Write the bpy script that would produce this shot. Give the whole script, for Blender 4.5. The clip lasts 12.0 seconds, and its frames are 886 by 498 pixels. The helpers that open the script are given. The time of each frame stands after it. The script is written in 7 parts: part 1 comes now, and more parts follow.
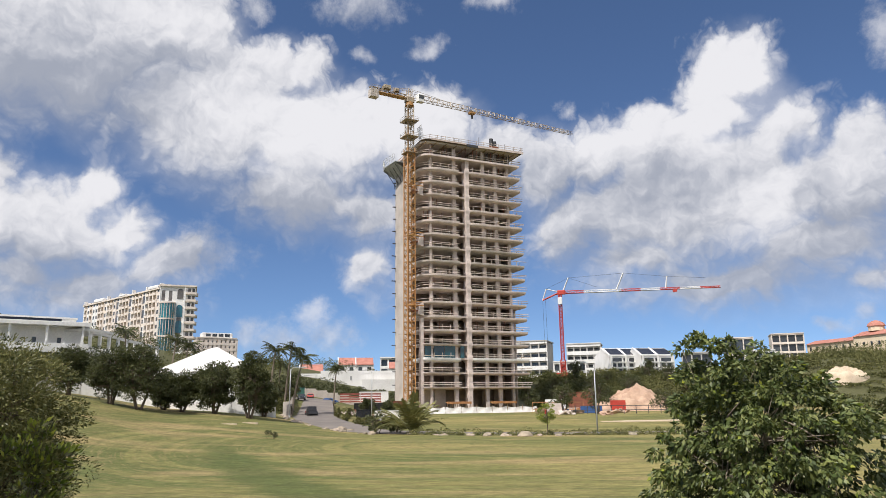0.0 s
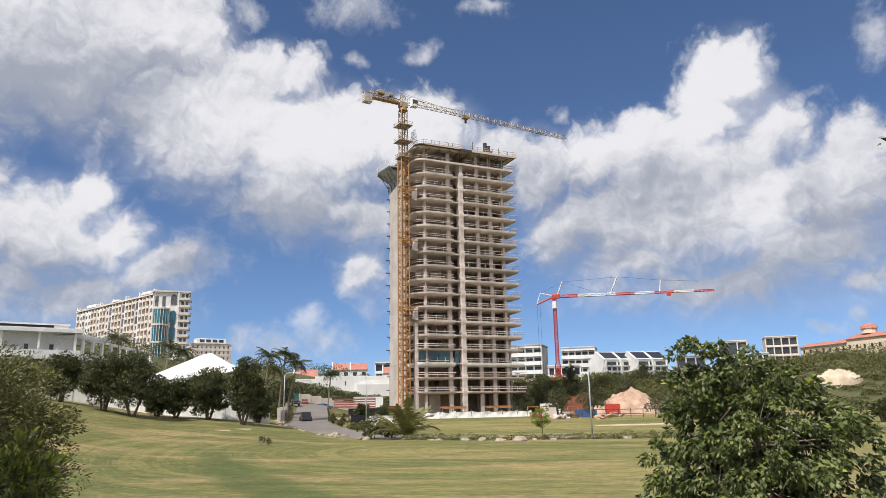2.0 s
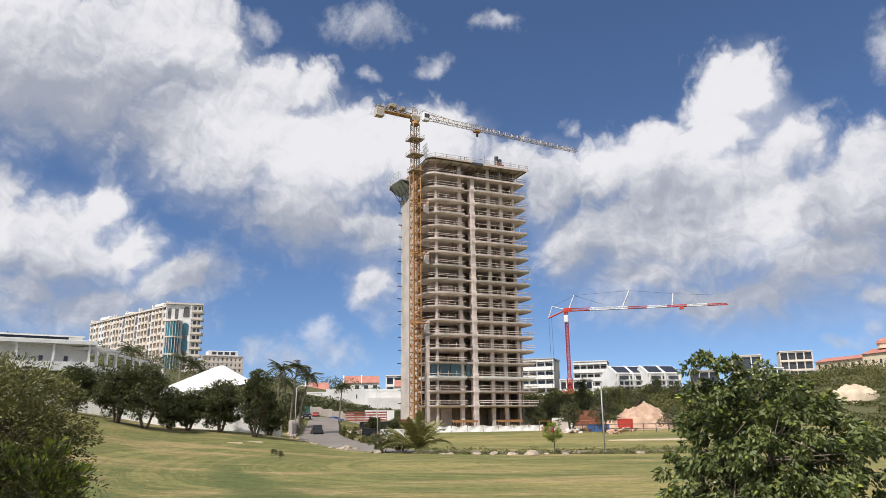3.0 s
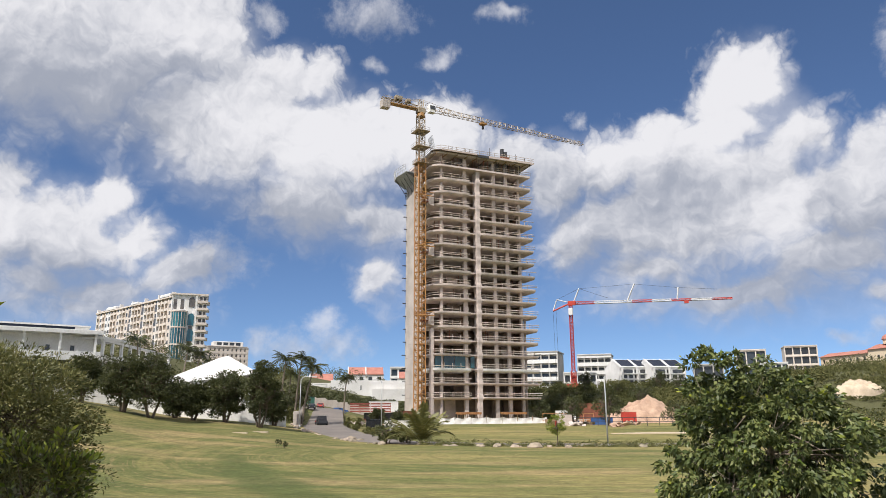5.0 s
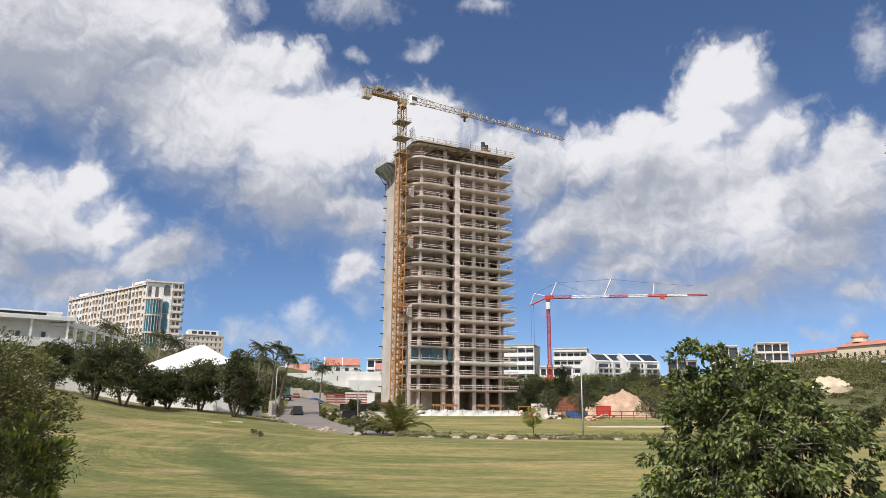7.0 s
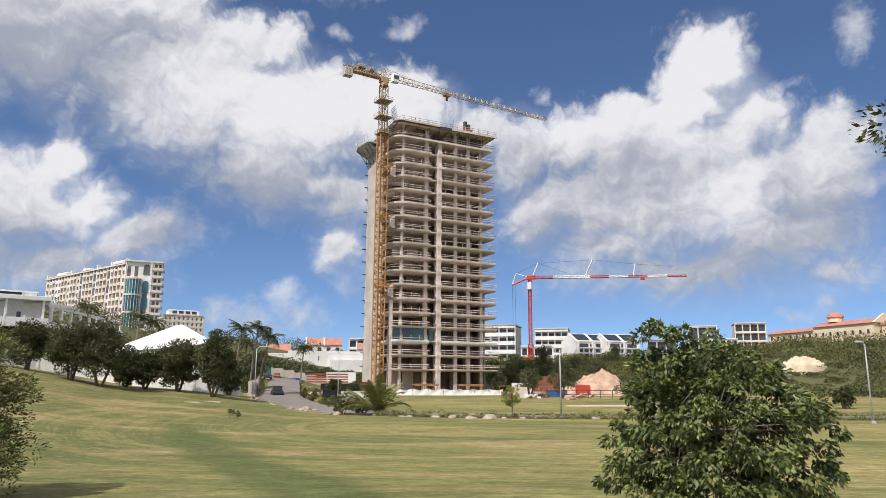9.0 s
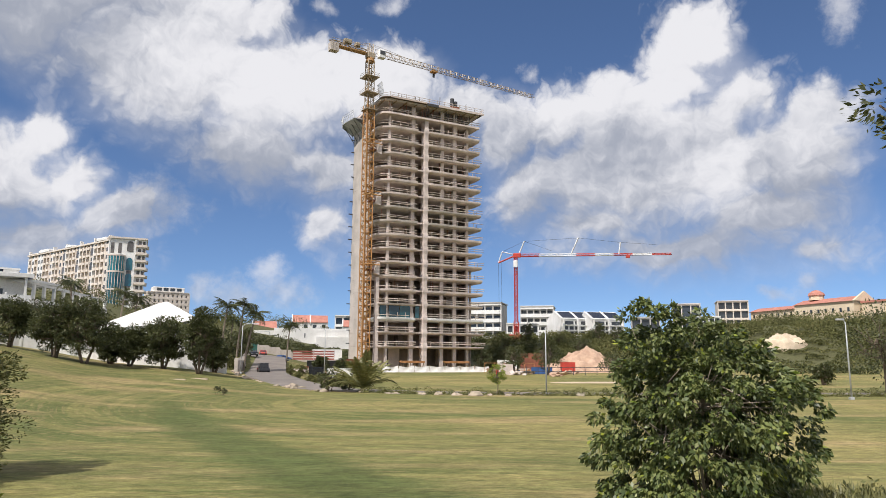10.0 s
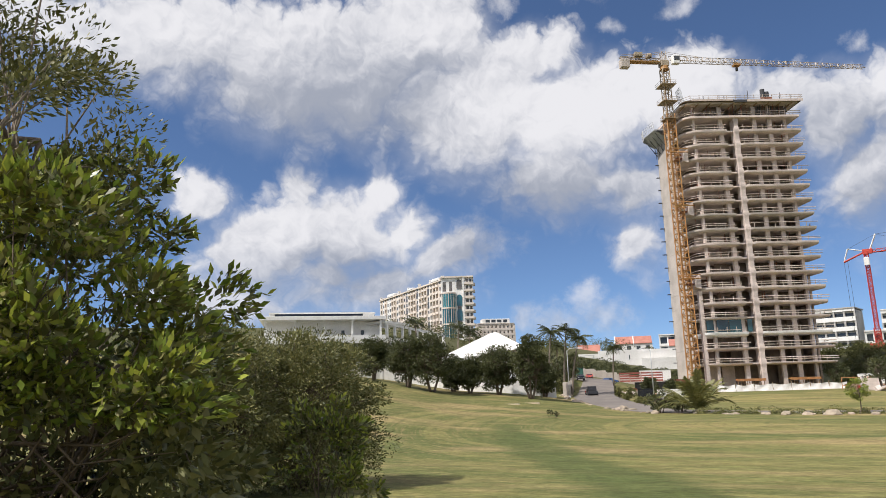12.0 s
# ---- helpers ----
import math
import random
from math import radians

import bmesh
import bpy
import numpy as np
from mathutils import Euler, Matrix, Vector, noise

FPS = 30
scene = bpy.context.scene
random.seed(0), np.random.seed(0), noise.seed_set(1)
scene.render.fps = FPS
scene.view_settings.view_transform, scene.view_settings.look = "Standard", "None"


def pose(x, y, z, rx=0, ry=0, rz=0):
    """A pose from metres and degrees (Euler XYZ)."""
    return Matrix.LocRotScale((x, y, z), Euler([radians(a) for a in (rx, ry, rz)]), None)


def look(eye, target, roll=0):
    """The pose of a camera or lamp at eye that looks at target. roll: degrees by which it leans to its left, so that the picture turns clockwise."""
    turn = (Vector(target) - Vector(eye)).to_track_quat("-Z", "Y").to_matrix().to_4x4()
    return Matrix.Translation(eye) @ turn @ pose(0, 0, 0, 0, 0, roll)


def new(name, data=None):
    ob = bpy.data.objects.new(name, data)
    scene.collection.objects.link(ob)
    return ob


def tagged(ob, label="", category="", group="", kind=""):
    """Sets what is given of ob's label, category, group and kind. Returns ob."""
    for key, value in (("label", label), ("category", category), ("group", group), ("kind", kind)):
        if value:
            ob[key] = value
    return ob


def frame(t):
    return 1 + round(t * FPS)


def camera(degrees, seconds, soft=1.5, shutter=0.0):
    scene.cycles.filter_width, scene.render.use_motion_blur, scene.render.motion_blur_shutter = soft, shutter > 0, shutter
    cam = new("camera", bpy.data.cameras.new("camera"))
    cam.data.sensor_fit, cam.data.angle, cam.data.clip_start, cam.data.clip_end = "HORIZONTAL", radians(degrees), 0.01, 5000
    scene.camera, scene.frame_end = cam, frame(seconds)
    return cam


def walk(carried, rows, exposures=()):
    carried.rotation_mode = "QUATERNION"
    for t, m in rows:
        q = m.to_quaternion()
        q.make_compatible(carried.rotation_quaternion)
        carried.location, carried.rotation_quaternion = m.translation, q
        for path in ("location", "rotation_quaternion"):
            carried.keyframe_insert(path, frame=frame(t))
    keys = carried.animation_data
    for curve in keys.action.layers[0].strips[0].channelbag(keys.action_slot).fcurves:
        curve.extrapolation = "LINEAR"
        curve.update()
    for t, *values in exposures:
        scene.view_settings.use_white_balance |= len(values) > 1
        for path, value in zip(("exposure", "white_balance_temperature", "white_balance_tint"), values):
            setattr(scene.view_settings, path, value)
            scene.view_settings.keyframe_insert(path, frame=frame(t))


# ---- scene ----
cam = camera(64.61, 12.0, 0.85)
PATH = [
    (0.0, pose(-0.058, 0.008, 3.397, 102.55, 0.65, 0.20)),
    (0.5, pose(-0.068, -0.030, 3.400, 102.65, 0.85, 0.11)),
    (1.0, pose(-0.055, 0.004, 3.401, 102.81, 0.90, -0.08)),
    (1.5, pose(-0.028, 0.045, 3.412, 102.84, 0.99, -0.28)),
    (2.0, pose(-0.013, 0.022, 3.424, 102.91, 0.97, -0.20)),
    (2.5, pose(-0.063, -0.046, 3.404, 103.29, 0.72, 0.30)),
    (3.0, pose(-0.088, -0.145, 3.408, 103.99, 0.66, 0.67)),
    (5.0, pose(-0.062, -0.270, 3.411, 103.36, 0.21, 0.98)),
    (5.5, pose(-0.154, -0.225, 3.383, 103.11, -0.51, 0.51)),
    (6.0, pose(-0.200, -0.165, 3.372, 102.94, -0.96, 0.02)),
    (6.5, pose(-0.210, -0.150, 3.385, 102.87, -0.99, -0.19)),
    (7.0, pose(-0.204, -0.024, 3.379, 102.74, -0.43, -0.96)),
    (9.0, pose(0.201, 0.263, 3.422, 101.13, -0.34, -2.35)),
    (9.5, pose(0.191, 0.312, 3.434, 100.01, 0.13, -2.90)),
    (10.0, pose(0.152, 0.343, 3.442, 99.31, -0.32, -3.49)),
    (10.5, pose(0.166, 0.360, 3.435, 99.20, -0.71, -3.64)),
    (11.0, pose(0.291, 0.191, 3.415, 99.69, -0.75, -0.20)),
    (11.5, pose(0.518, -0.203, 3.395, 100.55, 0.01, 8.90)),
    (12.0, pose(0.326, -0.234, 3.298, 101.48, 1.62, 22.45)),
]
walk(cam, PATH, [(0.0, -0.05, 6500, 12.0), (12.0, -0.05, 6500, 12.0)])

# ---- sky, clouds and sun ----
SUN_AZ, SUN_EL = 219.0, 50.0

world = bpy.data.worlds.new("sky")
scene.world = world
world.use_nodes = True


def node(tree, kind, data_type="", blend_type="", interpolation_type=""):
    n = tree.nodes.new(kind)
    if data_type:
        n.data_type = data_type
    if blend_type:
        n.blend_type = blend_type
    if interpolation_type:
        n.interpolation_type = interpolation_type
    return n


def math_node(tree, op, a, b=None, c=None):
    n = tree.nodes.new("ShaderNodeMath")
    n.operation = op
    for i, value in enumerate((a, b, c)):
        if value is None:
            continue
        if isinstance(value, (int, float)):
            n.inputs[i].default_value = value
        else:
            tree.links.new(value, n.inputs[i])
    return n.outputs[0]


def vec_node(tree, op, a, b=None):
    n = tree.nodes.new("ShaderNodeVectorMath")
    n.operation = op
    for i, value in enumerate((a, b)):
        if value is None:
            continue
        if isinstance(value, tuple):
            n.inputs[i].default_value = value
        else:
            tree.links.new(value, n.inputs[i])
    return n.outputs["Value"] if op == "LENGTH" else n.outputs[0]


# clouds as heaps of puffs: bearing, height above the horizon, half width, half height (degrees)
CLOUD_BANK = [(32.5, 24.8, 11.9, 5.6), (23.1, 27.8, 5.6, 5.1), (19.2, 22.6, 7.9, 6.3), (10.8, 21.1, 9.4, 4.7), (2.1, 21.3, 5.6, 3.8), (11.6, 17.0, 7.8, 3.4), (5.9, 15.4, 3.8, 2.7), (5.8, 11.2, 2.1, 2.8), (29.1, 21.6, 9.1, 2.4), (13.2, 26.3, 3.2, 1.9)]
CLOUD_LEFT = [(26.9, 15.9, 1.6, 2.1), (30.6, 12.3, 5.2, 3.6), (25.3, 12.5, 2.3, 3.3), (31.4, 9.6, 5.6, 2.6), (27.5, 9.0, 5.4, 2.2), (33.7, 16.4, 1.2, 1.3), (32.0, 7.9, 4.0, 1.8), (28.0, 7.6, 7.0, 2.0), (22.8, 10.2, 3.6, 2.4), (33.5, 13.0, 4.2, 3.2)]
CLOUD_LOW = [(10.4, 7.1, 2.0, 1.9), (13.0, 5.3, 4.2, 1.8), (9.0, 5.3, 2.5, 1.6), (15.6, 5.7, 1.7, 1.3)]
CLOUD_RIGHT = [(-24.4, 24.3, 3.0, 3.0), (-22.8, 21.6, 3.1, 3.5), (-26.8, 20.1, 2.9, 3.0), (-28.8, 19.4, 1.5, 1.8), (-18.7, 19.2, 4.6, 3.2), (-13.3, 19.2, 4.2, 2.7), (-8.7, 18.3, 3.1, 3.0), (-5.7, 20.5, 2.7, 1.7), (-21.3, 15.0, 12.4, 5.6), (-10.6, 14.1, 3.2, 3.6), (-31.8, 14.8, 4.2, 4.7), (-33.6, 18.0, 1.9, 1.7), (-28.1, 11.3, 6.3, 3.7), (-16.7, 11.4, 7.3, 2.6), (-31.7, 8.8, 3.4, 2.2), (-22.5, 9.3, 11.0, 2.5), (-23.5, 18.3, 4.0, 3.2)]
CLOUD_WISPS = [(19.8, 11.7, 4.6, 2.2), (-10.3, 23.5, 1.2, 0.9), (-34.7, 25.1, 1.4, 2.7), (7.2, 31.6, 4.8, 1.6), (1.1, 28.4, 1.9, 1.1), (-4.6, 31.8, 2.8, 0.9), (-31.1, 6.3, 1.4, 1.1), (-28.8, 5.4, 2.1, 0.7), (7.1, 28.2, 1.2, 0.9), (16.7, 30.6, 1.9, 1.3)]
SHADED = [(28.9, 23.2, 10.0, 4.3), (13.4, 15.6, 8.6, 2.7), (29.4, 9.7, 6.4, 2.4), (20.6, 11.6, 4.1, 2.2), (-9.4, 17.8, 3.8, 2.7), (-18.4, 16.6, 5.6, 2.6), (-30.0, 12.2, 4.6, 3.2), (-12.3, 12.2, 5.4, 2.3), (-22.8, 9.2, 10.3, 2.1), (7.1, 30.8, 3.0, 1.2)]
SUNLIT = [(14.6, 21.7, 6.9, 3.5), (5.0, 22.6, 4.9, 2.7), (26.2, 15.8, 2.3, 2.5), (-24.3, 23.9, 3.3, 3.2), (-21.4, 20.6, 2.6, 2.5), (-14.3, 21.4, 3.7, 1.7), (-25.6, 13.6, 2.7, 2.5), (10.4, 7.5, 1.8, 1.4), (24.7, 12.2, 2.0, 2.1)]
CLOUD_WEST = [(43.3, 26.4, 10.5, 4.0), (52.8, 25.8, 7.5, 2.3), (36.4, 11.0, 5.4, 3.6), (42.0, 15.0, 2.2, 1.5),
              (38.4, 7.5, 5.2, 1.8)]


def heap_group(name, heaps, base, gain, blend):
    """A smooth union of soft ellipses, positive inside."""
    tree = bpy.data.node_groups.new(name, "ShaderNodeTree")
    tree.interface.new_socket("Place", in_out="INPUT", socket_type="NodeSocketVector")
    tree.interface.new_socket("Depth", in_out="OUTPUT", socket_type="NodeSocketFloat")
    g_in, g_out = tree.nodes.new("NodeGroupInput"), tree.nodes.new("NodeGroupOutput")
    total = None
    for az, el, wide, high in heaps:
        off = vec_node(tree, "SUBTRACT", g_in.outputs[0], (az, el, 0.0))
        off = vec_node(tree, "MULTIPLY", off, (1 / wide, 1 / high, 0.0))
        puff = math_node(tree, "SUBTRACT", 1.0, vec_node(tree, "LENGTH", off))
        puff = math_node(tree, "MULTIPLY", puff, base + gain * min(wide, high))
        total = puff if total is None else math_node(tree, "SMOOTH_MAX", total, puff, blend)
    tree.links.new(total, g_out.inputs[0])
    return tree


HEAPS = heap_group("cloud_heaps", CLOUD_BANK + CLOUD_LEFT + CLOUD_RIGHT + CLOUD_WEST, 0.05, 0.19, 0.22)
WISPS = heap_group("cloud_wisps", CLOUD_WISPS + CLOUD_LOW, 0.30, 0.06, 0.08)
GREY = heap_group("cloud_grey_sides", SHADED, 1.0, 0.0, 0.1)
BRIGHT = heap_group("cloud_bright_sides", SUNLIT, 1.0, 0.0, 0.1)

wt = world.node_tree
wt.nodes.clear()
coord = wt.nodes.new("ShaderNodeTexCoord")
split = wt.nodes.new("ShaderNodeSeparateXYZ")
wt.links.new(coord.outputs["Generated"], split.inputs[0])
bearing = math_node(wt, "MULTIPLY", math_node(wt, "ARCTAN2", math_node(wt, "MULTIPLY", split.outputs[0], -1.0), split.outputs[1]), 57.2958)
rise = math_node(wt, "MULTIPLY", math_node(wt, "ARCSINE", split.outputs[2]), 57.2958)
place = wt.nodes.new("ShaderNodeCombineXYZ")
wt.links.new(bearing, place.inputs[0])
wt.links.new(rise, place.inputs[1])


def sky_noise(scale, detail, rough=0.55, where=None):
    n = node(wt, "ShaderNodeTexNoise")
    n.inputs["Scale"].default_value = scale
    n.inputs["Detail"].default_value = detail
    n.inputs["Roughness"].default_value = rough
    wt.links.new(where or place.outputs[0], n.inputs["Vector"])
    return n


def billow(where):
    """Round heads with creases between them, like a cauliflower, at four sizes."""
    heads = None
    for scale, weight in ((0.20, 1.0), (0.46, 0.60), (1.05, 0.32), (2.3, 0.17)):
        n = math_node(wt, "SUBTRACT", sky_noise(scale, 0.0, 0.5, where).outputs["Fac"], 0.5)
        n = math_node(wt, "MULTIPLY", math_node(wt, "ABSOLUTE", n), 2.0 * weight)
        heads = n if heads is None else math_node(wt, "ADD", heads, n)
    return math_node(wt, "SUBTRACT", heads, 0.42)


def group_value(tree, where):
    g = wt.nodes.new("ShaderNodeGroup")
    g.node_tree = tree
    wt.links.new(where, g.inputs[0])
    return g.outputs[0]


def ranged(value, lo, hi, a=0.0, b=1.0, smooth=True):
    n = node(wt, "ShaderNodeMapRange", interpolation_type="SMOOTHSTEP" if smooth else "LINEAR")
    for key, v in (("From Min", lo), ("From Max", hi), ("To Min", a), ("To Max", b)):
        if isinstance(v, (int, float)):
            n.inputs[key].default_value = v
        else:
            wt.links.new(v, n.inputs[key])
    wt.links.new(value, n.inputs[0])
    return n.outputs[0]


def plus(*values):
    total = values[0]
    for v in values[1:]:
        total = math_node(wt, "ADD", total, v)
    return total


def times(a, k):
    return math_node(wt, "MULTIPLY", a, k)


def centred(n):
    return vec_node(wt, "SUBTRACT", n.outputs["Color"], (0.5, 0.5, 0.5))


swirl = vec_node(wt, "MULTIPLY", centred(sky_noise(0.16, 3)), (4.0, 3.0, 0.0))
curl = vec_node(wt, "MULTIPLY", centred(sky_noise(0.5, 5, 0.55)), (1.7, 1.5, 0.0))
bent = vec_node(wt, "ADD", vec_node(wt, "ADD", place.outputs[0], swirl), curl)
fluff = math_node(wt, "SUBTRACT", sky_noise(0.9, 8, 0.65).outputs["Fac"], 0.5)
soft = math_node(wt, "SUBTRACT", sky_noise(0.16, 5, 0.5).outputs["Fac"], 0.5)
broad = math_node(wt, "SUBTRACT", sky_noise(0.07, 4).outputs["Fac"], 0.5)
# beyond the built clouds the same sort of sky goes on all round
away = ranged(math_node(wt, "ABSOLUTE", math_node(wt, "SUBTRACT", bearing, 10.0)), 58.0, 70.0, -2.0, 0.05, False)
high_up = ranged(rise, 36.0, 44.0, -2.0, 0.0, False)
rest = plus(times(broad, 3.0), math_node(wt, "MAXIMUM", away, high_up))
depth = math_node(wt, "MAXIMUM", group_value(HEAPS, bent), rest)
above = group_value(HEAPS, vec_node(wt, "ADD", bent, (0.8, 1.7, 0.0)))
lumps = billow(bent)
lumps_above = billow(vec_node(wt, "ADD", bent, (0.35, 0.6, 0.0)))
relief = math_node(wt, "SUBTRACT", lumps, lumps_above)
slope = math_node(wt, "SUBTRACT", depth, above)
body = plus(depth, times(lumps, 0.42), times(fluff, 0.16), 0.24)
edge = ranged(slope, -0.25, 0.25, 0.95, 0.34)
cover = ranged(body, -0.02, edge)
veil = ranged(plus(group_value(WISPS, bent), times(fluff, 0.55)), -0.04, 0.42, 0.0, 0.68)
haze = ranged(plus(times(soft, 0.6), depth), -0.28, 0.35, 0.0, 0.42)
thin = ranged(rise, 4.0, 12.0, 0.80, 1.0, False)
cover = math_node(wt, "MULTIPLY", math_node(wt, "MAXIMUM", math_node(wt, "MAXIMUM", cover, veil), haze), thin)
grey_side = ranged(group_value(GREY, bent), -0.8, 0.9)
bright_side = ranged(group_value(BRIGHT, bent), -0.9, 0.9)
lit = plus(times(slope, 0.58), times(relief, 0.50), times(soft, 0.50), times(fluff, 0.10), times(bright_side, 0.40), times(grey_side, -0.48), 0.10)
shade = ranged(lit, -0.55, 0.55)
tint = node(wt, "ShaderNodeMix", data_type="RGBA")
tint.inputs["A"].default_value, tint.inputs["B"].default_value = (0.385, 0.42, 0.495, 1), (0.885, 0.89, 0.91, 1)
wt.links.new(shade, tint.inputs["Factor"])
sky = wt.nodes.new("ShaderNodeTexSky")
lifted = vec_node(wt, "ADD", vec_node(wt, "MULTIPLY", coord.outputs["Generated"], (1.0, 1.0, 1.12)), (0.0, 0.0, 0.05))
wt.links.new(vec_node(wt, "NORMALIZE", lifted), sky.inputs[0])
sky.sky_type, sky.sun_disc = "NISHITA", False
sky.sun_elevation, sky.sun_rotation = radians(SUN_EL), radians(SUN_AZ)
sky.altitude, sky.air_density, sky.dust_density, sky.ozone_density = 10.0, 0.8, 0.0, 6.0
clear, clouds = wt.nodes.new("ShaderNodeBackground"), wt.nodes.new("ShaderNodeBackground")
wt.links.new(sky.outputs[0], clear.inputs[0])
clear.inputs[1].default_value = 0.126
wt.links.new(tint.outputs["Result"], clouds.inputs[0])
clouds.inputs[1].default_value = 1.0
both = wt.nodes.new("ShaderNodeMixShader")
wt.links.new(times(cover, 0.97), both.inputs[0])
wt.links.new(clear.outputs[0], both.inputs[1])
wt.links.new(clouds.outputs[0], both.inputs[2])
w_out = wt.nodes.new("ShaderNodeOutputWorld")
wt.links.new(both.outputs[0], w_out.inputs[0])

sun = new("sun", bpy.data.lights.new("sun", "SUN"))
sun.data.energy, sun.data.angle, sun.data.color = 4.9, radians(0.55), (1.0, 0.955, 0.88)
to_sun = Vector((math.sin(radians(SUN_AZ)) * math.cos(radians(SUN_EL)), math.cos(radians(SUN_AZ)) * math.cos(radians(SUN_EL)), math.sin(radians(SUN_EL))))
sun.matrix_world = look(to_sun * 300, (0, 0, 0))


# ---- materials ----
def material(name, base, rough=0.7, metal=0.0, second=None, scale=1.0, fine=None, bump=0.0, bump_scale=20.0, per_piece=0.0, spec=0.4, through_light=0.0, stretch=(1, 1, 1)):
    """Base colour broken up by broad stains and fine grain, with a fine relief."""
    m = bpy.data.materials.new(name)
    m.use_nodes = True
    t = m.node_tree
    b = t.nodes["Principled BSDF"]
    b.inputs["Roughness"].default_value, b.inputs["Metallic"].default_value = rough, metal
    b.inputs["Specular IOR Level"].default_value = spec
    second = second or tuple(c * 0.72 for c in base)
    c = t.nodes.new("ShaderNodeTexCoord")
    mp = t.nodes.new("ShaderNodeMapping")
    mp.inputs["Scale"].default_value = stretch
    t.links.new(c.outputs["Object"], mp.inputs[0])

    def grain(s, detail):
        n = t.nodes.new("ShaderNodeTexNoise")
        n.inputs["Scale"].default_value, n.inputs["Detail"].default_value = s, detail
        t.links.new(mp.outputs[0], n.inputs["Vector"])
        return n.outputs["Fac"]

    mix = node(t, "ShaderNodeMix", data_type="RGBA")
    mix.inputs["A"].default_value, mix.inputs["B"].default_value = (*second, 1), (*base, 1)
    r = node(t, "ShaderNodeMapRange")
    r.inputs["From Min"].default_value, r.inputs["From Max"].default_value = 0.34, 0.64
    t.links.new(grain(scale, 5), r.inputs[0])
    t.links.new(r.outputs[0], mix.inputs["Factor"])
    fine_mix = node(t, "ShaderNodeMix", data_type="RGBA", blend_type="MULTIPLY")
    fine_mix.inputs["Factor"].default_value = 1.0
    t.links.new(mix.outputs["Result"], fine_mix.inputs["A"])
    r2 = node(t, "ShaderNodeMapRange")
    r2.inputs["To Min"].default_value, r2.inputs["To Max"].default_value = 0.78, 1.2
    t.links.new(grain(fine or scale * 9, 3), r2.inputs[0])
    t.links.new(r2.outputs[0], fine_mix.inputs["B"])
    colour = fine_mix.outputs["Result"]
    if per_piece:
        info = t.nodes.new("ShaderNodeNewGeometry")
        ob_info = t.nodes.new("ShaderNodeObjectInfo")
        hsv = t.nodes.new("ShaderNodeHueSaturation")
        both_random = math_node(t, "FRACT", math_node(t, "ADD", info.outputs["Random Per Island"], ob_info.outputs["Random"]))
        v = node(t, "ShaderNodeMapRange")
        v.inputs["To Min"].default_value, v.inputs["To Max"].default_value = 1 - per_piece, 1 + per_piece
        t.links.new(both_random, v.inputs[0])
        t.links.new(v.outputs[0], hsv.inputs["Value"])
        h = node(t, "ShaderNodeMapRange")
        h.inputs["To Min"].default_value, h.inputs["To Max"].default_value = 0.5 + per_piece * 0.06, 0.5 - per_piece * 0.06
        t.links.new(both_random, h.inputs[0])
        t.links.new(h.outputs[0], hsv.inputs["Hue"])
        t.links.new(colour, hsv.inputs["Color"])
        colour = hsv.outputs[0]
    t.links.new(colour, b.inputs["Base Color"])
    if bump:
        bp = t.nodes.new("ShaderNodeBump")
        bp.inputs["Strength"].default_value = bump
        bp.inputs["Distance"].default_value = 0.05
        t.links.new(grain(bump_scale, 4), bp.inputs["Height"])
        t.links.new(bp.outputs[0], b.inputs["Normal"])
    if through_light:
        tr = t.nodes.new("ShaderNodeBsdfTranslucent")
        t.links.new(colour, tr.inputs[0])
        ms = t.nodes.new("ShaderNodeMixShader")
        ms.inputs[0].default_value = through_light
        t.links.new(b.outputs[0], ms.inputs[1])
        t.links.new(tr.outputs[0], ms.inputs[2])
        t.links.new(ms.outputs[0], t.nodes["Material Output"].inputs[0])
    return m


CONCRETE = material("raw_concrete", (0.68, 0.58, 0.525), 0.85, second=(0.49, 0.42, 0.38), scale=0.35, fine=4.0, bump=0.2, bump_scale=8)
CONCRETE_PALE = material("pale_concrete", (0.52, 0.465, 0.42), 0.85, second=(0.40, 0.355, 0.315), scale=0.25, fine=3.0, bump=0.2, bump_scale=8)
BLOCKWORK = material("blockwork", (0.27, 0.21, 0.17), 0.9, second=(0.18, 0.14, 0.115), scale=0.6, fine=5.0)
TIMBER = material("timber", (0.42, 0.31, 0.20), 0.75, second=(0.28, 0.19, 0.12), scale=1.5, per_piece=0.2)
RAIL_WOOD = material("weathered_rail", (0.56, 0.48, 0.42), 0.8, second=(0.40, 0.33, 0.28), scale=1.0, per_piece=0.2)
FORMWORK = material("formwork_board", (0.16, 0.12, 0.09), 0.8, second=(0.09, 0.07, 0.06), scale=0.8)
YELLOW = material("crane_yellow", (0.44, 0.225, 0.075), 0.55, second=(0.33, 0.17, 0.06), scale=0.8, fine=6, per_piece=0.12)
PALE_STEEL = material("crane_pale_grey", (0.42, 0.35, 0.26), 0.5, second=(0.28, 0.21, 0.14), scale=0.7, per_piece=0.12)
GREY_STEEL = material("galvanised_steel", (0.52, 0.53, 0.54), 0.5, metal=0.25, scale=1.5)
DARK_STEEL = material("dark_steel", (0.06, 0.06, 0.065), 0.6, scale=2.0)
RED_PAINT = material("red_paint", (0.55, 0.06, 0.04), 0.5, second=(0.42, 0.05, 0.035), scale=0.8)
WHITE_PAINT = material("white_paint", (0.80, 0.79, 0.77), 0.6, second=(0.70, 0.69, 0.66), scale=0.3, fine=4)
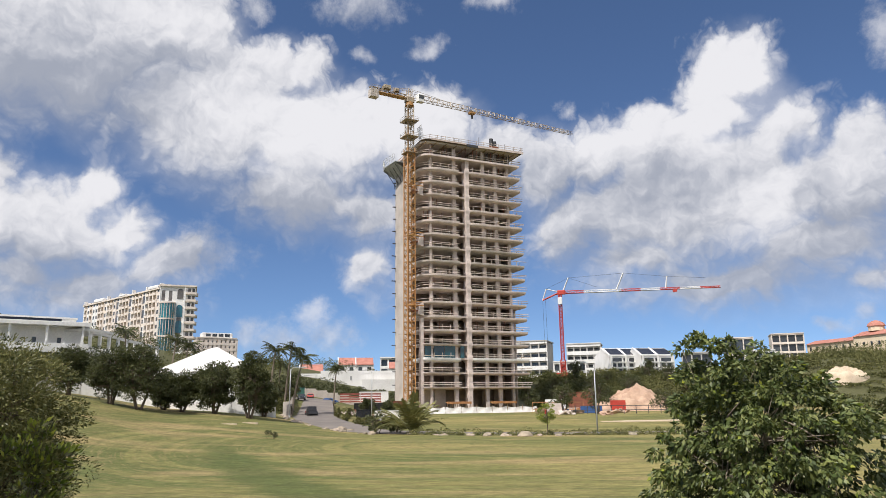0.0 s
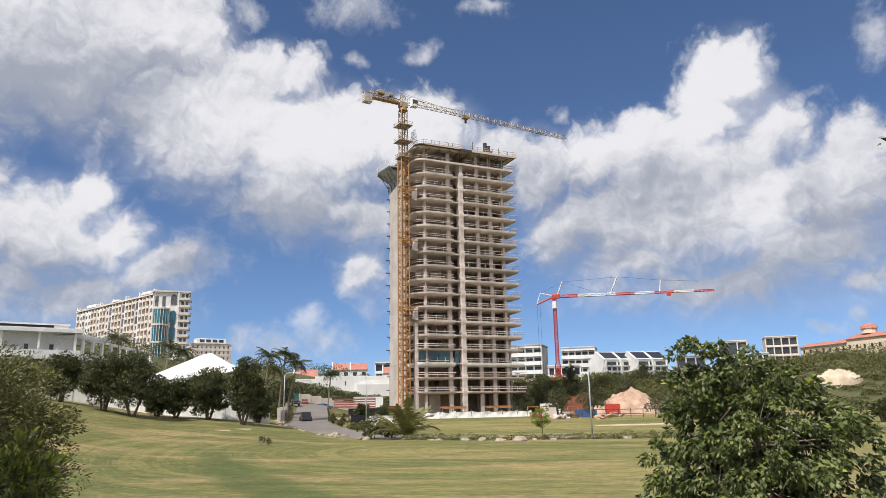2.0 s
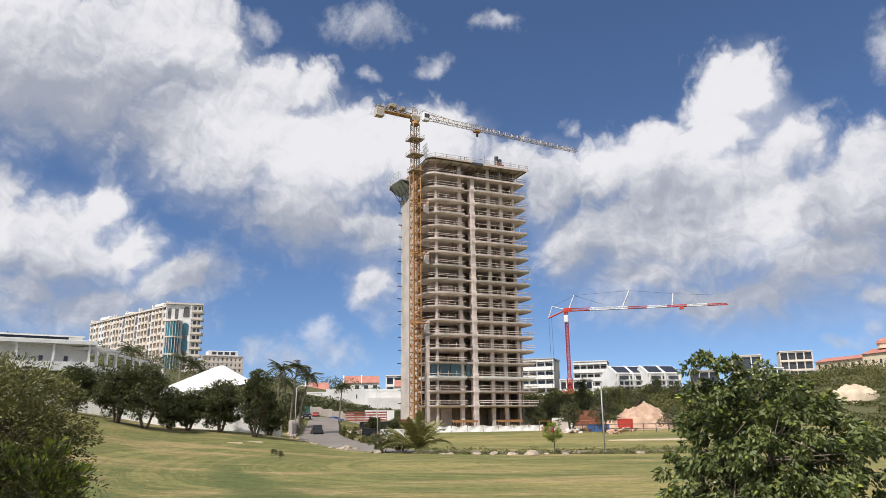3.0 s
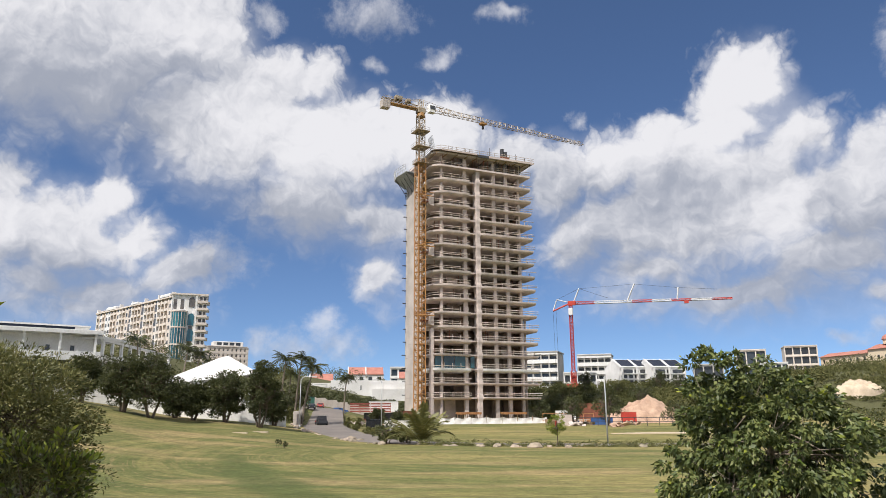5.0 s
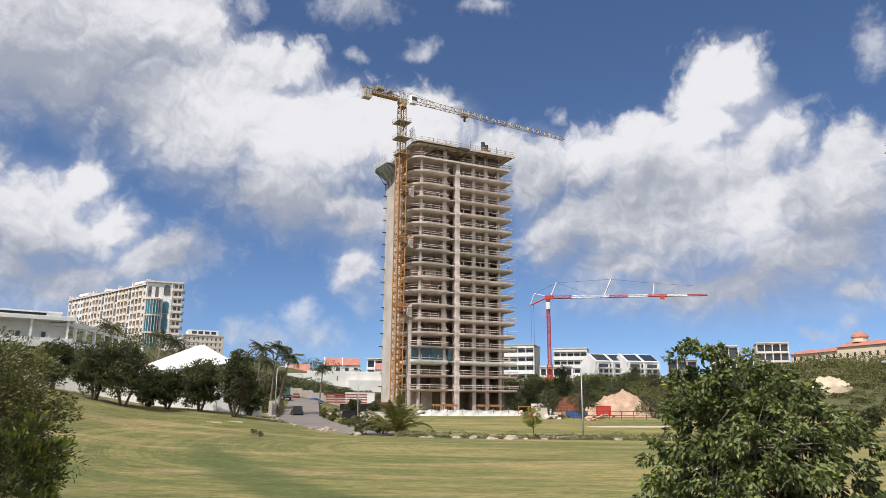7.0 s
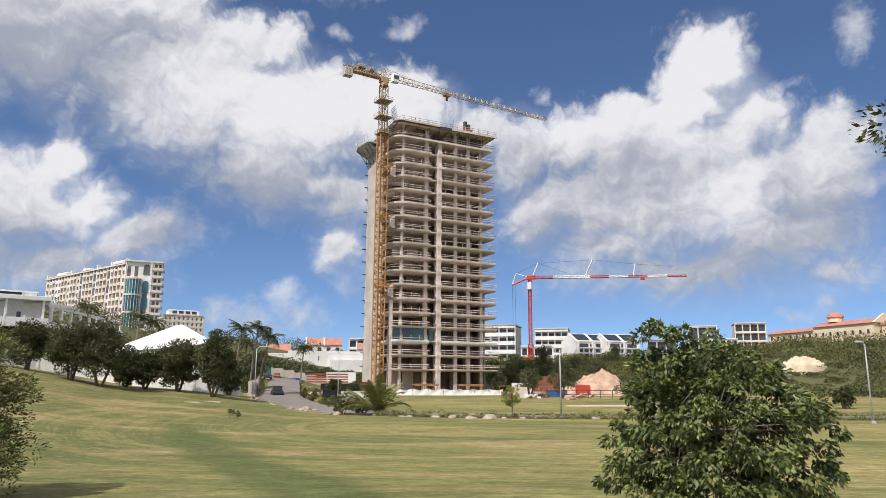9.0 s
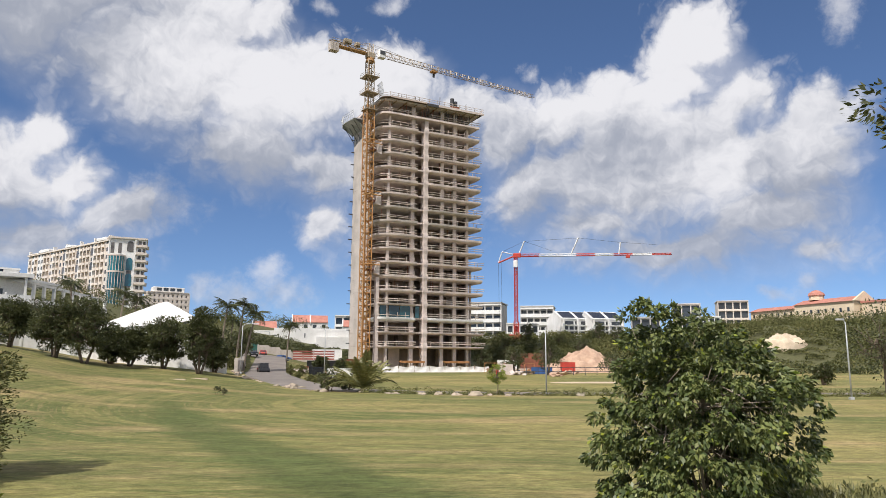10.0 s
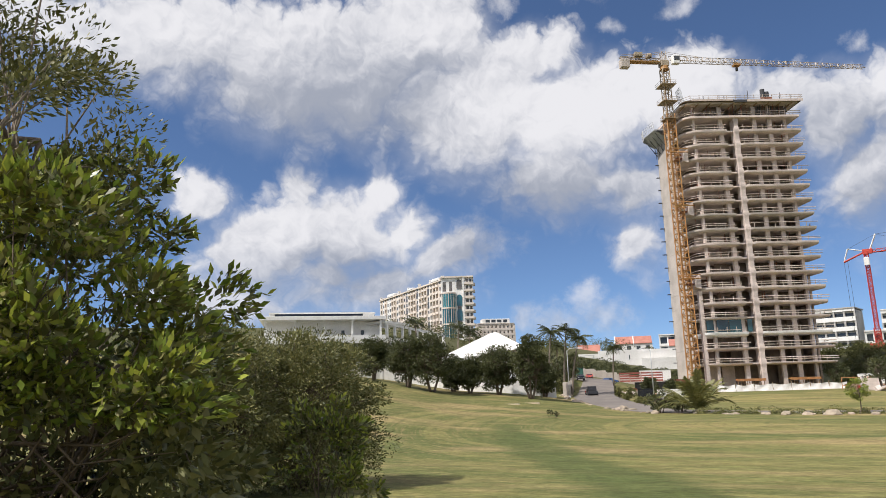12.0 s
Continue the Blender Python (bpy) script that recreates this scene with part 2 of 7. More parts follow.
CREAM = material("cream_render", (0.72, 0.64, 0.565), 0.8, second=(0.62, 0.55, 0.48), scale=0.12, fine=2)
SAND_RENDER = material("sand_render", (0.72, 0.60, 0.44), 0.8, second=(0.62, 0.50, 0.36), scale=0.1, fine=2)
GREY_RENDER = material("grey_render", (0.50, 0.48, 0.45), 0.8, scale=0.15, fine=2)
ROOF_RED = material("red_roof_tile", (0.50, 0.225, 0.17), 0.75, second=(0.40, 0.16, 0.12), scale=0.6, fine=5)
SOLAR = material("solar_panel", (0.02, 0.025, 0.04), 0.25, scale=0.5)
GLASS_DARK = material("window_glass", (0.05, 0.055, 0.06), 0.12, second=(0.03, 0.035, 0.04), scale=0.5, spec=0.6, per_piece=0.4)
GLASS_DULL = material("dull_window_glass", (0.13, 0.12, 0.11), 0.2, second=(0.07, 0.065, 0.06), scale=0.5, spec=0.5, per_piece=0.5)
GLASS_TEAL = material("teal_glass", (0.03, 0.17, 0.21), 0.12, second=(0.02, 0.10, 0.13), scale=0.4, spec=0.7, per_piece=0.2)
GLASS_DEEP = material("deep_teal_glass", (0.02, 0.075, 0.095), 0.15, second=(0.015, 0.045, 0.06), scale=0.4, spec=0.6, per_piece=0.3)
BARK = material("bark", (0.16, 0.12, 0.09), 0.9, second=(0.09, 0.07, 0.05), scale=4, fine=30, bump=0.5, bump_scale=25, stretch=(1, 1, 0.3))
PALE_BARK = material("pale_bark", (0.27, 0.22, 0.17), 0.9, second=(0.16, 0.13, 0.10), scale=5, fine=30, bump=0.4, bump_scale=25, stretch=(1, 1, 0.3))
LEAF_DEEP = material("deep_green_leaf", (0.150, 0.182, 0.058), 0.44, second=(0.070, 0.093, 0.030), scale=0.8, per_piece=0.5, through_light=0.12, spec=0.40)
LEAF_DARK = material("dark_green_leaf", (0.098, 0.108, 0.038), 0.5, second=(0.058, 0.068, 0.025), scale=0.4, per_piece=0.4, through_light=0.2)
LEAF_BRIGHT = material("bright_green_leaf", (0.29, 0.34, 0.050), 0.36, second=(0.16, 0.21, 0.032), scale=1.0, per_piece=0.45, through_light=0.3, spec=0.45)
LEAF_OLIVE = material("olive_leaf", (0.200, 0.200, 0.066), 0.5, second=(0.110, 0.115, 0.040), scale=0.7, per_piece=0.45, through_light=0.16)
LEAF_PALM = material("palm_leaf", (0.23, 0.22, 0.075), 0.45, second=(0.13, 0.135, 0.045), scale=0.8, per_piece=0.3, through_light=0.25)
SCRUB = material("scrub", (0.165, 0.165, 0.064), 0.9, second=(0.085, 0.092, 0.036), scale=0.08, per_piece=0.4, through_light=0.15, spec=0.12)
ASPHALT = material("asphalt", (0.23, 0.20, 0.175), 0.9, second=(0.17, 0.15, 0.135), scale=0.25, fine=12, bump=0.2, bump_scale=30)
KERB = material("kerb_stone", (0.42, 0.38, 0.33), 0.9, scale=0.8)
ROCK = material("pale_rock", (0.44, 0.36, 0.27), 0.9, second=(0.28, 0.23, 0.18), scale=1.5, fine=9, bump=0.6, bump_scale=6, per_piece=0.25)
EARTH = material("tan_earth", (0.54, 0.375, 0.27), 0.95, second=(0.37, 0.24, 0.17), scale=0.5, fine=3, bump=1.0, bump_scale=2)
SAND = material("pale_sand", (0.63, 0.52, 0.38), 0.95, second=(0.50, 0.40, 0.29), scale=0.4, fine=4)
TARP = material("white_sheeting", (0.78, 0.76, 0.73), 0.6, second=(0.62, 0.60, 0.57), scale=0.5)
ORANGE_WOOD = material("orange_timber", (0.50, 0.24, 0.10), 0.7, second=(0.36, 0.17, 0.07), scale=1.0, per_piece=0.2)
BLUE_PAINT = material("blue_paint", (0.05, 0.12, 0.32), 0.5, scale=1.0)
GREEN_SHEET = material("green_sheet", (0.05, 0.16, 0.13), 0.6, scale=0.6)
BLACK_PAINT = material("black_car_paint", (0.02, 0.02, 0.022), 0.25, scale=1.0, spec=0.6)
RUBBER = material("rubber", (0.02, 0.02, 0.02), 0.9, scale=3.0)
TAIL_LAMP = material("red_lens", (0.45, 0.02, 0.02), 0.3, scale=2.0)
CHROME = material("bright_metal", (0.6, 0.6, 0.6), 0.25, metal=0.9, scale=2.0)
FADED_RED = material("faded_red_mesh", (0.36, 0.10, 0.07), 0.7, second=(0.22, 0.06, 0.05), scale=0.8)
RUST = material("rusty_metal", (0.28, 0.10, 0.06), 0.85, second=(0.17, 0.06, 0.04), scale=0.8)


def lawn_material():
    """Mown turf: green and straw-coloured, in streaks along the mower's path, with bare tan patches."""
    m = bpy.data.materials.new("mown_lawn")
    m.use_nodes = True
    t = m.node_tree
    b = t.nodes["Principled BSDF"]
    b.inputs["Roughness"].default_value = 0.9
    b.inputs["Specular IOR Level"].default_value = 0.15
    c = t.nodes.new("ShaderNodeTexCoord")

    def layer(scale, detail, stretch=(1, 1, 1), turn=0.0, rough=0.55):
        mp = t.nodes.new("ShaderNodeMapping")
        mp.inputs["Scale"].default_value = stretch
        mp.inputs["Rotation"].default_value = (0, 0, radians(turn))
        t.links.new(c.outputs["Object"], mp.inputs[0])
        n = t.nodes.new("ShaderNodeTexNoise")
        n.inputs["Scale"].default_value, n.inputs["Detail"].default_value = scale, detail
        n.inputs["Roughness"].default_value = rough
        t.links.new(mp.outputs[0], n.inputs["Vector"])
        return n.outputs["Fac"]

    def ramp(fac, lo, hi):
        r = node(t, "ShaderNodeMapRange", interpolation_type="SMOOTHSTEP")
        r.inputs["From Min"].default_value, r.inputs["From Max"].default_value = lo, hi
        t.links.new(fac, r.inputs[0])
        return r.outputs[0]

    def blend(fac, a, bb, mode="MIX"):
        n = node(t, "ShaderNodeMix", data_type="RGBA", blend_type=mode)
        for key, value in (("Factor", fac), ("A", a), ("B", bb)):
            if isinstance(value, tuple):
                n.inputs[key].default_value = (*value, 1)
            elif isinstance(value, float):
                n.inputs[key].default_value = value
            else:
                t.links.new(value, n.inputs[key])
        return n.outputs["Result"]

    green, straw, tan = (0.125, 0.145, 0.046), (0.290, 0.248, 0.094), (0.38, 0.275, 0.138)
    col = blend(ramp(layer(0.035, 4, (0.6, 1.3, 1), 12), 0.40, 0.60), green, straw)
    # the mower's rounds: long streaks that curve about the middle of the green
    flat = vec_node(t, "MULTIPLY", vec_node(t, "SUBTRACT", c.outputs["Object"], (8.0, 64.0, 0.0)), (1.0, 1.0, 0.0))
    part_xy = t.nodes.new("ShaderNodeSeparateXYZ")
    t.links.new(flat, part_xy.inputs[0])
    # the rounds turn on one side and run nearly straight on the other
    sideways = math_node(t, "ADD", math_node(t, "MINIMUM", part_xy.outputs[0], 0.0), math_node(t, "MULTIPLY", math_node(t, "MAXIMUM", part_xy.outputs[0], 0.0), 0.15))
    squeezed = t.nodes.new("ShaderNodeCombineXYZ")
    t.links.new(sideways, squeezed.inputs[0])
    t.links.new(part_xy.outputs[1], squeezed.inputs[1])
    rounds = t.nodes.new("ShaderNodeCombineXYZ")
    t.links.new(math_node(t, "MULTIPLY", part_xy.outputs[0], 0.16), rounds.inputs[0])
    t.links.new(vec_node(t, "LENGTH", squeezed.outputs[0]), rounds.inputs[1])

    def streak(scale, detail, rough=0.6):
        n = t.nodes.new("ShaderNodeTexNoise")
        n.inputs["Scale"].default_value, n.inputs["Detail"].default_value = scale, detail
        n.inputs["Roughness"].default_value = rough
        t.links.new(rounds.outputs[0], n.inputs["Vector"])
        return n.outputs["Fac"]

    xyz = t.nodes.new("ShaderNodeSeparateXYZ")
    t.links.new(c.outputs["Object"], xyz.inputs[0])
    # greener turf on the left, its colour darkened further for the shrubs' shade
    left = ramp(math_node(t, "ADD", math_node(t, "MULTIPLY", xyz.outputs[0], -1.0), math_node(t, "MULTIPLY", layer(0.05, 3), 14.0)), 6.0, 24.0)
    col = blend(math_node(t, "MULTIPLY", left, 0.82), col, (0.108, 0.124, 0.040))
    col = blend(math_node(t, "MULTIPLY", ramp(streak(0.55, 5), 0.44, 0.60), 0.50), col, straw)
    col = blend(math_node(t, "MULTIPLY", ramp(streak(1.7, 6, 0.7), 0.48, 0.62), 0.50), col, (0.105, 0.122, 0.040))
    col = blend(math_node(t, "MULTIPLY", ramp(streak(3.6, 5, 0.65), 0.52, 0.66), 0.40), col, tan)
    col = blend(math_node(t, "MULTIPLY", ramp(layer(0.11, 4, (0.5, 1.6, 1)), 0.50, 0.66), 0.6), col, tan)
    # a greener lane of turf that runs away from the viewpoint
    across = math_node(t, "ADD", math_node(t, "MULTIPLY", math_node(t, "ADD", xyz.outputs[0], 5.8), 0.915), math_node(t, "MULTIPLY", math_node(t, "SUBTRACT", xyz.outputs[1], 29.0), 0.404))
    across = math_node(t, "ADD", math_node(t, "ABSOLUTE", across), math_node(t, "MULTIPLY", layer(0.12, 3), 3.0))
    lane = math_node(t, "MULTIPLY", math_node(t, "SUBTRACT", 1.0, ramp(across, 2.2, 3.9)), math_node(t, "SUBTRACT", 1.0, ramp(xyz.outputs[1], 45.0, 74.0)))
    col = blend(math_node(t, "MULTIPLY", lane, 0.80), col, (0.085, 0.108, 0.034))
    col = blend(math_node(t, "MULTIPLY", ramp(layer(1.6, 5, (0.25, 1.6, 1), -6, 0.65), 0.52, 0.70), 0.5), col, (0.11, 0.115, 0.045))
    mottle = node(t, "ShaderNodeMapRange")
    mottle.inputs["From Min"].default_value, mottle.inputs["From Max"].default_value = 0.3, 0.7
    mottle.inputs["To Min"].default_value, mottle.inputs["To Max"].default_value = 0.74, 1.22
    t.links.new(layer(0.55, 7, (0.7, 1.2, 1), 20, 0.72), mottle.inputs[0])
    col = blend(1.0, col, mottle.outputs[0], "MULTIPLY")
    # rough scrubland soil beyond the golf course
    far = ramp(vec_node(t, "LENGTH", vec_node(t, "MULTIPLY", c.outputs["Object"], (1.0, 1.0, 0.0))), 180.0, 205.0)
    col = blend(far, col, (0.105, 0.105, 0.050))
    tuft = node(t, "ShaderNodeMapRange")
    tuft.inputs["From Min"].default_value, tuft.inputs["From Max"].default_value = 0.25, 0.75
    tuft.inputs["To Min"].default_value, tuft.inputs["To Max"].default_value = 0.50, 1.46
    t.links.new(layer(7.0, 7, (0.7, 1, 1), 5, 0.8), tuft.inputs[0])
    col = blend(1.0, col, tuft.outputs[0], "MULTIPLY")
    fine = ramp(layer(3.2, 6, (0.5, 1, 1), 8, 0.7), 0.2, 0.8)
    shade_v = node(t, "ShaderNodeMapRange")
    shade_v.inputs["To Min"].default_value, shade_v.inputs["To Max"].default_value = 0.62, 1.34
    t.links.new(fine, shade_v.inputs[0])
    col = blend(1.0, col, shade_v.outputs[0], "MULTIPLY")
    t.links.new(col, b.inputs["Base Color"])
    bp = t.nodes.new("ShaderNodeBump")
    bp.inputs["Strength"].default_value, bp.inputs["Distance"].default_value = 0.5, 0.08
    t.links.new(layer(9, 4), bp.inputs["Height"])
    t.links.new(bp.outputs[0], b.inputs["Normal"])
    return m


LAWN = lawn_material()


# ---- building blocks ----
class Geo:
    """Loose lists of corners and faces that become one mesh."""

    def __init__(self):
        self.v, self.f, self.m = [], [], Matrix.Identity(4)

    def add(self, verts, faces):
        n = len(self.v)
        self.v += [tuple(self.m @ Vector(p)) for p in verts]
        self.f += [tuple(i + n for i in face) for face in faces]
        return self

    def box(self, x0, x1, y0, y1, z0, z1):
        p = [(x0, y0, z0), (x1, y0, z0), (x1, y1, z0), (x0, y1, z0), (x0, y0, z1), (x1, y0, z1), (x1, y1, z1), (x0, y1, z1)]
        return self.add(p, [(3, 2, 1, 0), (4, 5, 6, 7), (0, 1, 5, 4), (1, 2, 6, 5), (2, 3, 7, 6), (3, 0, 4, 7)])

    def bevel_box(self, x0, x1, y0, y1, z0, z1, b):
        """A box with chamfered upright and top edges."""
        ring = lambda i, z: [(x0 + i + b, y0 + i, z), (x1 - i - b, y0 + i, z), (x1 - i, y0 + i + b, z), (x1 - i, y1 - i - b, z), (x1 - i - b, y1 - i, z), (x0 + i + b, y1 - i, z), (x0 + i, y1 - i - b, z), (x0 + i, y0 + i + b, z)]
        p = ring(0, z0) + ring(0, z1 - b) + ring(b * 0.7, z1)
        f = [tuple(range(7, -1, -1)), tuple(range(16, 24))]
        for k in (0, 8):
            f += [(k + i, k + (i + 1) % 8, k + 8 + (i + 1) % 8, k + 8 + i) for i in range(8)]
        return self.add(p, f)

    def prism(self, outline, z0, z1):
        n = len(outline)
        p = [(x, y, z0) for x, y in outline] + [(x, y, z1) for x, y in outline]
        return self.add(p, [tuple(range(n - 1, -1, -1)), tuple(range(n, 2 * n))] + [(i, (i + 1) % n, n + (i + 1) % n, n + i) for i in range(n)])

    def tube(self, pts, radii, n=6):
        pts = [Vector(p) for p in pts]
        if isinstance(radii, (int, float)):
            radii = [radii] * len(pts)
        verts, faces = [], []
        for i, p in enumerate(pts):
            d = (pts[min(i + 1, len(pts) - 1)] - pts[max(i - 1, 0)]).normalized()
            a = d.cross(Vector((0, 0, 1)) if abs(d.z) < 0.9 else Vector((1, 0, 0))).normalized()
            b = d.cross(a)
            verts += [p + (a * math.cos(2 * math.pi * k / n) + b * math.sin(2 * math.pi * k / n)) * radii[i] for k in range(n)]
        for i in range(len(pts) - 1):
            faces += [(i * n + k, (i + 1) * n + k, (i + 1) * n + (k + 1) % n, i * n + (k + 1) % n) for k in range(n)]
        faces += [tuple(range(n)), tuple(range(len(pts) * n - 1, (len(pts) - 1) * n - 1, -1))]
        return self.add(verts, faces)

    def bar(self, a, b, r):
        return self.tube([a, b], r, 4)

    def mesh(self, name, mat, smooth=False):
        me = bpy.data.meshes.new(name)
        me.from_pydata(self.v, [], self.f)
        me.materials.append(mat)
        if smooth:
            me.polygons.foreach_set("use_smooth", [True] * len(me.polygons))
        me.update()
        return me


def part(name, geo, mat, parent, label="", smooth=False):
    """Links a Geo, or a ready mesh, as one mesh object under a thing or part."""
    ob = new(name, geo if isinstance(geo, bpy.types.Mesh) else geo.mesh(name, mat, smooth))
    ob.parent = parent
    return tagged(ob, label)


def thing(name, m, label, category, group="", kind=""):
    ob = new(name)
    ob.empty_display_size = 0.3
    ob.matrix_world = m
    return tagged(ob, label, category, group, kind)


def solid(name, geo, mat, label, category, group="", kind="", m=None, smooth=False):
    ob = new(name, geo.mesh(name, mat, smooth))
    if m is not None:
        ob.matrix_world = m
    return tagged(ob, label, category, group, kind)


# ---- the ground ----
def step(a, b, x):
    x = min(1.0, max(0.0, (x - a) / (b - a)))
    return x * x * (3 - 2 * x)


def ground_z(x, y):
    """Nearly flat lawn, rising to the left, behind the building site and up a hill on the right."""
    d, a = math.hypot(x, y), math.degrees(math.atan2(-x, y))
    ahead = step(-30, 30, y)
    z = 0.75 * (1 - step(8, 40, d)) + 1.4 * step(80, 165, d)
    z += ahead * (step(6, 20, a) * 2.7 * step(46, 118, d) + step(19, 31, a) * 3.0 * step(34, 112, d))
    z += ahead * step(4, 12, a) * 3.5 * step(130, 200, d)
    z += ahead * step(16, 26, a) * 5.0 * step(122, 165, d)
    z += 11.7 * step(186, 262, d)
    z += ahead * step(19, 29, -a) * 9.0 * step(150, 400, d)
    return z


def terrain():
    g = Geo()
    radii = [0.0] + [2.0 * 1.09 ** i for i in range(1, 90)]
    radii = [r for r in radii if r < 4600] + [4800.0]
    n = 288
    g.v.append((0, 0, ground_z(0, 0.001)))
    for r in radii[1:]:
        for k in range(n):
            x, y = r * math.sin(2 * math.pi * k / n), r * math.cos(2 * math.pi * k / n)
            g.v.append((x, y, ground_z(x, y) + 0.05 * noise.noise(Vector((x * 0.12, y * 0.12, 0)))))
    g.f += [(0, 1 + (k + 1) % n, 1 + k) for k in range(n)]
    for i in range(len(radii) - 2):
        a, b = 1 + i * n, 1 + (i + 1) * n
        g.f += [(a + k, a + (k + 1) % n, b + (k + 1) % n, b + k) for k in range(n)]
    return solid("ground", g, LAWN, "mown green and straw-coloured golf lawn", "ground", kind="structure", smooth=True)


terrain()


def bezier(points, per=8):
    """A smooth line through points (Catmull-Rom)."""
    p = [points[0]] + list(points) + [points[-1]]
    out = []
    for i in range(1, len(p) - 2):
        for k in range(per):
            t = k / per
            out.append(tuple(0.5 * (2 * b + (c - a) * t + (2 * a - 5 * b + 4 * c - d) * t * t + (3 * b - a - 3 * c + d) * t ** 3) for a, b, c, d in zip(p[i - 1], p[i], p[i + 1], p[i + 2])))
    return out + [tuple(points[-1])]


def ribbon(line, half, lift, thick=0.25, side=0.0):
    g, rows = Geo(), []
    for i, (x, y) in enumerate(line):
        ax, ay = line[max(i - 1, 0)]
        bx, by = line[min(i + 1, len(line) - 1)]
        nx, ny = -(by - ay), bx - ax
        k = math.hypot(nx, ny)
        nx, ny = nx / k, ny / k
        l = (x + nx * (side + half), y + ny * (side + half))
        r = (x + nx * (side - half), y + ny * (side - half))
        z = max(ground_z(*l), ground_z(*r), ground_z(x, y)) + lift
        rows.append((*l, z))
        rows.append((*r, z))
    n = len(rows)
    low = [(x, y, z - thick) for x, y, z in rows]
    f = []
    for i in range(0, n - 2, 2):
        f += [(i, i + 1, i + 3, i + 2), (n + i, n + i + 2, n + i + 3, n + i + 1), (i, i + 2, n + i + 2, n + i), (i + 1, n + i + 1, n + i + 3, i + 3)]
    return g.add(rows + low, f)


ROAD_LINE = bezier([(150, 76), (90, 79), (45, 82), (15, 84), (0, 88), (-11, 96), (-18, 107), (-22, 120), (-25, 138), (-29, 162), (-33, 178), (-46, 187), (-64, 190)])
solid("road", ribbon(ROAD_LINE, 3.4, 0.02), ASPHALT, "worn grey asphalt lane bending uphill", "road", kind="structure")


# ---- the tower under construction ----
TOWER = pose(-5.25, 171.9, 0, 0, 0, 24)
BASE_Z, FIRST_Z, STOREY, LEVELS = 1.4, 7.75, 3.5, 19


def rounded(u0, u1, v0, v1, r, corners, n=7):
    """Outline of a slab with some of its corners rounded: corners is a set out of fl, fr, br, bl."""
    out = []
    for name, cx, cy, start in (("fl", u0, v0, 180), ("fr", u1, v0, 270), ("br", u1, v1, 0), ("bl", u0, v1, 90)):
        if name in corners:
            ox, oy = cx + (r if cx == u0 else -r), cy + (r if cy == v0 else -r)
            out += [(ox + r * math.cos(radians(start + 90 * k / n)), oy + r * math.sin(radians(start + 90 * k / n))) for k in range(n + 1)]
        else:
            out.append((cx, cy))
    return out


def shell(u0, u1, v0, v1, r, z0, z1):
    """A balcony slab whose thick edge curves in towards its underside."""
    g, rings = Geo(), []
    for inset, z in ((0.75, z0), (0.30, z0 + (z1 - z0) * 0.18), (0.06, z0 + (z1 - z0) * 0.45), (0.0, z1 - 0.05), (0.05, z1)):
        rings.append([(u, v, z) for u, v in rounded(u0 + inset, u1, v0 + inset, v1, max(0.2, r - inset), {"fl"})])
    n = len(rings[0])
    verts = [p for ring in rings for p in ring]
    faces = [tuple(range(n - 1, -1, -1)), tuple(range(4 * n, 5 * n))]
    for k in range(4):
        faces += [(k * n + i, k * n + (i + 1) % n, (k + 1) * n + (i + 1) % n, (k + 1) * n + i) for i in range(n)]
    return g.add(verts, faces)


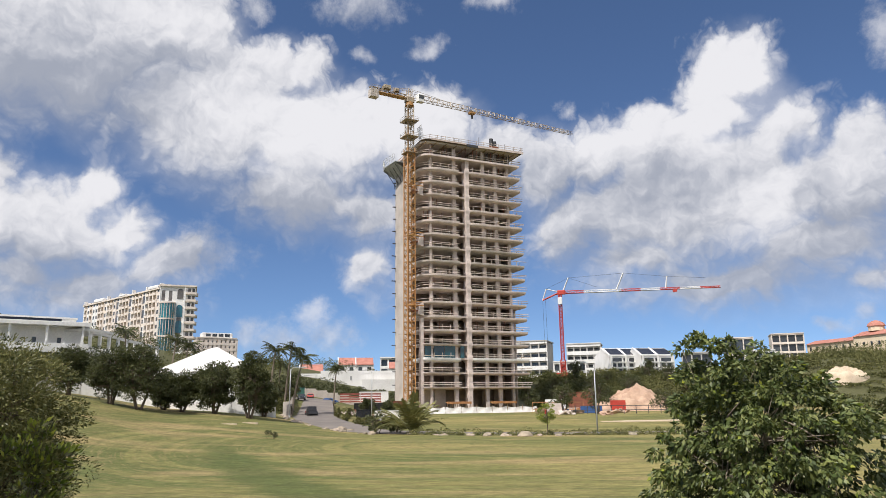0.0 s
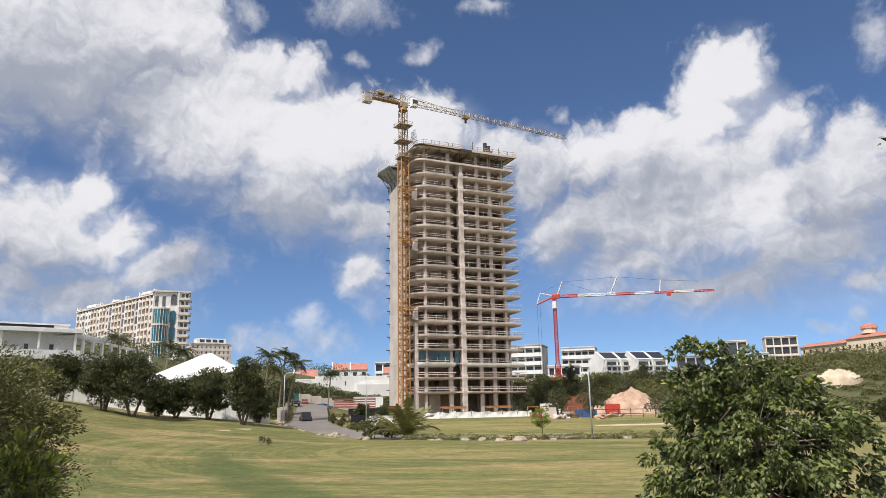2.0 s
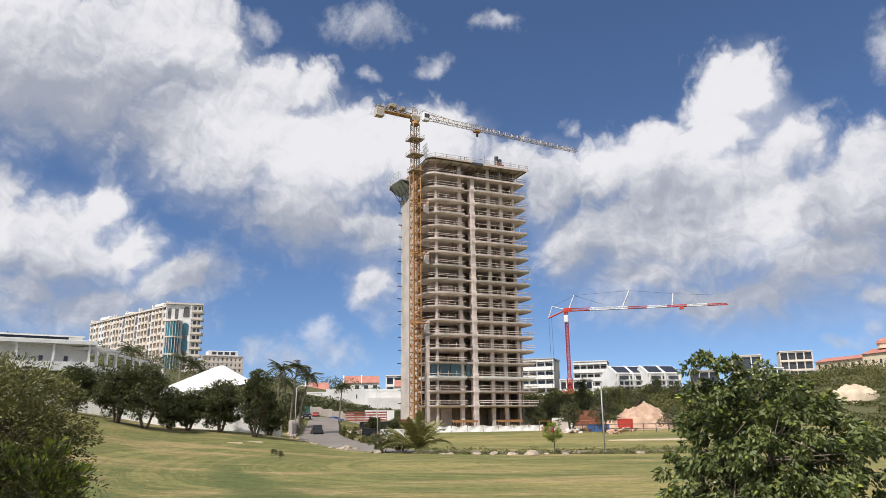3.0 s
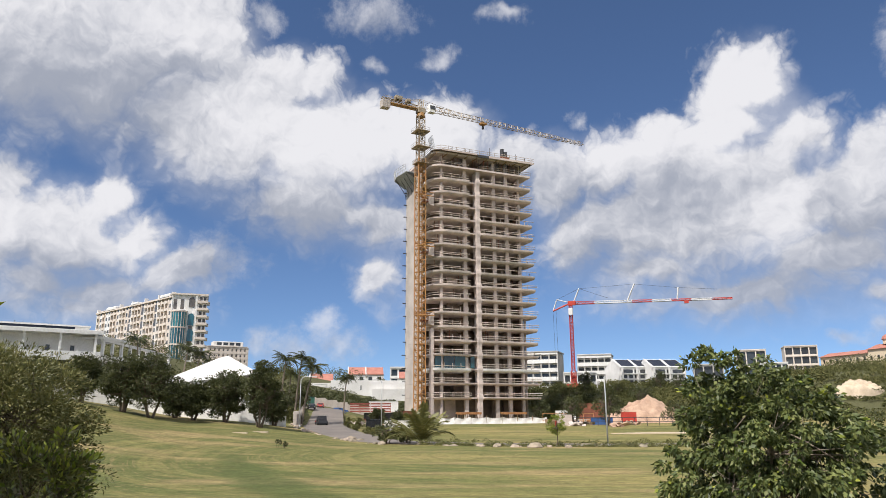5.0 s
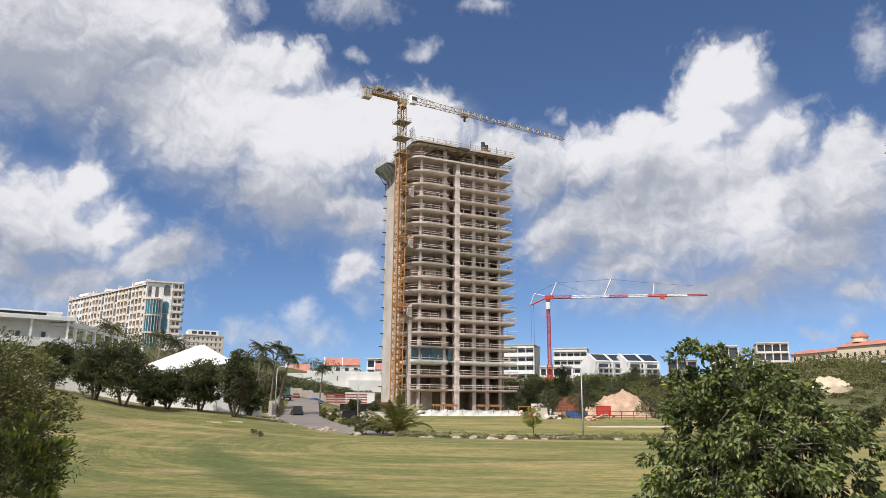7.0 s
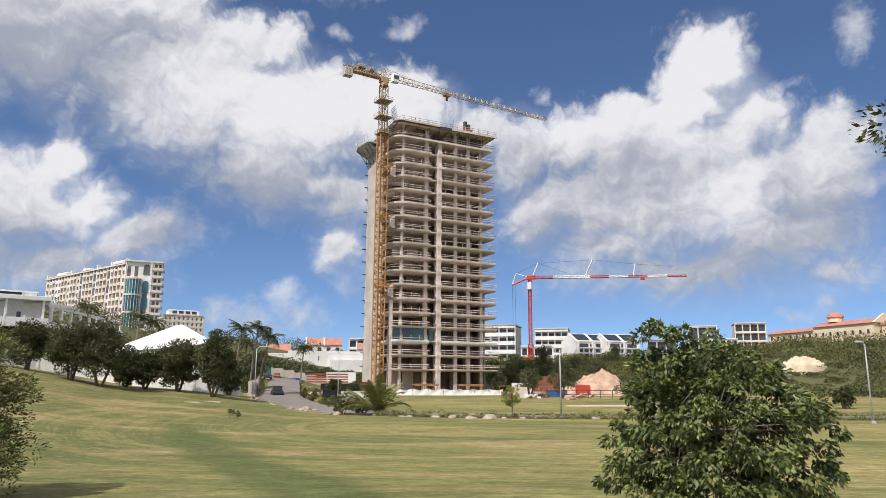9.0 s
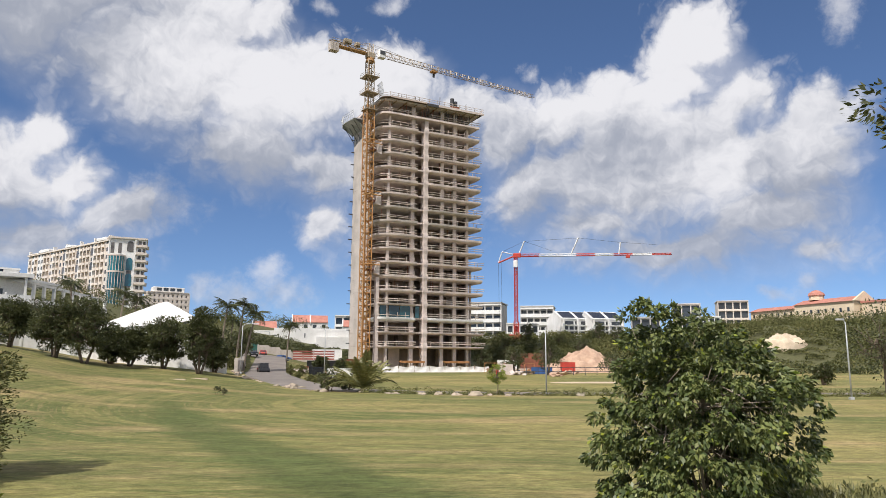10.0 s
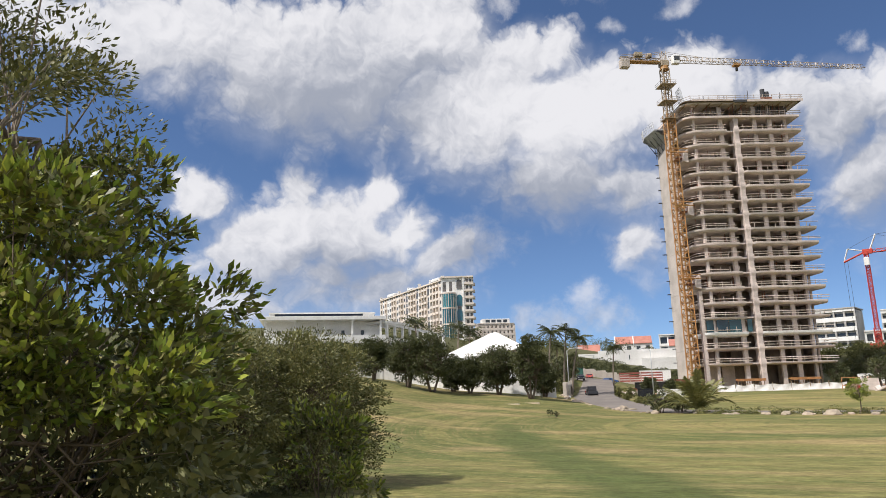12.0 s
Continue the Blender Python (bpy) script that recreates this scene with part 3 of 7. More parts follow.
def tower():
    top = thing("tower_block", TOWER, "unfinished raw concrete tower of eighteen storeys, with open floors", "building")
    rng = random.Random(4)
    post_mesh = Geo().box(-0.05, 0.05, -0.05, 0.05, 0, 1.2).mesh("guard_post", RAIL_WOOD)
    prop_mesh = Geo().tube([(0, 0, 0), (0, 0, 3.2)], 0.06, 5).mesh("steel_prop", RUST)
    for k in range(LEVELS):
        z = FIRST_Z + k * STOREY
        last = k >= LEVELS - 2
        low = k < 4
        r_end = 29.6 - 0.07 * k
        fascia = 0.95 if k == 2 else 0.60 if low else 0.84 + 0.10 * math.sin(k * 1.7)
        mat = FORMWORK if k == LEVELS - 1 else (WHITE_PAINT if k == 2 else (CONCRETE_PALE if k in (9, 10) else CONCRETE))
        if last:
            part("slab", Geo().prism(rounded(-0.4, r_end, -0.5, 19.4, 2.8, {"fl"}), z - 0.5, z), CONCRETE, top)
        else:
            # floor plate, set back in the notch between the two bays
            part("slab", Geo().prism(rounded(0.2, 25.8, 1.6, 19.2, 1.2, {"fl"}), z - 0.3, z - 0.004), CONCRETE, top)
            out = 0.0 if low else 0.45
            part("balcony_slab", shell(-out, 10.1, -out, 7.0, 1.3 if low else 4.3, z - fascia, z), mat, top)
            part("balcony_slab", shell(13.2, r_end, -0.45, 5.5, 1.0, z - fascia * 0.92, z), mat, top)
            part("landing_slab", Geo().box(10.104, 12.0, 0.7, 5.0, z - 0.34, z - 0.02), CONCRETE, top)
        # edge protection: two boards on posts
        if k < LEVELS - 1:
            for u0, u1, rad in ((-0.3, 10.0, 2.9), (13.4, r_end + 0.5, 0.5)):
                line = [p for p in rounded(u0, u1, -0.35, 6.0, rad, {"fl"})]
                line = line[:-2] + [(u1, -0.35)] if u0 > 5 else line[:-3] + [(u1, -0.35)]
                if u0 < 5:
                    line = [(u0, 4.5)] + line
                for h in (0.52, 1.05):
                    if rng.random() < 0.10:
                        continue
                    sag = rng.uniform(-0.12, 0.12)
                    cut = line if rng.random() < 0.7 else line[:-1] + [(u1 - rng.uniform(1, 4), -0.35)]
                    part("guard_rail", Geo().tube([(p[0], p[1], z + h + sag * i / len(cut)) for i, p in enumerate(cut)], 0.085, 4), RAIL_WOOD, top)
                n = 6 if u0 > 5 else 4
                for i in range(n):
                    u = u0 + (3.0 if u0 < 5 else 0.8) + (u1 - u0 - 3.6) * i / (n - 1)
                    part("guard_post", post_mesh, None, top).location = (u, -0.3, z)
            # loose boards reaching past the far end
            if rng.random() < 0.85:
                g = Geo()
                for h in (0.5, 1.0):
                    g.bar((r_end - 0.6, 1.0, z + h), (r_end + rng.uniform(0.5, 1.6), 4.5 + rng.uniform(-1, 1), z + h + rng.uniform(0.0, 0.3)), 0.08)
                part("guard_rail", g, RAIL_WOOD, top)
        # props and partitions between this floor and the one below
        z0, z1 = (BASE_Z if k == 0 else z - STOREY), z - 0.3
        for u0, u1 in ((1.4, 4.4), (5.6, 8.6), (14.2, 17.3), (18.6, 21.0), (22.4, 25.3)):
            back = rng.choice((4.6, 5.6, 6.4, 7.0))
            if rng.random() < 0.5:
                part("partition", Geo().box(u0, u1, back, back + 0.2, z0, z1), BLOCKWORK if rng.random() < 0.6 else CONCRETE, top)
        if k > 3:
            for i in range(rng.randint(2, 5)):
                u = rng.choice((rng.uniform(1, 9.5), rng.uniform(14, 25)))
                part("steel_prop", prop_mesh, None, top).location = (u, rng.uniform(1.2, 3.0), z0)
    top_z = FIRST_Z + (LEVELS - 1) * STOREY
    # columns through all floors
    for u, v, w, d in ((2.65, 0.9, 0.55, 0.9), (9.3, 0.9, 1.0, 0.9), (17.85, 0.9, 0.95, 0.6), (21.6, 0.9, 1.0, 0.6), (25.7, 1.4, 0.7, 0.9), (5.6, 8.0, 0.8, 0.8), (19.0, 9.5, 0.9, 0.9), (28.3, 4.4, 0.5, 0.5)):
        end = top_z - 0.5 if u < 28 else FIRST_Z + 6 * STOREY
        part("column", Geo().bevel_box(u - w / 2, u + w / 2, v, v + d, BASE_Z, end, 0.04), CONCRETE, top)
    # the broad pier between the bays swells out at every floor
    g, levels = Geo(), [(BASE_Z, 0.56)]
    for k in range(LEVELS - 2):
        z = FIRST_Z + k * STOREY
        levels += [(z - 1.1, 0.50), (z - 0.35, 0.66), (z + 0.15, 0.66), (z + 0.9, 0.50)]
    levels.append((top_z - 3.6, 0.56))
    for z, hw in levels:
        g.v += [(12.78 - hw, 0.2 - (hw - 0.5), z), (12.78 + hw, 0.2 - (hw - 0.5), z), (12.78 + hw, 2.4, z), (12.78 - hw, 2.4, z)]
    for k in range(len(levels) - 1):
        g.f += [(4 * k + i, 4 * k + (i + 1) % 4, 4 * k + 4 + (i + 1) % 4, 4 * k + 4 + i) for i in range(4)]
    g.f += [(3, 2, 1, 0), tuple(range(len(g.v) - 4, len(g.v)))]
    part("column", g, CONCRETE, top, "broad pale concrete pier swelling at each floor")
    part("column", Geo().bevel_box(-0.35, 0.5, 0.9, 2.0, BASE_Z, FIRST_Z + 5 * STOREY - 0.8, 0.05), CONCRETE, top)
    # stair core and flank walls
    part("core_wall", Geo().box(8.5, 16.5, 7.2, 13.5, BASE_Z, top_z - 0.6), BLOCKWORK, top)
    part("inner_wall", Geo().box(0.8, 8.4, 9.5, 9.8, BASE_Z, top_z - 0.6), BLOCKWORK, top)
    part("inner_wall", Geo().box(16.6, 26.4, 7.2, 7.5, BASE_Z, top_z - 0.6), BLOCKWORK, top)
    for k in range(LEVELS - 1):
        z0 = BASE_Z if k == 0 else FIRST_Z + (k - 1) * STOREY
        part("shear_wall_lift", Geo().box(-0.35, 0.1, 7.6, 19.4, z0 + (0.03 if k else 0), FIRST_Z + k * STOREY), CONCRETE_PALE, top)
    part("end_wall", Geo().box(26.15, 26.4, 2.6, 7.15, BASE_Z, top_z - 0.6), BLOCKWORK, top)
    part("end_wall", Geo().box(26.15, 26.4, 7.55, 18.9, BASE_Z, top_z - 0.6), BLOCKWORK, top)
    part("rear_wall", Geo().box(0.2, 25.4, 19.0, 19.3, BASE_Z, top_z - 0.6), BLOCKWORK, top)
    # stubs left in the flank wall
    for k in range(1, LEVELS):
        z = FIRST_Z + (k - 1) * STOREY
        part("bracket", Geo().box(-1.0 - 0.5 * rng.random(), -0.3, 18.9, 19.3, z + 0.8, z + 1.0), DARK_STEEL, top)
    # glazed show flat on the third floor
    z = FIRST_Z + 2 * STOREY
    for u0, u1 in ((3.0, 5.8), (5.9, 8.8), (10.2, 11.3)):
        part("window_pane", Geo().box(u0, u1, 0.55, 0.6, z + 0.05, z + 2.9), GLASS_DEEP, top, "blue-green tinted glazing")
    part("window_pane", Geo().box(0.75, 2.55, 0.9, 0.95, z + 0.05, z + 2.9), GLASS_DEEP, top, "blue-green tinted glazing")
    # work deck round the roof
    g = Geo().prism(rounded(-0.3, 29.4, -1.4, 19.6, 2.0, {"fl"}), top_z + 0.004, top_z + 0.22)
    part("work_deck", g, FORMWORK, top, "dark formwork deck")
    part("deck_fascia", Geo().box(1.8, 12.0, -1.50, -1.403, top_z - 0.05, top_z + 0.42), RAIL_WOOD, top)
    part("deck_fascia", Geo().box(15.5, 29.3, -1.50, -1.403, top_z - 0.35, top_z + 0.25), CONCRETE, top)
    part("deck_edge_beam", Geo().box(12.1, 15.4, -1.46, -1.403, top_z - 0.5, top_z + 0.1), DARK_STEEL, top)
    for h in (0.8, 1.35):
        part("guard_rail", Geo().tube([(-0.2, 8, top_z + h), (-0.2, 0.8, top_z + h), (1.6, -1.3, top_z + h), (29.3, -1.3, top_z + h), (29.3, 12, top_z + h)], 0.06, 4), RAIL_WOOD, top)
    for i in range(13):
        part("guard_post", Geo().box(1.5 + 2.25 * i, 1.6 + 2.25 * i, -1.32, -1.22, top_z + 0.2, top_z + 1.5), RAIL_WOOD, top)
    for i in range(10):
        g = Geo().box(0.5 + 2.9 * i, 0.7 + 2.9 * i, -1.1, 6, top_z - 0.75, top_z - 0.504)
        part("deck_joist", g, TIMBER, top)
    part("upstand", Geo().box(2.0, 10.0, 5.0, 5.3, top_z + 0.2, top_z + 1.1), CONCRETE, top)
    part("upstand", Geo().box(13.0, 24.0, 3.0, 3.3, top_z + 0.2, top_z + 0.9), CONCRETE, top)
    for u, h in ((20.3, 3.4), (21.3, 2.7)):
        part("vent_stack", Geo().tube([(u, 0.2, top_z + 0.2), (u, 0.2, top_z + h)], 0.55, 10), DARK_STEEL, top)
    part("stack_frame", Geo().box(19.4, 22.3, -0.5, -0.4, top_z + 0.2, top_z + 1.1), RUST, top)
    for u, v, h in ((16.2, -0.4, 3.0), (24.2, -0.3, 2.4), (27.2, 0.0, 1.9), (9.0, -0.5, 1.7), (10.2, -0.5, 1.7), (5.0, -0.6, 1.6)):
        part("rebar_bundle", Geo().bar((u, v, top_z + 0.2), (u + 0.1, v, top_z + h), 0.09), DARK_STEEL, top)
    # tilted screen at the corner
    g = Geo()
    for i in range(7):
        v = -0.6 + 0.5 * i
        g.bar((0.2, v, top_z + 0.2), (-0.5, v, top_z + 4.0), 0.06)
    for i in range(5):
        g.bar((0.2 - 0.7 * i / 4, -0.6, top_z + 0.2 + 0.95 * i), (0.2 - 0.7 * i / 4, 2.4, top_z + 0.2 + 0.95 * i), 0.06)
    part("edge_screen", g, GREY_STEEL, top, "tilted grey steel edge screen")
    # timber and props stacked on the top two floors
    for i in range(26):
        u = rng.uniform(1.0, 27.0)
        part("shoring_prop", Geo().bar((u, rng.uniform(0.2, 1.0), top_z - 3.4), (u + rng.uniform(-0.3, 0.3), rng.uniform(0.2, 1.0), top_z - 0.5), 0.06), DARK_STEEL if i % 2 else RUST, top)
    for i in range(8):
        u = rng.uniform(2.0, 26.0)
        part("hanging_sheet", Geo().box(u, u + rng.uniform(0.8, 2.2), 1.3, 1.34, top_z - rng.uniform(2.4, 3.2), top_z - 0.55), FORMWORK, top)
    # scaffold deck hung on the flank
    zd = top_z - 2.4
    part("side_deck", Geo().prism([(-0.4, 11.0), (-0.4, 20.5), (-3.6, 20.5), (-4.4, 17.0), (-3.6, 11.0)], zd - 0.25, zd), GREY_STEEL, top, "grey hung scaffold deck")
    part("side_deck_skirt", Geo().add([(-3.6, 11, zd - 0.2), (-4.4, 17, zd - 0.2), (-3.6, 20.5, zd - 0.2), (-0.4, 20.5, zd - 2.2), (-0.4, 17, zd - 2.4), (-0.4, 11, zd - 2.2)], [(0, 1, 4, 5), (1, 2, 3, 4), (0, 5, 4, 3, 2, 1)]), GREY_STEEL, top)
    g = Geo()
    ring = [(-3.6, 11.0), (-4.4, 17.0), (-3.6, 20.5), (-0.4, 20.5)]
    for (a, b), (c, d) in zip(ring, ring[1:]):
        for i in range(6):
            t0 = i / 6
            t1 = (i + 1) / 6
            p, q = (a + (c - a) * t0, b + (d - b) * t0), (a + (c - a) * t1, b + (d - b) * t1)
            out = 0.25
            g.bar((*p, zd), (p[0] - out, p[1], zd + 2.0), 0.05)
            g.bar((*p, zd), (q[0] - out, q[1], zd + 2.0), 0.035)
            for h in (0.7, 1.4, 2.0):
                g.bar((p[0] - out * h / 2, p[1], zd + h), (q[0] - out * h / 2, q[1], zd + h), 0.045)
    part("side_deck_rail", g, GREY_STEEL, top)
    g = Geo()
    for v in (12.0, 14.5, 17.0, 19.4):
        g.bar((-3.4, v, zd - 0.2), (-0.3, v, zd - 4.6), 0.09)
        g.bar((-1.0, v, zd - 0.2), (-0.6, v, zd - 5.4), 0.07)
    part("side_deck_braces", g, DARK_STEEL, top)
    # crane ties to the building
    for k in (5.6, 10.6, 14.4):
        z = FIRST_Z + k * STOREY
        g = Geo()
        for dv in (-0.6, 0.8):
            g.bar((-4.6, dv, z), (0.1, 0.9 + dv * 2, z), 0.14)
            g.bar((-4.6, dv, z + 0.9), (0.1, 0.9 + dv * 2, z + 0.9), 0.10)
        g.bar((-4.6, -0.6, z), (0.1, 2.4, z), 0.10)
        part("crane_tie", g, YELLOW, top)
        part("tie_platform", Geo().box(-2.4, 0.0, 1.0, 3.2, z - 1.2, z - 1.0), RUST, top)
        part("tie_formwork", Geo().add([(-1.2, 0.2, z - 2.0), (0.2, 0.2, z - 2.4), (0.2, 0.2, z + 1.0), (-0.7, 0.2, z + 0.4), (-1.2, 3.0, z - 2.0), (0.2, 3.0, z - 2.4), (0.2, 3.0, z + 1.0), (-0.7, 3.0, z + 0.4)],
             [(0, 1, 2, 3), (7, 6, 5, 4), (0, 3, 7, 4), (0, 4, 5, 1), (3, 2, 6, 7)]), CONCRETE, top)
    return top


tower()


# ---- the two cranes ----
def lattice(g, p, q, w, bays, r, r2, tri=False):
    """A lattice girder from p to q, of square or triangular section w wide."""
    p, q = Vector(p), Vector(q)
    d = (q - p).normalized()
    side = d.cross(Vector((0, 0, 1)))
    side = side.normalized() if side.length > 0.1 else Vector((1, 0, 0))
    up = side.cross(d)
    if tri:
        chords = [side * -w / 2, side * w / 2, up * w * 0.95]
    else:
        chords = [side * -w / 2 - up * w / 2, side * w / 2 - up * w / 2, side * w / 2 + up * w / 2, side * -w / 2 + up * w / 2]
    for c in chords:
        g.bar(p + c, q + c, r)
    n = len(chords)
    for i in range(bays):
        a, b = p.lerp(q, i / bays), p.lerp(q, (i + 1) / bays)
        for k in range(n):
            c0, c1 = chords[k], chords[(k + 1) % n]
            g.bar(a + c0, b + c1, r2) if (i + k) % 2 else g.bar(a + c1, b + c0, r2)
            g.bar(a + c0, a + c1, r2)
    return g


def tower_crane():
    top = thing("tower_crane", pose(-8.63, 171.8, 0, 0, 0, 29.6), "tall yellow lattice tower crane with a pale jib", "crane")
    low = lattice(Geo(), (0, 0, 0), (0, 0, 3.0), 2.1, 2, 0.16, 0.10).mesh("mast_section", YELLOW)
    high = lattice(Geo(), (0, 0, 0), (0, 0, 3.0), 1.7, 2, 0.13, 0.08).mesh("mast_section", PALE_STEEL)
    z = 2.4
    for i in range(26):
        sec = part("mast_section", low if z < 65.5 else high, None, top)
        sec.location.z = z
        z += 3.0
    part("base_block", Geo().bevel_box(-3, 3, -3, 3, 0.6, 2.6, 0.1), CONCRETE, top)
    part("climbing_ladder", Geo().box(-0.25, 0.25, 0.7, 0.8, 3, 80), YELLOW, top)
    for zp, w in ((71.4, 1.9), (75.8, 1.9), (67.0, 1.6)):
        part("mast_platform", Geo().box(-w, w, -w, w, zp, zp + 0.16), PALE_STEEL, top)
        g = Geo()
        for h in (0.5, 1.0):
            g.tube([(-w, -w, zp + h), (w, -w, zp + h), (w, w, zp + h), (-w, w, zp + h), (-w, -w, zp + h)], 0.04, 4)
        part("platform_rail", g, PALE_STEEL, top)
    part("slewing_ring", Geo().tube([(0, 0, 80.2), (0, 0, 81.2)], [1.2, 1.0], 14), YELLOW, top)
    part("turntable", Geo().bevel_box(-1.1, 1.1, -0.9, 0.9, 81.2, 82.6, 0.15), PALE_STEEL, top)
    part("apex", lattice(Geo(), (0, 0, 82.6), (0, 0, 85.0), 1.1, 2, 0.10, 0.06), PALE_STEEL, top)
    cab = part("operator_cab", Geo().bevel_box(1.6, 3.5, -1.9, -0.5, 81.4, 83.6, 0.2), WHITE_PAINT, top, "white operator cab with dark windows")
    part("cab_window", Geo().box(1.9, 3.3, -1.96, -1.9, 82.2, 83.2), GLASS_DARK, cab)
    part("cab_window", Geo().box(3.5, 3.56, -1.7, -0.7, 82.0, 83.2), GLASS_DARK, cab)
    for i in range(6):
        x0 = 1.4 + i * 8.9
        w = 1.5 - 0.09 * i
        part("jib_section", lattice(Geo(), (x0, 0, 82.6 - 0.02 * i), (x0 + 8.9, 0, 82.6 - 0.02 * i), w, 6, 0.09 - 0.006 * i, 0.055, True), PALE_STEEL, top, "pale grey lattice jib length")
    for i in range(24):
        x = 4.0 + i * 2.05
        part("jib_hanger", Geo().bar((x, -0.75 + 0.01 * i, 82.4), (x + 0.25, -0.1, 84.1 - 0.03 * i), 0.10), PALE_STEEL if i % 3 else CONCRETE_PALE, top)
    part("trolley", Geo().box(18.5, 20.2, -0.7, 0.7, 81.9, 82.4), YELLOW, top)
    part("hook_block", Geo().box(19.1, 19.6, -0.2, 0.2, 80.6, 81.5), DARK_STEEL, top)
    part("counter_jib", lattice(Geo(), (-1.2, 0, 82.5), (-11.4, 0, 82.8), 1.0, 7, 0.11, 0.06), PALE_STEEL, top)
    part("counter_deck", Geo().box(-11.3, -1.4, -0.8, 0.8, 82.0, 82.25), YELLOW, top)
    for i in range(3):
        part("counterweight", Geo().bevel_box(-11.4 + i * 0.75, -10.7 + i * 0.75, -0.9, 0.9, 80.5, 82.6, 0.05), CONCRETE_PALE, top, "grey concrete counterweight block")
    part("winch_house", Geo().bevel_box(-7.6, -5.6, -0.7, 0.7, 83.5, 84.6, 0.1), PALE_STEEL, top)
    part("winch_house", Geo().bevel_box(-4.4, -3.2, -0.7, 0.7, 83.4, 84.3, 0.1), PALE_STEEL, top)
    for y in (-0.8, 0.8):
        for a, b in (((-11.3, y, 83.7), (-1.4, y, 83.9)), ((-10, y, 83.2), (0, y * 0.5, 85.0)), ((0, y * 0.5, 85.0), (9, y * 0.4, 84.0))):
            part("tie_bar", Geo().bar(a, b, 0.05), PALE_STEEL, top)
    return top


tower_crane()


def red_crane():
    x, y = 250 * math.sin(radians(9.45)), 250 * math.cos(radians(9.45))
    base = ground_z(x, y)
    top = thing("self_erecting_crane", pose(x, y, base, 0, 0, -15.4), "slender red and white self-erecting crane", "crane")
    h = 42.0 - base
    for i in range(5):
        w = 1.6 if i < 1 else 1.05
        part("mast_section", lattice(Geo(), (0, 0, h * i / 5), (0, 0, h * (i + 1) / 5), w, 6, 0.13, 0.08), RED_PAINT, top)
    part("undercarriage", Geo().bevel_box(-2.2, 2.2, -2.2, 2.2, 0, 1.4, 0.1), RED_PAINT, top)
    part("operator_cab", Geo().bevel_box(-0.7, 0.8, -1.5, -0.6, h - 4.4, h - 2.0, 0.15), WHITE_PAINT, top, "white cab below the jib")
    part("mast_head", Geo().bevel_box(-0.9, 1.9, -0.6, 0.6, h - 0.8, h + 0.7, 0.2), RED_PAINT, top)
    reach, n = 51.5, 8
    for i in range(n):
        a, b = 2.0 + reach * i / n, 2.0 + reach * (i + 1) / n
        zz = lambda s: h - 0.5 - 0.012 * s
        part("jib_section", lattice(Geo(), (a, 0, zz(a)), (b, 0, zz(b)), 0.95 - 0.06 * i, 5, 0.12, 0.07, True), WHITE_PAINT if i in (1, 2, 4, 6) else RED_PAINT, top)
    for s0, s1, hh in ((1.0, 3.2, 5.0), (19.5, 22.2, 5.0), (36.0, 36.6, 2.6)):
        part("strut", Geo().bar((s0, 0, h - 0.012 * s0), (s1, 0, h + hh + 0.03 * s1), 0.24), WHITE_PAINT, top)
    part("rear_arm", Geo().tube([(0, 0, h), (-6.2, 0, h - 2.6)], 0.3, 6), RED_PAINT, top)
    part("rear_strut", Geo().bar((-6.2, 0, h - 2.6), (-4.8, 0, h + 1.4), 0.2), WHITE_PAINT, top)
    part("rear_strut", Geo().bar((-4.8, 0, h + 1.4), (0.2, 0, h), 0.16), WHITE_PAINT, top)
    for a, b in (((3.2, 0, h + 5), (22.2, 0, h + 5.6)), ((22.2, 0, h + 5.6), (36.6, 0, h + 3.6)), ((3.2, 0, h + 5), (13, 0, h + 1.2)), ((36.6, 0, h + 3.6), (49, 0, h + 2.4)), ((-4.8, 0, h + 1.4), (3.2, 0, h + 5)), ((-6.2, 0, h - 2.6), (-6.0, 0, 3)), ((-5.2, 0, h - 2.2), (-5.0, 0, 3))):
        part("stay_cable", Geo().bar(a, b, 0.04), DARK_STEEL, top)
    part("trolley", Geo().box(38.2, 39.6, -0.6, 0.6, h - 1.9, h - 1.0), RED_PAINT, top)
    return top


red_crane()


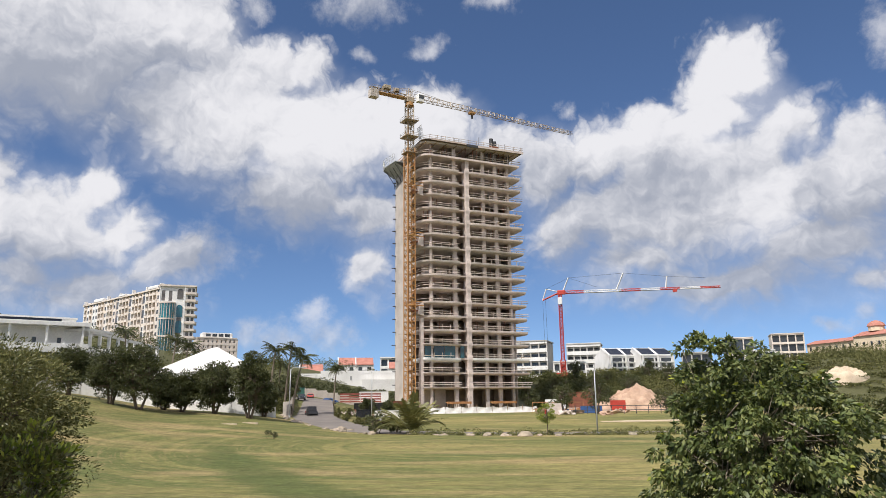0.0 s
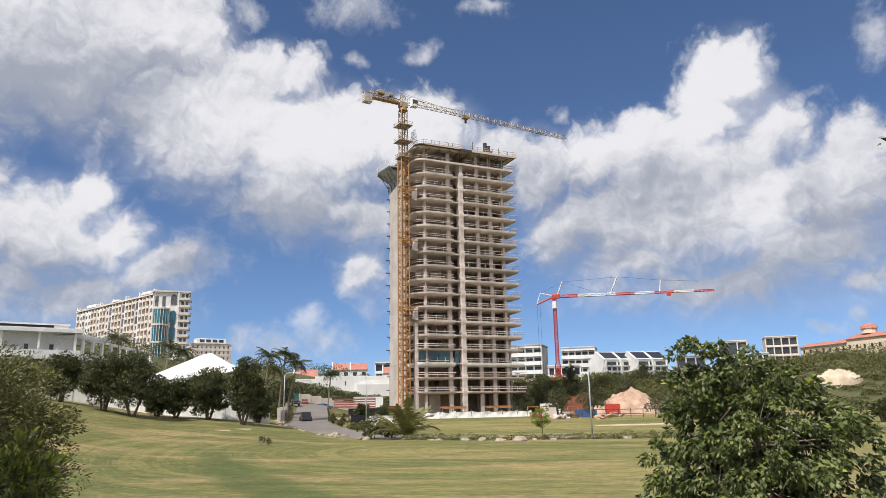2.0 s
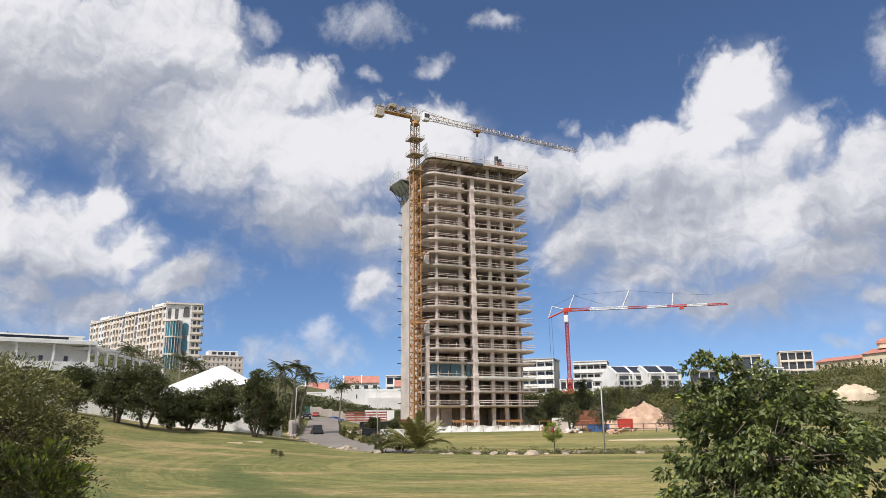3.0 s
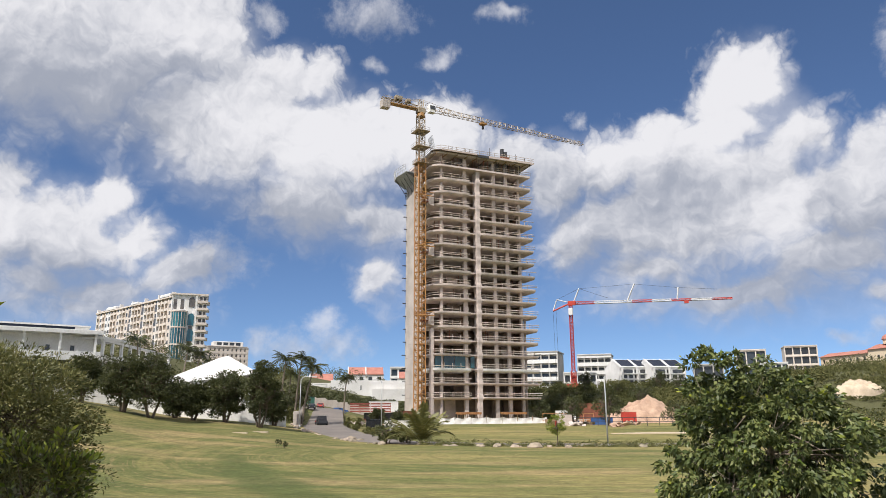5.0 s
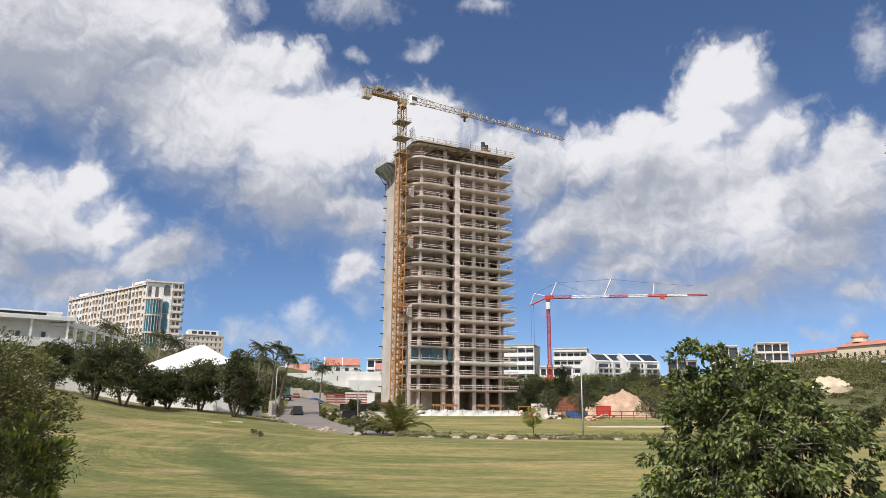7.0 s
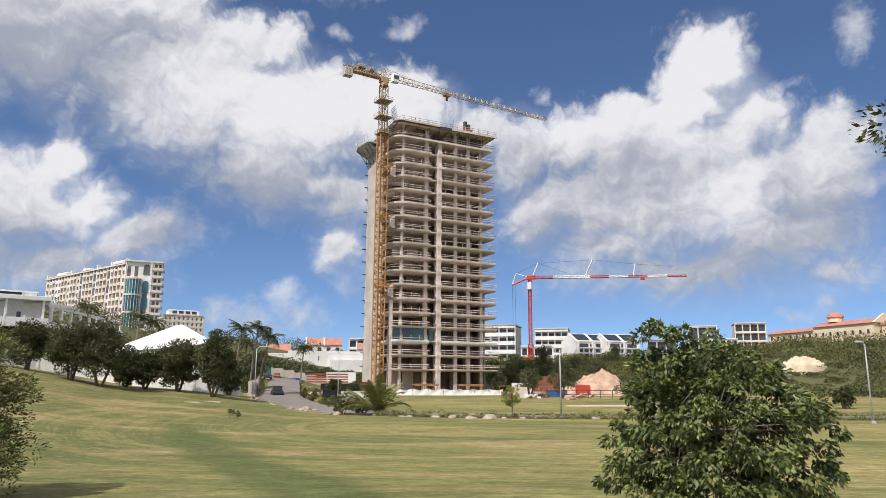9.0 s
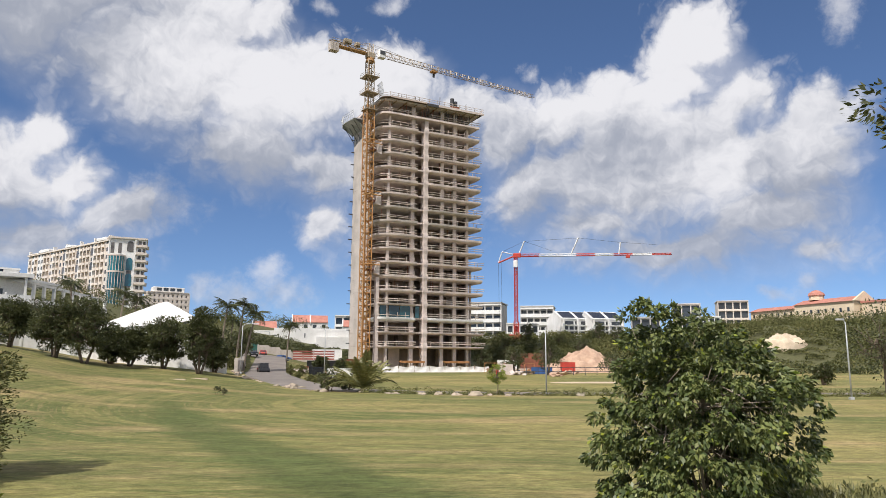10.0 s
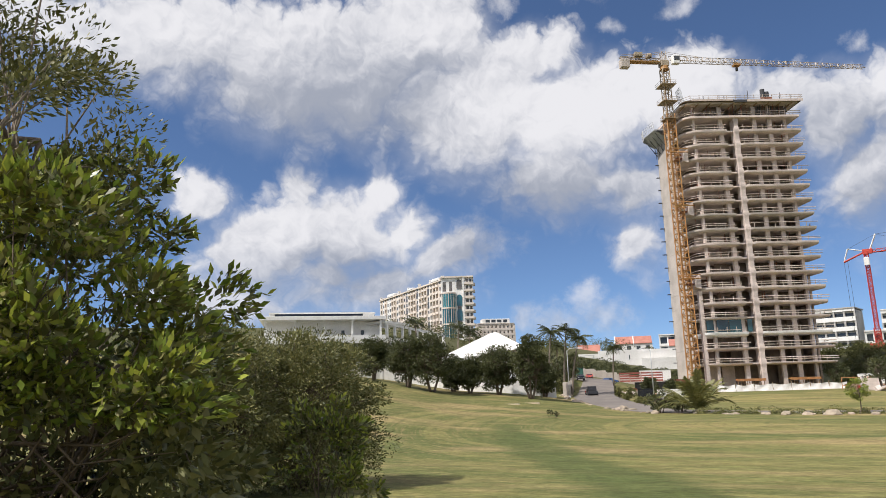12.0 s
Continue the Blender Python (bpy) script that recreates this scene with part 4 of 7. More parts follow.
# ---- plants ----
def leaf_mesh(name, mat, centres, normals, sizes, rng, aspect=0.42, droop=0.5):
    """Many folded pointed leaves, one at each centre."""
    n = len(centres)
    c, nrm, s = np.asarray(centres), np.asarray(normals), np.asarray(sizes)[:, None]
    d = nrm + rng.normal(0, 0.55, (n, 3))
    d[:, 2] -= droop
    d /= np.linalg.norm(d, axis=1)[:, None] + 1e-9
    w = np.cross(d, rng.normal(0, 1, (n, 3)) + np.array([0, 0, 0.9]))
    w /= np.linalg.norm(w, axis=1)[:, None] + 1e-9
    up = np.cross(w, d)
    a, b = c - d * s * 0.5, c + d * s * 0.5
    mid = c + up * s * -0.06
    l, r = mid + w * s * aspect * 0.5 + up * s * 0.07 - d * s * 0.05, mid - w * s * aspect * 0.5 + up * s * 0.07 - d * s * 0.05
    v = np.stack([a, l, b, r], 1).reshape(-1, 3)
    k = np.arange(n) * 4
    tris = np.stack([np.stack([k, k + 2, k + 1], 1), np.stack([k, k + 3, k + 2], 1)], 1).reshape(-1, 3)
    me = bpy.data.meshes.new(name)
    me.vertices.add(len(v))
    me.vertices.foreach_set("co", v.astype(np.float32).ravel())
    me.loops.add(tris.size)
    me.loops.foreach_set("vertex_index", tris.astype(np.int32).ravel())
    me.polygons.add(len(tris))
    me.polygons.foreach_set("loop_start", np.arange(0, tris.size, 3, dtype=np.int32))
    me.materials.append(mat)
    me.update(calc_edges=True)
    return me


def plant(name, at, label, category, tall, wide, leaf, count, mat, seed, bark=BARK, trunks=1, trunk_r=0.12, low=0.2, clumps=26, clump_r=0.28, droop=0.5, group="", deep=None, aspect=0.42, lean=(0, 0), crown_shape=1.0, flat=1.0, peak=0.0, young=0.16, bright_from=0.0, outline=None):
    """A tree or shrub: tapered stems, limbs to every clump, and a crown of leaf clumps with gaps. low: where the crown begins, as a share of the height."""
    rng = np.random.default_rng(seed)
    x, y = at
    top = thing(name, pose(x, y, ground_z(x, y) - 0.05), label, category, group)
    mid = np.array([lean[0], lean[1], tall * (1 + low) / 2])
    half = np.array([wide / 2, wide / 2 * flat, tall * (1 - low) / 2])
    pts = []
    while len(pts) < clumps:
        p = rng.uniform(-1, 1, 3)
        r = np.linalg.norm(p)
        if outline(*p) if outline else 0.35 < r < 1.0 - clump_r * 0.35:
            q = p * half * np.array([1.0 - 0.25 * max(p[2], 0) * crown_shape] * 2 + [1.0])
            q[0] += peak * max(p[2], 0.0)
            pts.append(mid + q * rng.uniform(0.84, 1.06))
    pts = np.array(pts)
    stems = []
    for k in range(trunks):
        a = 2 * math.pi * k / max(trunks, 1) + rng.uniform(0, 1)
        s = 0.0 if trunks == 1 else wide * 0.07
        foot = Vector((math.cos(a) * s * 0.5, math.sin(a) * s * 0.5, 0))
        head = Vector((math.cos(a) * s * 3.0 + lean[0], math.sin(a) * s * 3.0 + lean[1], tall * (low + (1 - low) * 0.55)))
        bend = foot.lerp(head, 0.5) + Vector((*rng.normal(0, wide * 0.03, 2), 0))
        path = bezier([tuple(foot), tuple(bend), tuple(head)], 4)
        stems.append(path)
        part("trunk", Geo().tube(path, [trunk_r * (1.15 - 0.75 * i / (len(path) - 1)) for i in range(len(path))], 8), bark, top, smooth=True)
    g = Geo()
    for p in pts[:140]:
        path = stems[rng.integers(len(stems))]
        start = Vector(path[min(len(path) - 1, int(len(path) * rng.uniform(0.45, 0.98)))])
        end = Vector(p)
        m = start.lerp(end, 0.55) + Vector(rng.normal(0, wide * 0.025, 3)) - Vector((0, 0, 0.03 * tall))
        g.tube([start, m, end], [trunk_r * 0.42, trunk_r * 0.26, trunk_r * 0.10], 5)
    part("branchwork", g, bark, top, smooth=True)
    per = max(1, count // clumps)
    cs, ns = [], []
    rr = clump_r * wide * 0.5
    for p in pts:
        o = rng.normal(0, 1, (per, 3))
        o /= np.linalg.norm(o, axis=1)[:, None]
        rad = rng.uniform(0.35, 1.0, (per, 1)) ** 0.6 * rr * rng.uniform(0.7, 1.25)
        o2 = o * rad * np.array([1, 1, 0.72])
        cs.append(p + o2)
        ns.append(o + (p - mid) / (np.linalg.norm(p - mid) + 1e-6) * 0.7 + np.array([0, 0, 0.25]))
    cs, ns = np.concatenate(cs), np.concatenate(ns)
    keep = cs[:, 2] > 0.06
    cs, ns = cs[keep], ns[keep]
    sizes = leaf * rng.uniform(0.65, 1.25, len(cs))
    part("crown", leaf_mesh("crown", mat, cs, ns, sizes, rng, aspect, droop), None, top)
    # second leaf set above a given height: young growth, or sunlight put into colour
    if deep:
        sub = (rng.random(len(cs)) < young) & (cs[:, 2] > tall * bright_from)
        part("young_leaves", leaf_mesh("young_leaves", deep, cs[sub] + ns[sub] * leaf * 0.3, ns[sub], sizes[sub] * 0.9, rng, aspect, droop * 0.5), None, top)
    return top


def polar(az, d):
    return (-d * math.sin(radians(az)), d * math.cos(radians(az)))


def frond_mesh(name, length, sag, width, mat, seed, pairs=26):
    rng = random.Random(seed)
    g = Geo()
    path = []
    for i in range(9):
        t = i / 8
        path.append((length * t * (1 - 0.18 * t * t), 0, length * (0.32 * t - sag * t * t)))
    g.tube(path, [0.035 * (1 - 0.85 * i / 8) * length / 3 for i in range(9)], 4)
    for i in range(2, pairs):
        t = i / pairs
        k = t * 8
        a, b = Vector(path[int(k)]), Vector(path[min(8, int(k) + 1)])
        p = a.lerp(b, k - int(k))
        w = width * math.sin(math.pi * min(1, 0.12 + t * 0.9)) * rng.uniform(0.8, 1.1)
        for s in (-1, 1):
            tip = p + Vector((w * 0.55, s * w, -w * rng.uniform(0.25, 0.75)))
            q = p + Vector((length / pairs * 0.85, 0, 0))
            g.add([p, q, tip], [(0, 1, 2)])
    return g.mesh(name, mat)


def palm(at, label, tall, frond_len, count, seed, lean=(0.4, 0.0), trunk_r=0.16, sag=0.6, wind=0.0, group="", category="palm tree", bark=PALE_BARK):
    rng = random.Random(seed)
    x, y = at
    top = thing("palm_tree", pose(x, y, ground_z(x, y) - 0.05), label, category, group)
    path = bezier([(0, 0, 0), (lean[0] * 0.35, lean[1] * 0.35, tall * 0.5), (lean[0], lean[1], tall)], 5)
    part("trunk", Geo().tube(path, [trunk_r * (1.25 - 0.55 * i / (len(path) - 1)) for i in range(len(path))], 8), bark, top, smooth=True)
    meshes = [frond_mesh("frond", frond_len * s, sag * q, frond_len * (0.17 if tall < 1.5 else 0.24), LEAF_PALM if tall < 1.5 else LEAF_DARK, seed + i) for i, (s, q) in enumerate(((1.0, 0.7), (0.9, 1.0), (1.05, 0.45)))]
    for i in range(count):
        f = part("frond", meshes[i % 3], None, top)
        turn = 360 * i / count + rng.uniform(-14, 14)
        tilt = rng.uniform(*((-78, -14) if tall < 1.5 else (-38, 30)))
        f.matrix_basis = Matrix.Translation((lean[0], lean[1], tall)) @ pose(0, 0, 0, 0, 0, turn) @ pose(0, 0, 0, 0, tilt, 0)
        if wind:
            f.matrix_basis = Matrix.Translation((lean[0], lean[1], tall)) @ pose(0, 0, 0, 0, wind, 0) @ pose(0, 0, 0, 0, 0, turn) @ pose(0, 0, 0, 0, tilt, 0)
    return top


# the broad-leaved tree on the lawn
def lopsided(x, y, z):
    """Twin heads over one side, the crown falling away to the other, fullest near the ground."""
    lo = max(-1.0, -0.60 - 0.27 * (1.0 - z))
    hi = 0.88 - 1.42 * max(0.0, z - 0.20) - 0.4 * max(0.0, -0.5 - z)
    half, mid = (hi - lo) / 2, (hi + lo) / 2
    rho = math.hypot((x - mid) / half, y / max(0.45, half))
    return 0.25 < rho < 1.0 and not (z > 0.70 and abs(x + 0.36) < 0.045)


plant("broadleaf_tree", polar(-23.7, 14.3), "bushy many-stemmed tree with glossy drooping leaves on the lawn", "tree", 4.3, 4.4, 0.115, 44000, LEAF_DEEP, 11, bark=PALE_BARK, trunks=7, trunk_r=0.036, low=-0.02, clumps=480, clump_r=0.095, droop=1.2, deep=LEAF_BRIGHT, aspect=0.5, crown_shape=0.0, young=0.04, outline=lopsided)
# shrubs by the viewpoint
# brighter leaves over the upper half stand in for sunlight on its top
plant("sea_grape_shrub", polar(52.2, 7.4), "dense shrub with glossy leaves, coloured bright yellow-green above as if sunlit", "shrub", 5.25, 4.6, 0.15, 15000, LEAF_OLIVE, 21, trunks=5, trunk_r=0.04, low=0.02, clumps=140, clump_r=0.17, droop=0.15, deep=LEAF_BRIGHT, young=1.0, bright_from=0.46, crown_shape=0.2)
plant("bright_shrub", polar(31.0, 9.0), "slender young shrub with bright yellow-green leaves", "shrub", 3.0, 1.5, 0.10, 1500, LEAF_OLIVE, 28, trunks=3, trunk_r=0.016, low=0.05, clumps=26, clump_r=0.22, droop=0.25, deep=LEAF_BRIGHT, young=0.75, bright_from=0.25, group="bright young shrubs")
plant("bright_shrub", polar(29.3, 8.4), "slender young shrub with bright yellow-green leaves", "shrub", 2.2, 0.9, 0.09, 560, LEAF_OLIVE, 29, trunks=2, trunk_r=0.014, low=0.1, clumps=13, clump_r=0.28, droop=0.25, deep=LEAF_BRIGHT, young=0.8, bright_from=0.2, group="bright young shrubs")
plant("olive_shrub", polar(33.4, 23.6), "large rounded olive-green shrub at the edge of the lawn", "shrub", 5.5, 6.2, 0.115, 52000, LEAF_OLIVE, 22, trunks=5, trunk_r=0.06, low=0.0, clumps=230, clump_r=0.16, droop=0.2, deep=LEAF_PALM, aspect=0.36)
plant("olive_shrub", polar(42.0, 20.0), "large rounded olive-green shrub beside another shrub", "shrub", 5.3, 5.8, 0.115, 32000, LEAF_OLIVE, 23, trunks=5, trunk_r=0.05, low=0.0, clumps=180, clump_r=0.17, droop=0.2, deep=LEAF_PALM, aspect=0.36)
plant("olive_shrub", polar(32.6, 22.8), "low spreading olive-green skirt of shrub on the lawn's edge", "shrub", 3.2, 5.6, 0.11, 20000, LEAF_OLIVE, 26, trunks=4, trunk_r=0.04, low=-0.25, clumps=110, clump_r=0.2, droop=0.2, aspect=0.36)
plant("olive_shrub", polar(39.4, 20.6), "tall olive-green shrub filling the gap between others", "shrub", 5.4, 5.0, 0.11, 17000, LEAF_OLIVE, 27, trunks=4, trunk_r=0.04, low=-0.1, clumps=110, clump_r=0.2, droop=0.2, aspect=0.36)
plant("acacia_tree", polar(60.5, 8.6), "tall thin-leaved tree with grey bare twigs", "tree", 8.4, 5.2, 0.10, 27000, LEAF_OLIVE, 24, trunks=3, trunk_r=0.08, low=0.25, clumps=170, clump_r=0.17, droop=0.1, bark=PALE_BARK, aspect=0.34)
plant("shade_tree", polar(-46.9, 10.2), "spreading tree with small dark leaves and a hanging branch", "tree", 8.2, 4.4, 0.11, 11000, LEAF_DARK, 25, trunks=1, trunk_r=0.14, low=0.38, clumps=80, clump_r=0.17, droop=0.5)
# trees in front of the white boundary wall
for az, d, tall, wide, seed in ((27.9, 106, 6.6, 5.6, 31), (25.1, 101, 8.0, 6.4, 32), (23.2, 100, 9.0, 7.8, 33), (20.2, 106, 5.8, 5.6, 34), (21.5, 107, 5.2, 5.0, 40), (17.9, 105, 7.8, 7.0, 35), (15.3, 101, 9.2, 5.8, 36), (14.2, 110, 5.2, 4.6, 37), (30.6, 108, 5.6, 5.8, 38)):
    plant("boundary_tree", polar(az, d), "round-headed dark green tree on the lawn by the white wall", "tree", tall, wide, 0.33, 12000, LEAF_DARK, seed, trunks=3 if wide > 5 else 2, trunk_r=0.17, low=0.06, clumps=120, clump_r=0.25, crown_shape=0.3, group="trees along the boundary wall", flat=0.85)


# ---- buildings round about ----
def place_at(az, d, turn=0.0, lift=0.0):
    """A pose on the ground at a bearing and distance, whose front (local -y) looks back along the bearing, then turned."""
    x, y = polar(az, d)
    return pose(x, y, ground_z(x, y) + lift, 0, 0, az + turn)


def storeys(top, w, d, h, floors, bays, wall, z0=0.0, x0=0.0, inset=1.0, pier=0.5, band=0.5, glass=GLASS_DARK, band_mat=None, arched=(), front=0.0, sill=0.9):
    """One facade block: a body, a band for each floor, piers, and a pane in every opening."""
    fh = h / floors
    part("wall", Geo().box(x0, x0 + w, front + inset, front + d, z0, z0 + h), wall, top)
    bw = w / bays
    pane = Geo().box(-bw / 2 + pier / 2 + 0.05, bw / 2 - pier / 2 - 0.05, -0.05, 0.0, sill, fh - band).mesh("window_pane", glass)
    for k in range(floors + 1):
        z = z0 + k * fh
        part("floor_band", Geo().box(x0 - 0.15, x0 + w + 0.15, front - 0.15, front + inset + 0.05, z - band * 0.5, z + (band * 0.5 if k else 0.2)), band_mat or wall, top)
        if k == floors:
            break
        part("parapet", Geo().box(x0 + 0.02, x0 + w - 0.02, front, front + 0.12, z + 0.2, z + sill * 0.95), band_mat or wall, top)
        for i in range(bays):
            p = part("window_pane", pane, None, top)
            p.location = (x0 + bw * (i + 0.5), front + inset - 0.02, z)
    for i in range(bays + 1):
        x = x0 + bw * i
        part("pier", Geo().box(x - pier / 2, x + pier / 2, front - 0.05, front + inset + 0.02, z0, z0 + h), wall, top)


def arch(g, x, y, z0, z1, w, thick):
    """A round-headed panel."""
    r = w / 2
    out = [(x - r, z0), (x + r, z0)] + [(x + r * math.cos(math.pi * k / 8), z1 - r + r * math.sin(math.pi * k / 8)) for k in range(9)]
    n = len(out)
    return g.add([(a, y, b) for a, b in out] + [(a, y + thick, b) for a, b in out], [tuple(range(n)), tuple(range(2 * n - 1, n - 1, -1))] + [(i, n + i, n + (i + 1) % n, (i + 1) % n) for i in range(n)])


def hotel():
    """Cream thirteen-storey hotel: a glazed bow on its end, and a long balconied flank."""
    xr, yr = polar(19.75, 380)
    base = 8.0
    top = thing("hotel", pose(xr, yr, base, 0, 0, 19.75), "cream twelve-storey hotel with arched windows and a teal glass bow", "building")
    H = 64.3 - base
    fl = 15
    fh = H / fl
    # end block, front to the viewer, local x from -17 to 0
    part("wall", Geo().box(-17, 0, 0.6, 26, 0, H), WHITE_PAINT, top)
    part("roof_slab", Geo().box(-17.6, 0.6, -0.4, 26.6, H, H + 0.8), CREAM, top)
    for k in range(4, fl):
        z = k * fh
        part("balcony", Geo().box(-4.6, 0.5, -1.0, 0.6, z - 0.2, z + 1.0), CREAM, top)
        pane = part("window_pane", Geo().box(-3.7, -2.3, 0.5, 0.58, z + 1.1, z + 3.0), GLASS_DULL, top)
        part("window_pane", Geo().box(-1.6, -0.4, 0.5, 0.58, z + 1.1, z + 3.0), GLASS_DULL, top)
        if k < fl - 3:
            part("window_pane", Geo().box(-8.4, -6.2, 0.5, 0.58, z + 0.7, z + 3.0), GLASS_DULL, top)
        part("side_balcony", Geo().box(0.0, 1.4, 3.0, 8.0, z - 0.2, z + 1.0), CREAM, top)
    for z0, z1, mat in ((H - 6.2, H - 1.0, GLASS_DULL), (H - 15.6, H - 9.4, GLASS_TEAL), (H - 23.6, H - 17.4, GLASS_TEAL)):
        part("arched_window", arch(Geo(), -7.3, 0.35, z0, z1, 2.9, 0.22), mat, top, "tall round-headed window")
    part("pier", Geo().box(-5.4, -4.7, -0.3, 0.6, 0, H), WHITE_PAINT, top)
    # glazed bow, in four tiers
    for z0, z1 in ((H - 16.4, H - 9.0), (H - 25.2, H - 17.2), (H - 34.0, H - 26.0), (H - 48.0, H - 34.6)):
        g = Geo().tube([(-13.2, 1.4, z0), (-13.2, 1.4, z1)], 3.9, 16)
        part("bow_window", g, GLASS_TEAL, top, "curved teal curtain glazing")
        part("bow_ring", Geo().tube([(-13.2, 1.4, z1), (-13.2, 1.4, z1 + 0.75)], 4.2, 16), CREAM, top)
        g = Geo()
        for k in range(9):
            a = radians(190 + 20 * k)
            g.box(-13.2 + 3.95 * math.cos(a) - 0.12, -13.2 + 3.95 * math.cos(a) + 0.12, 1.4 + 3.95 * math.sin(a) - 0.1, 1.4 + 3.95 * math.sin(a) + 0.1, z0, z1)
        tagged(part("mullions", g, CREAM, top), kind="stuff")
    for i in range(2):
        part("window_pane", Geo().box(-16.2 + i * 3.4, -14.6 + i * 3.4, 0.5, 0.58, H - 7.4, H - 2.2), GLASS_DULL, top)
    # long flank running back to the far left
    flank = part("flank_wing", Geo().box(-92, 0, 1.6, 18, 0, H - 1.5), CREAM, top)
    flank.matrix_basis = pose(-17, 0.8, 0, 0, 0, -61)
    bays = 24
    bw = 92 / bays
    open_pane = Geo().box(-1.0, 1.0, 1.52, 1.58, 0.6, 2.7).mesh("window_pane", GLASS_DULL)
    small_pane = Geo().box(-0.8, 0.8, -0.06, 0.0, 1.0, 2.9).mesh("window_pane", GLASS_DULL)
    for i in range(bays + 1):
        part("pier", Geo().box(-i * bw - 0.45, -i * bw + 0.45, -0.1, 1.65, 0, H - (1.8 if i % 4 else -1.4)), CREAM if i % 4 else WHITE_PAINT, flank)
    for i in range(bays):
        xm = -(i + 0.5) * bw
        closed = i % 4 == 0 or i in (13, 19, 22)
        if closed:
            part("bay_wall", Geo().box(xm - bw / 2 + 0.46, xm + bw / 2 - 0.46, 0.1, 1.595, 0, H - 1.6), CREAM if i < 17 else WHITE_PAINT, flank)
        for k in range(4, fl):
            z = k * fh
            if closed:
                p = part("window_pane", small_pane, None, flank)
                p.location = (xm, 0.09, z)
            else:
                p = part("window_pane", open_pane, None, flank)
                p.location = (xm, 0, z)
                part("balcony", Geo().box(xm - bw / 2 + 0.47, xm + bw / 2 - 0.47, -0.35, 1.5, z - 0.35, z + 0.95 if i % 2 else z + 0.75), CREAM, flank)
    part("cornice", Geo().box(-92.6, 0.2, -0.7, 18.4, H - 1.5, H - 0.7), CREAM, flank)
    for k in (5, 8, 11, 13):
        for i in (4, 8, 12):
            part("arched_window", arch(Geo(), -(i + 0.5) * bw, -0.02, k * fh + 0.3, k * fh + 4.4, 2.3, 0.11), GLASS_DULL, flank, "tall round-headed window")
    for xa, xb, hh in ((-92, -80, -0.9), (-78, -66, 0.3), (-46, -38, -0.3), (-12, -2, 0.2)):
        part("roof_pavilion", Geo().bevel_box(xa, xb, -0.9, 9, H - 0.7, H + hh + 0.6, 0.4), WHITE_PAINT if xa > -79 else CREAM, flank)


hotel()


def plain_block(name, az0, az1, d, top_el, label, floors, bays, wall, depth=14.0, base_drop=6.0, turn=0.0, roof=None, **kw):
    """A building that spans two bearings, with its roof at a given height over the horizon."""
    mid = (az0 + az1) / 2
    w = 2 * d * math.tan(radians(abs(az0 - az1) / 2)) / math.cos(radians(turn))
    x, y = polar(mid, d)
    z1 = 3.4 + d * math.tan(radians(top_el))
    z0 = ground_z(x, y) - base_drop
    top = thing(name, pose(x, y, z0, 0, 0, mid + turn) @ Matrix.Translation((-w / 2, 0, 0)), label, "building")
    storeys(top, w, depth, z1 - z0, floors, bays, wall, **kw)
    part("roof_slab", Geo().box(-0.3, w + 0.3, -0.4, depth + 0.3, z1 - z0 + 0.26, z1 - z0 + 0.7), roof or wall, top)
    return top, w, z1 - z0


bt, bw_, bh_ = plain_block("apartment_building", 19.4, 16.5, 430, 5.2, "grey-beige apartment block seen past the hotel", 8, 9, CREAM, turn=10, base_drop=2, pier=1.6, band=1.3)
part("penthouse", Geo().bevel_box(3, bw_ - 2, 2, 11, bh_ + 0.7, bh_ + 3.6, 0.2), WHITE_PAINT, bt)
for i in range(4):
    part("window_pane", Geo().box(5 + i * 3.6, 7.6 + i * 3.6, 1.9, 1.97, bh_ + 1.4, bh_ + 3.0), GLASS_DARK, bt)


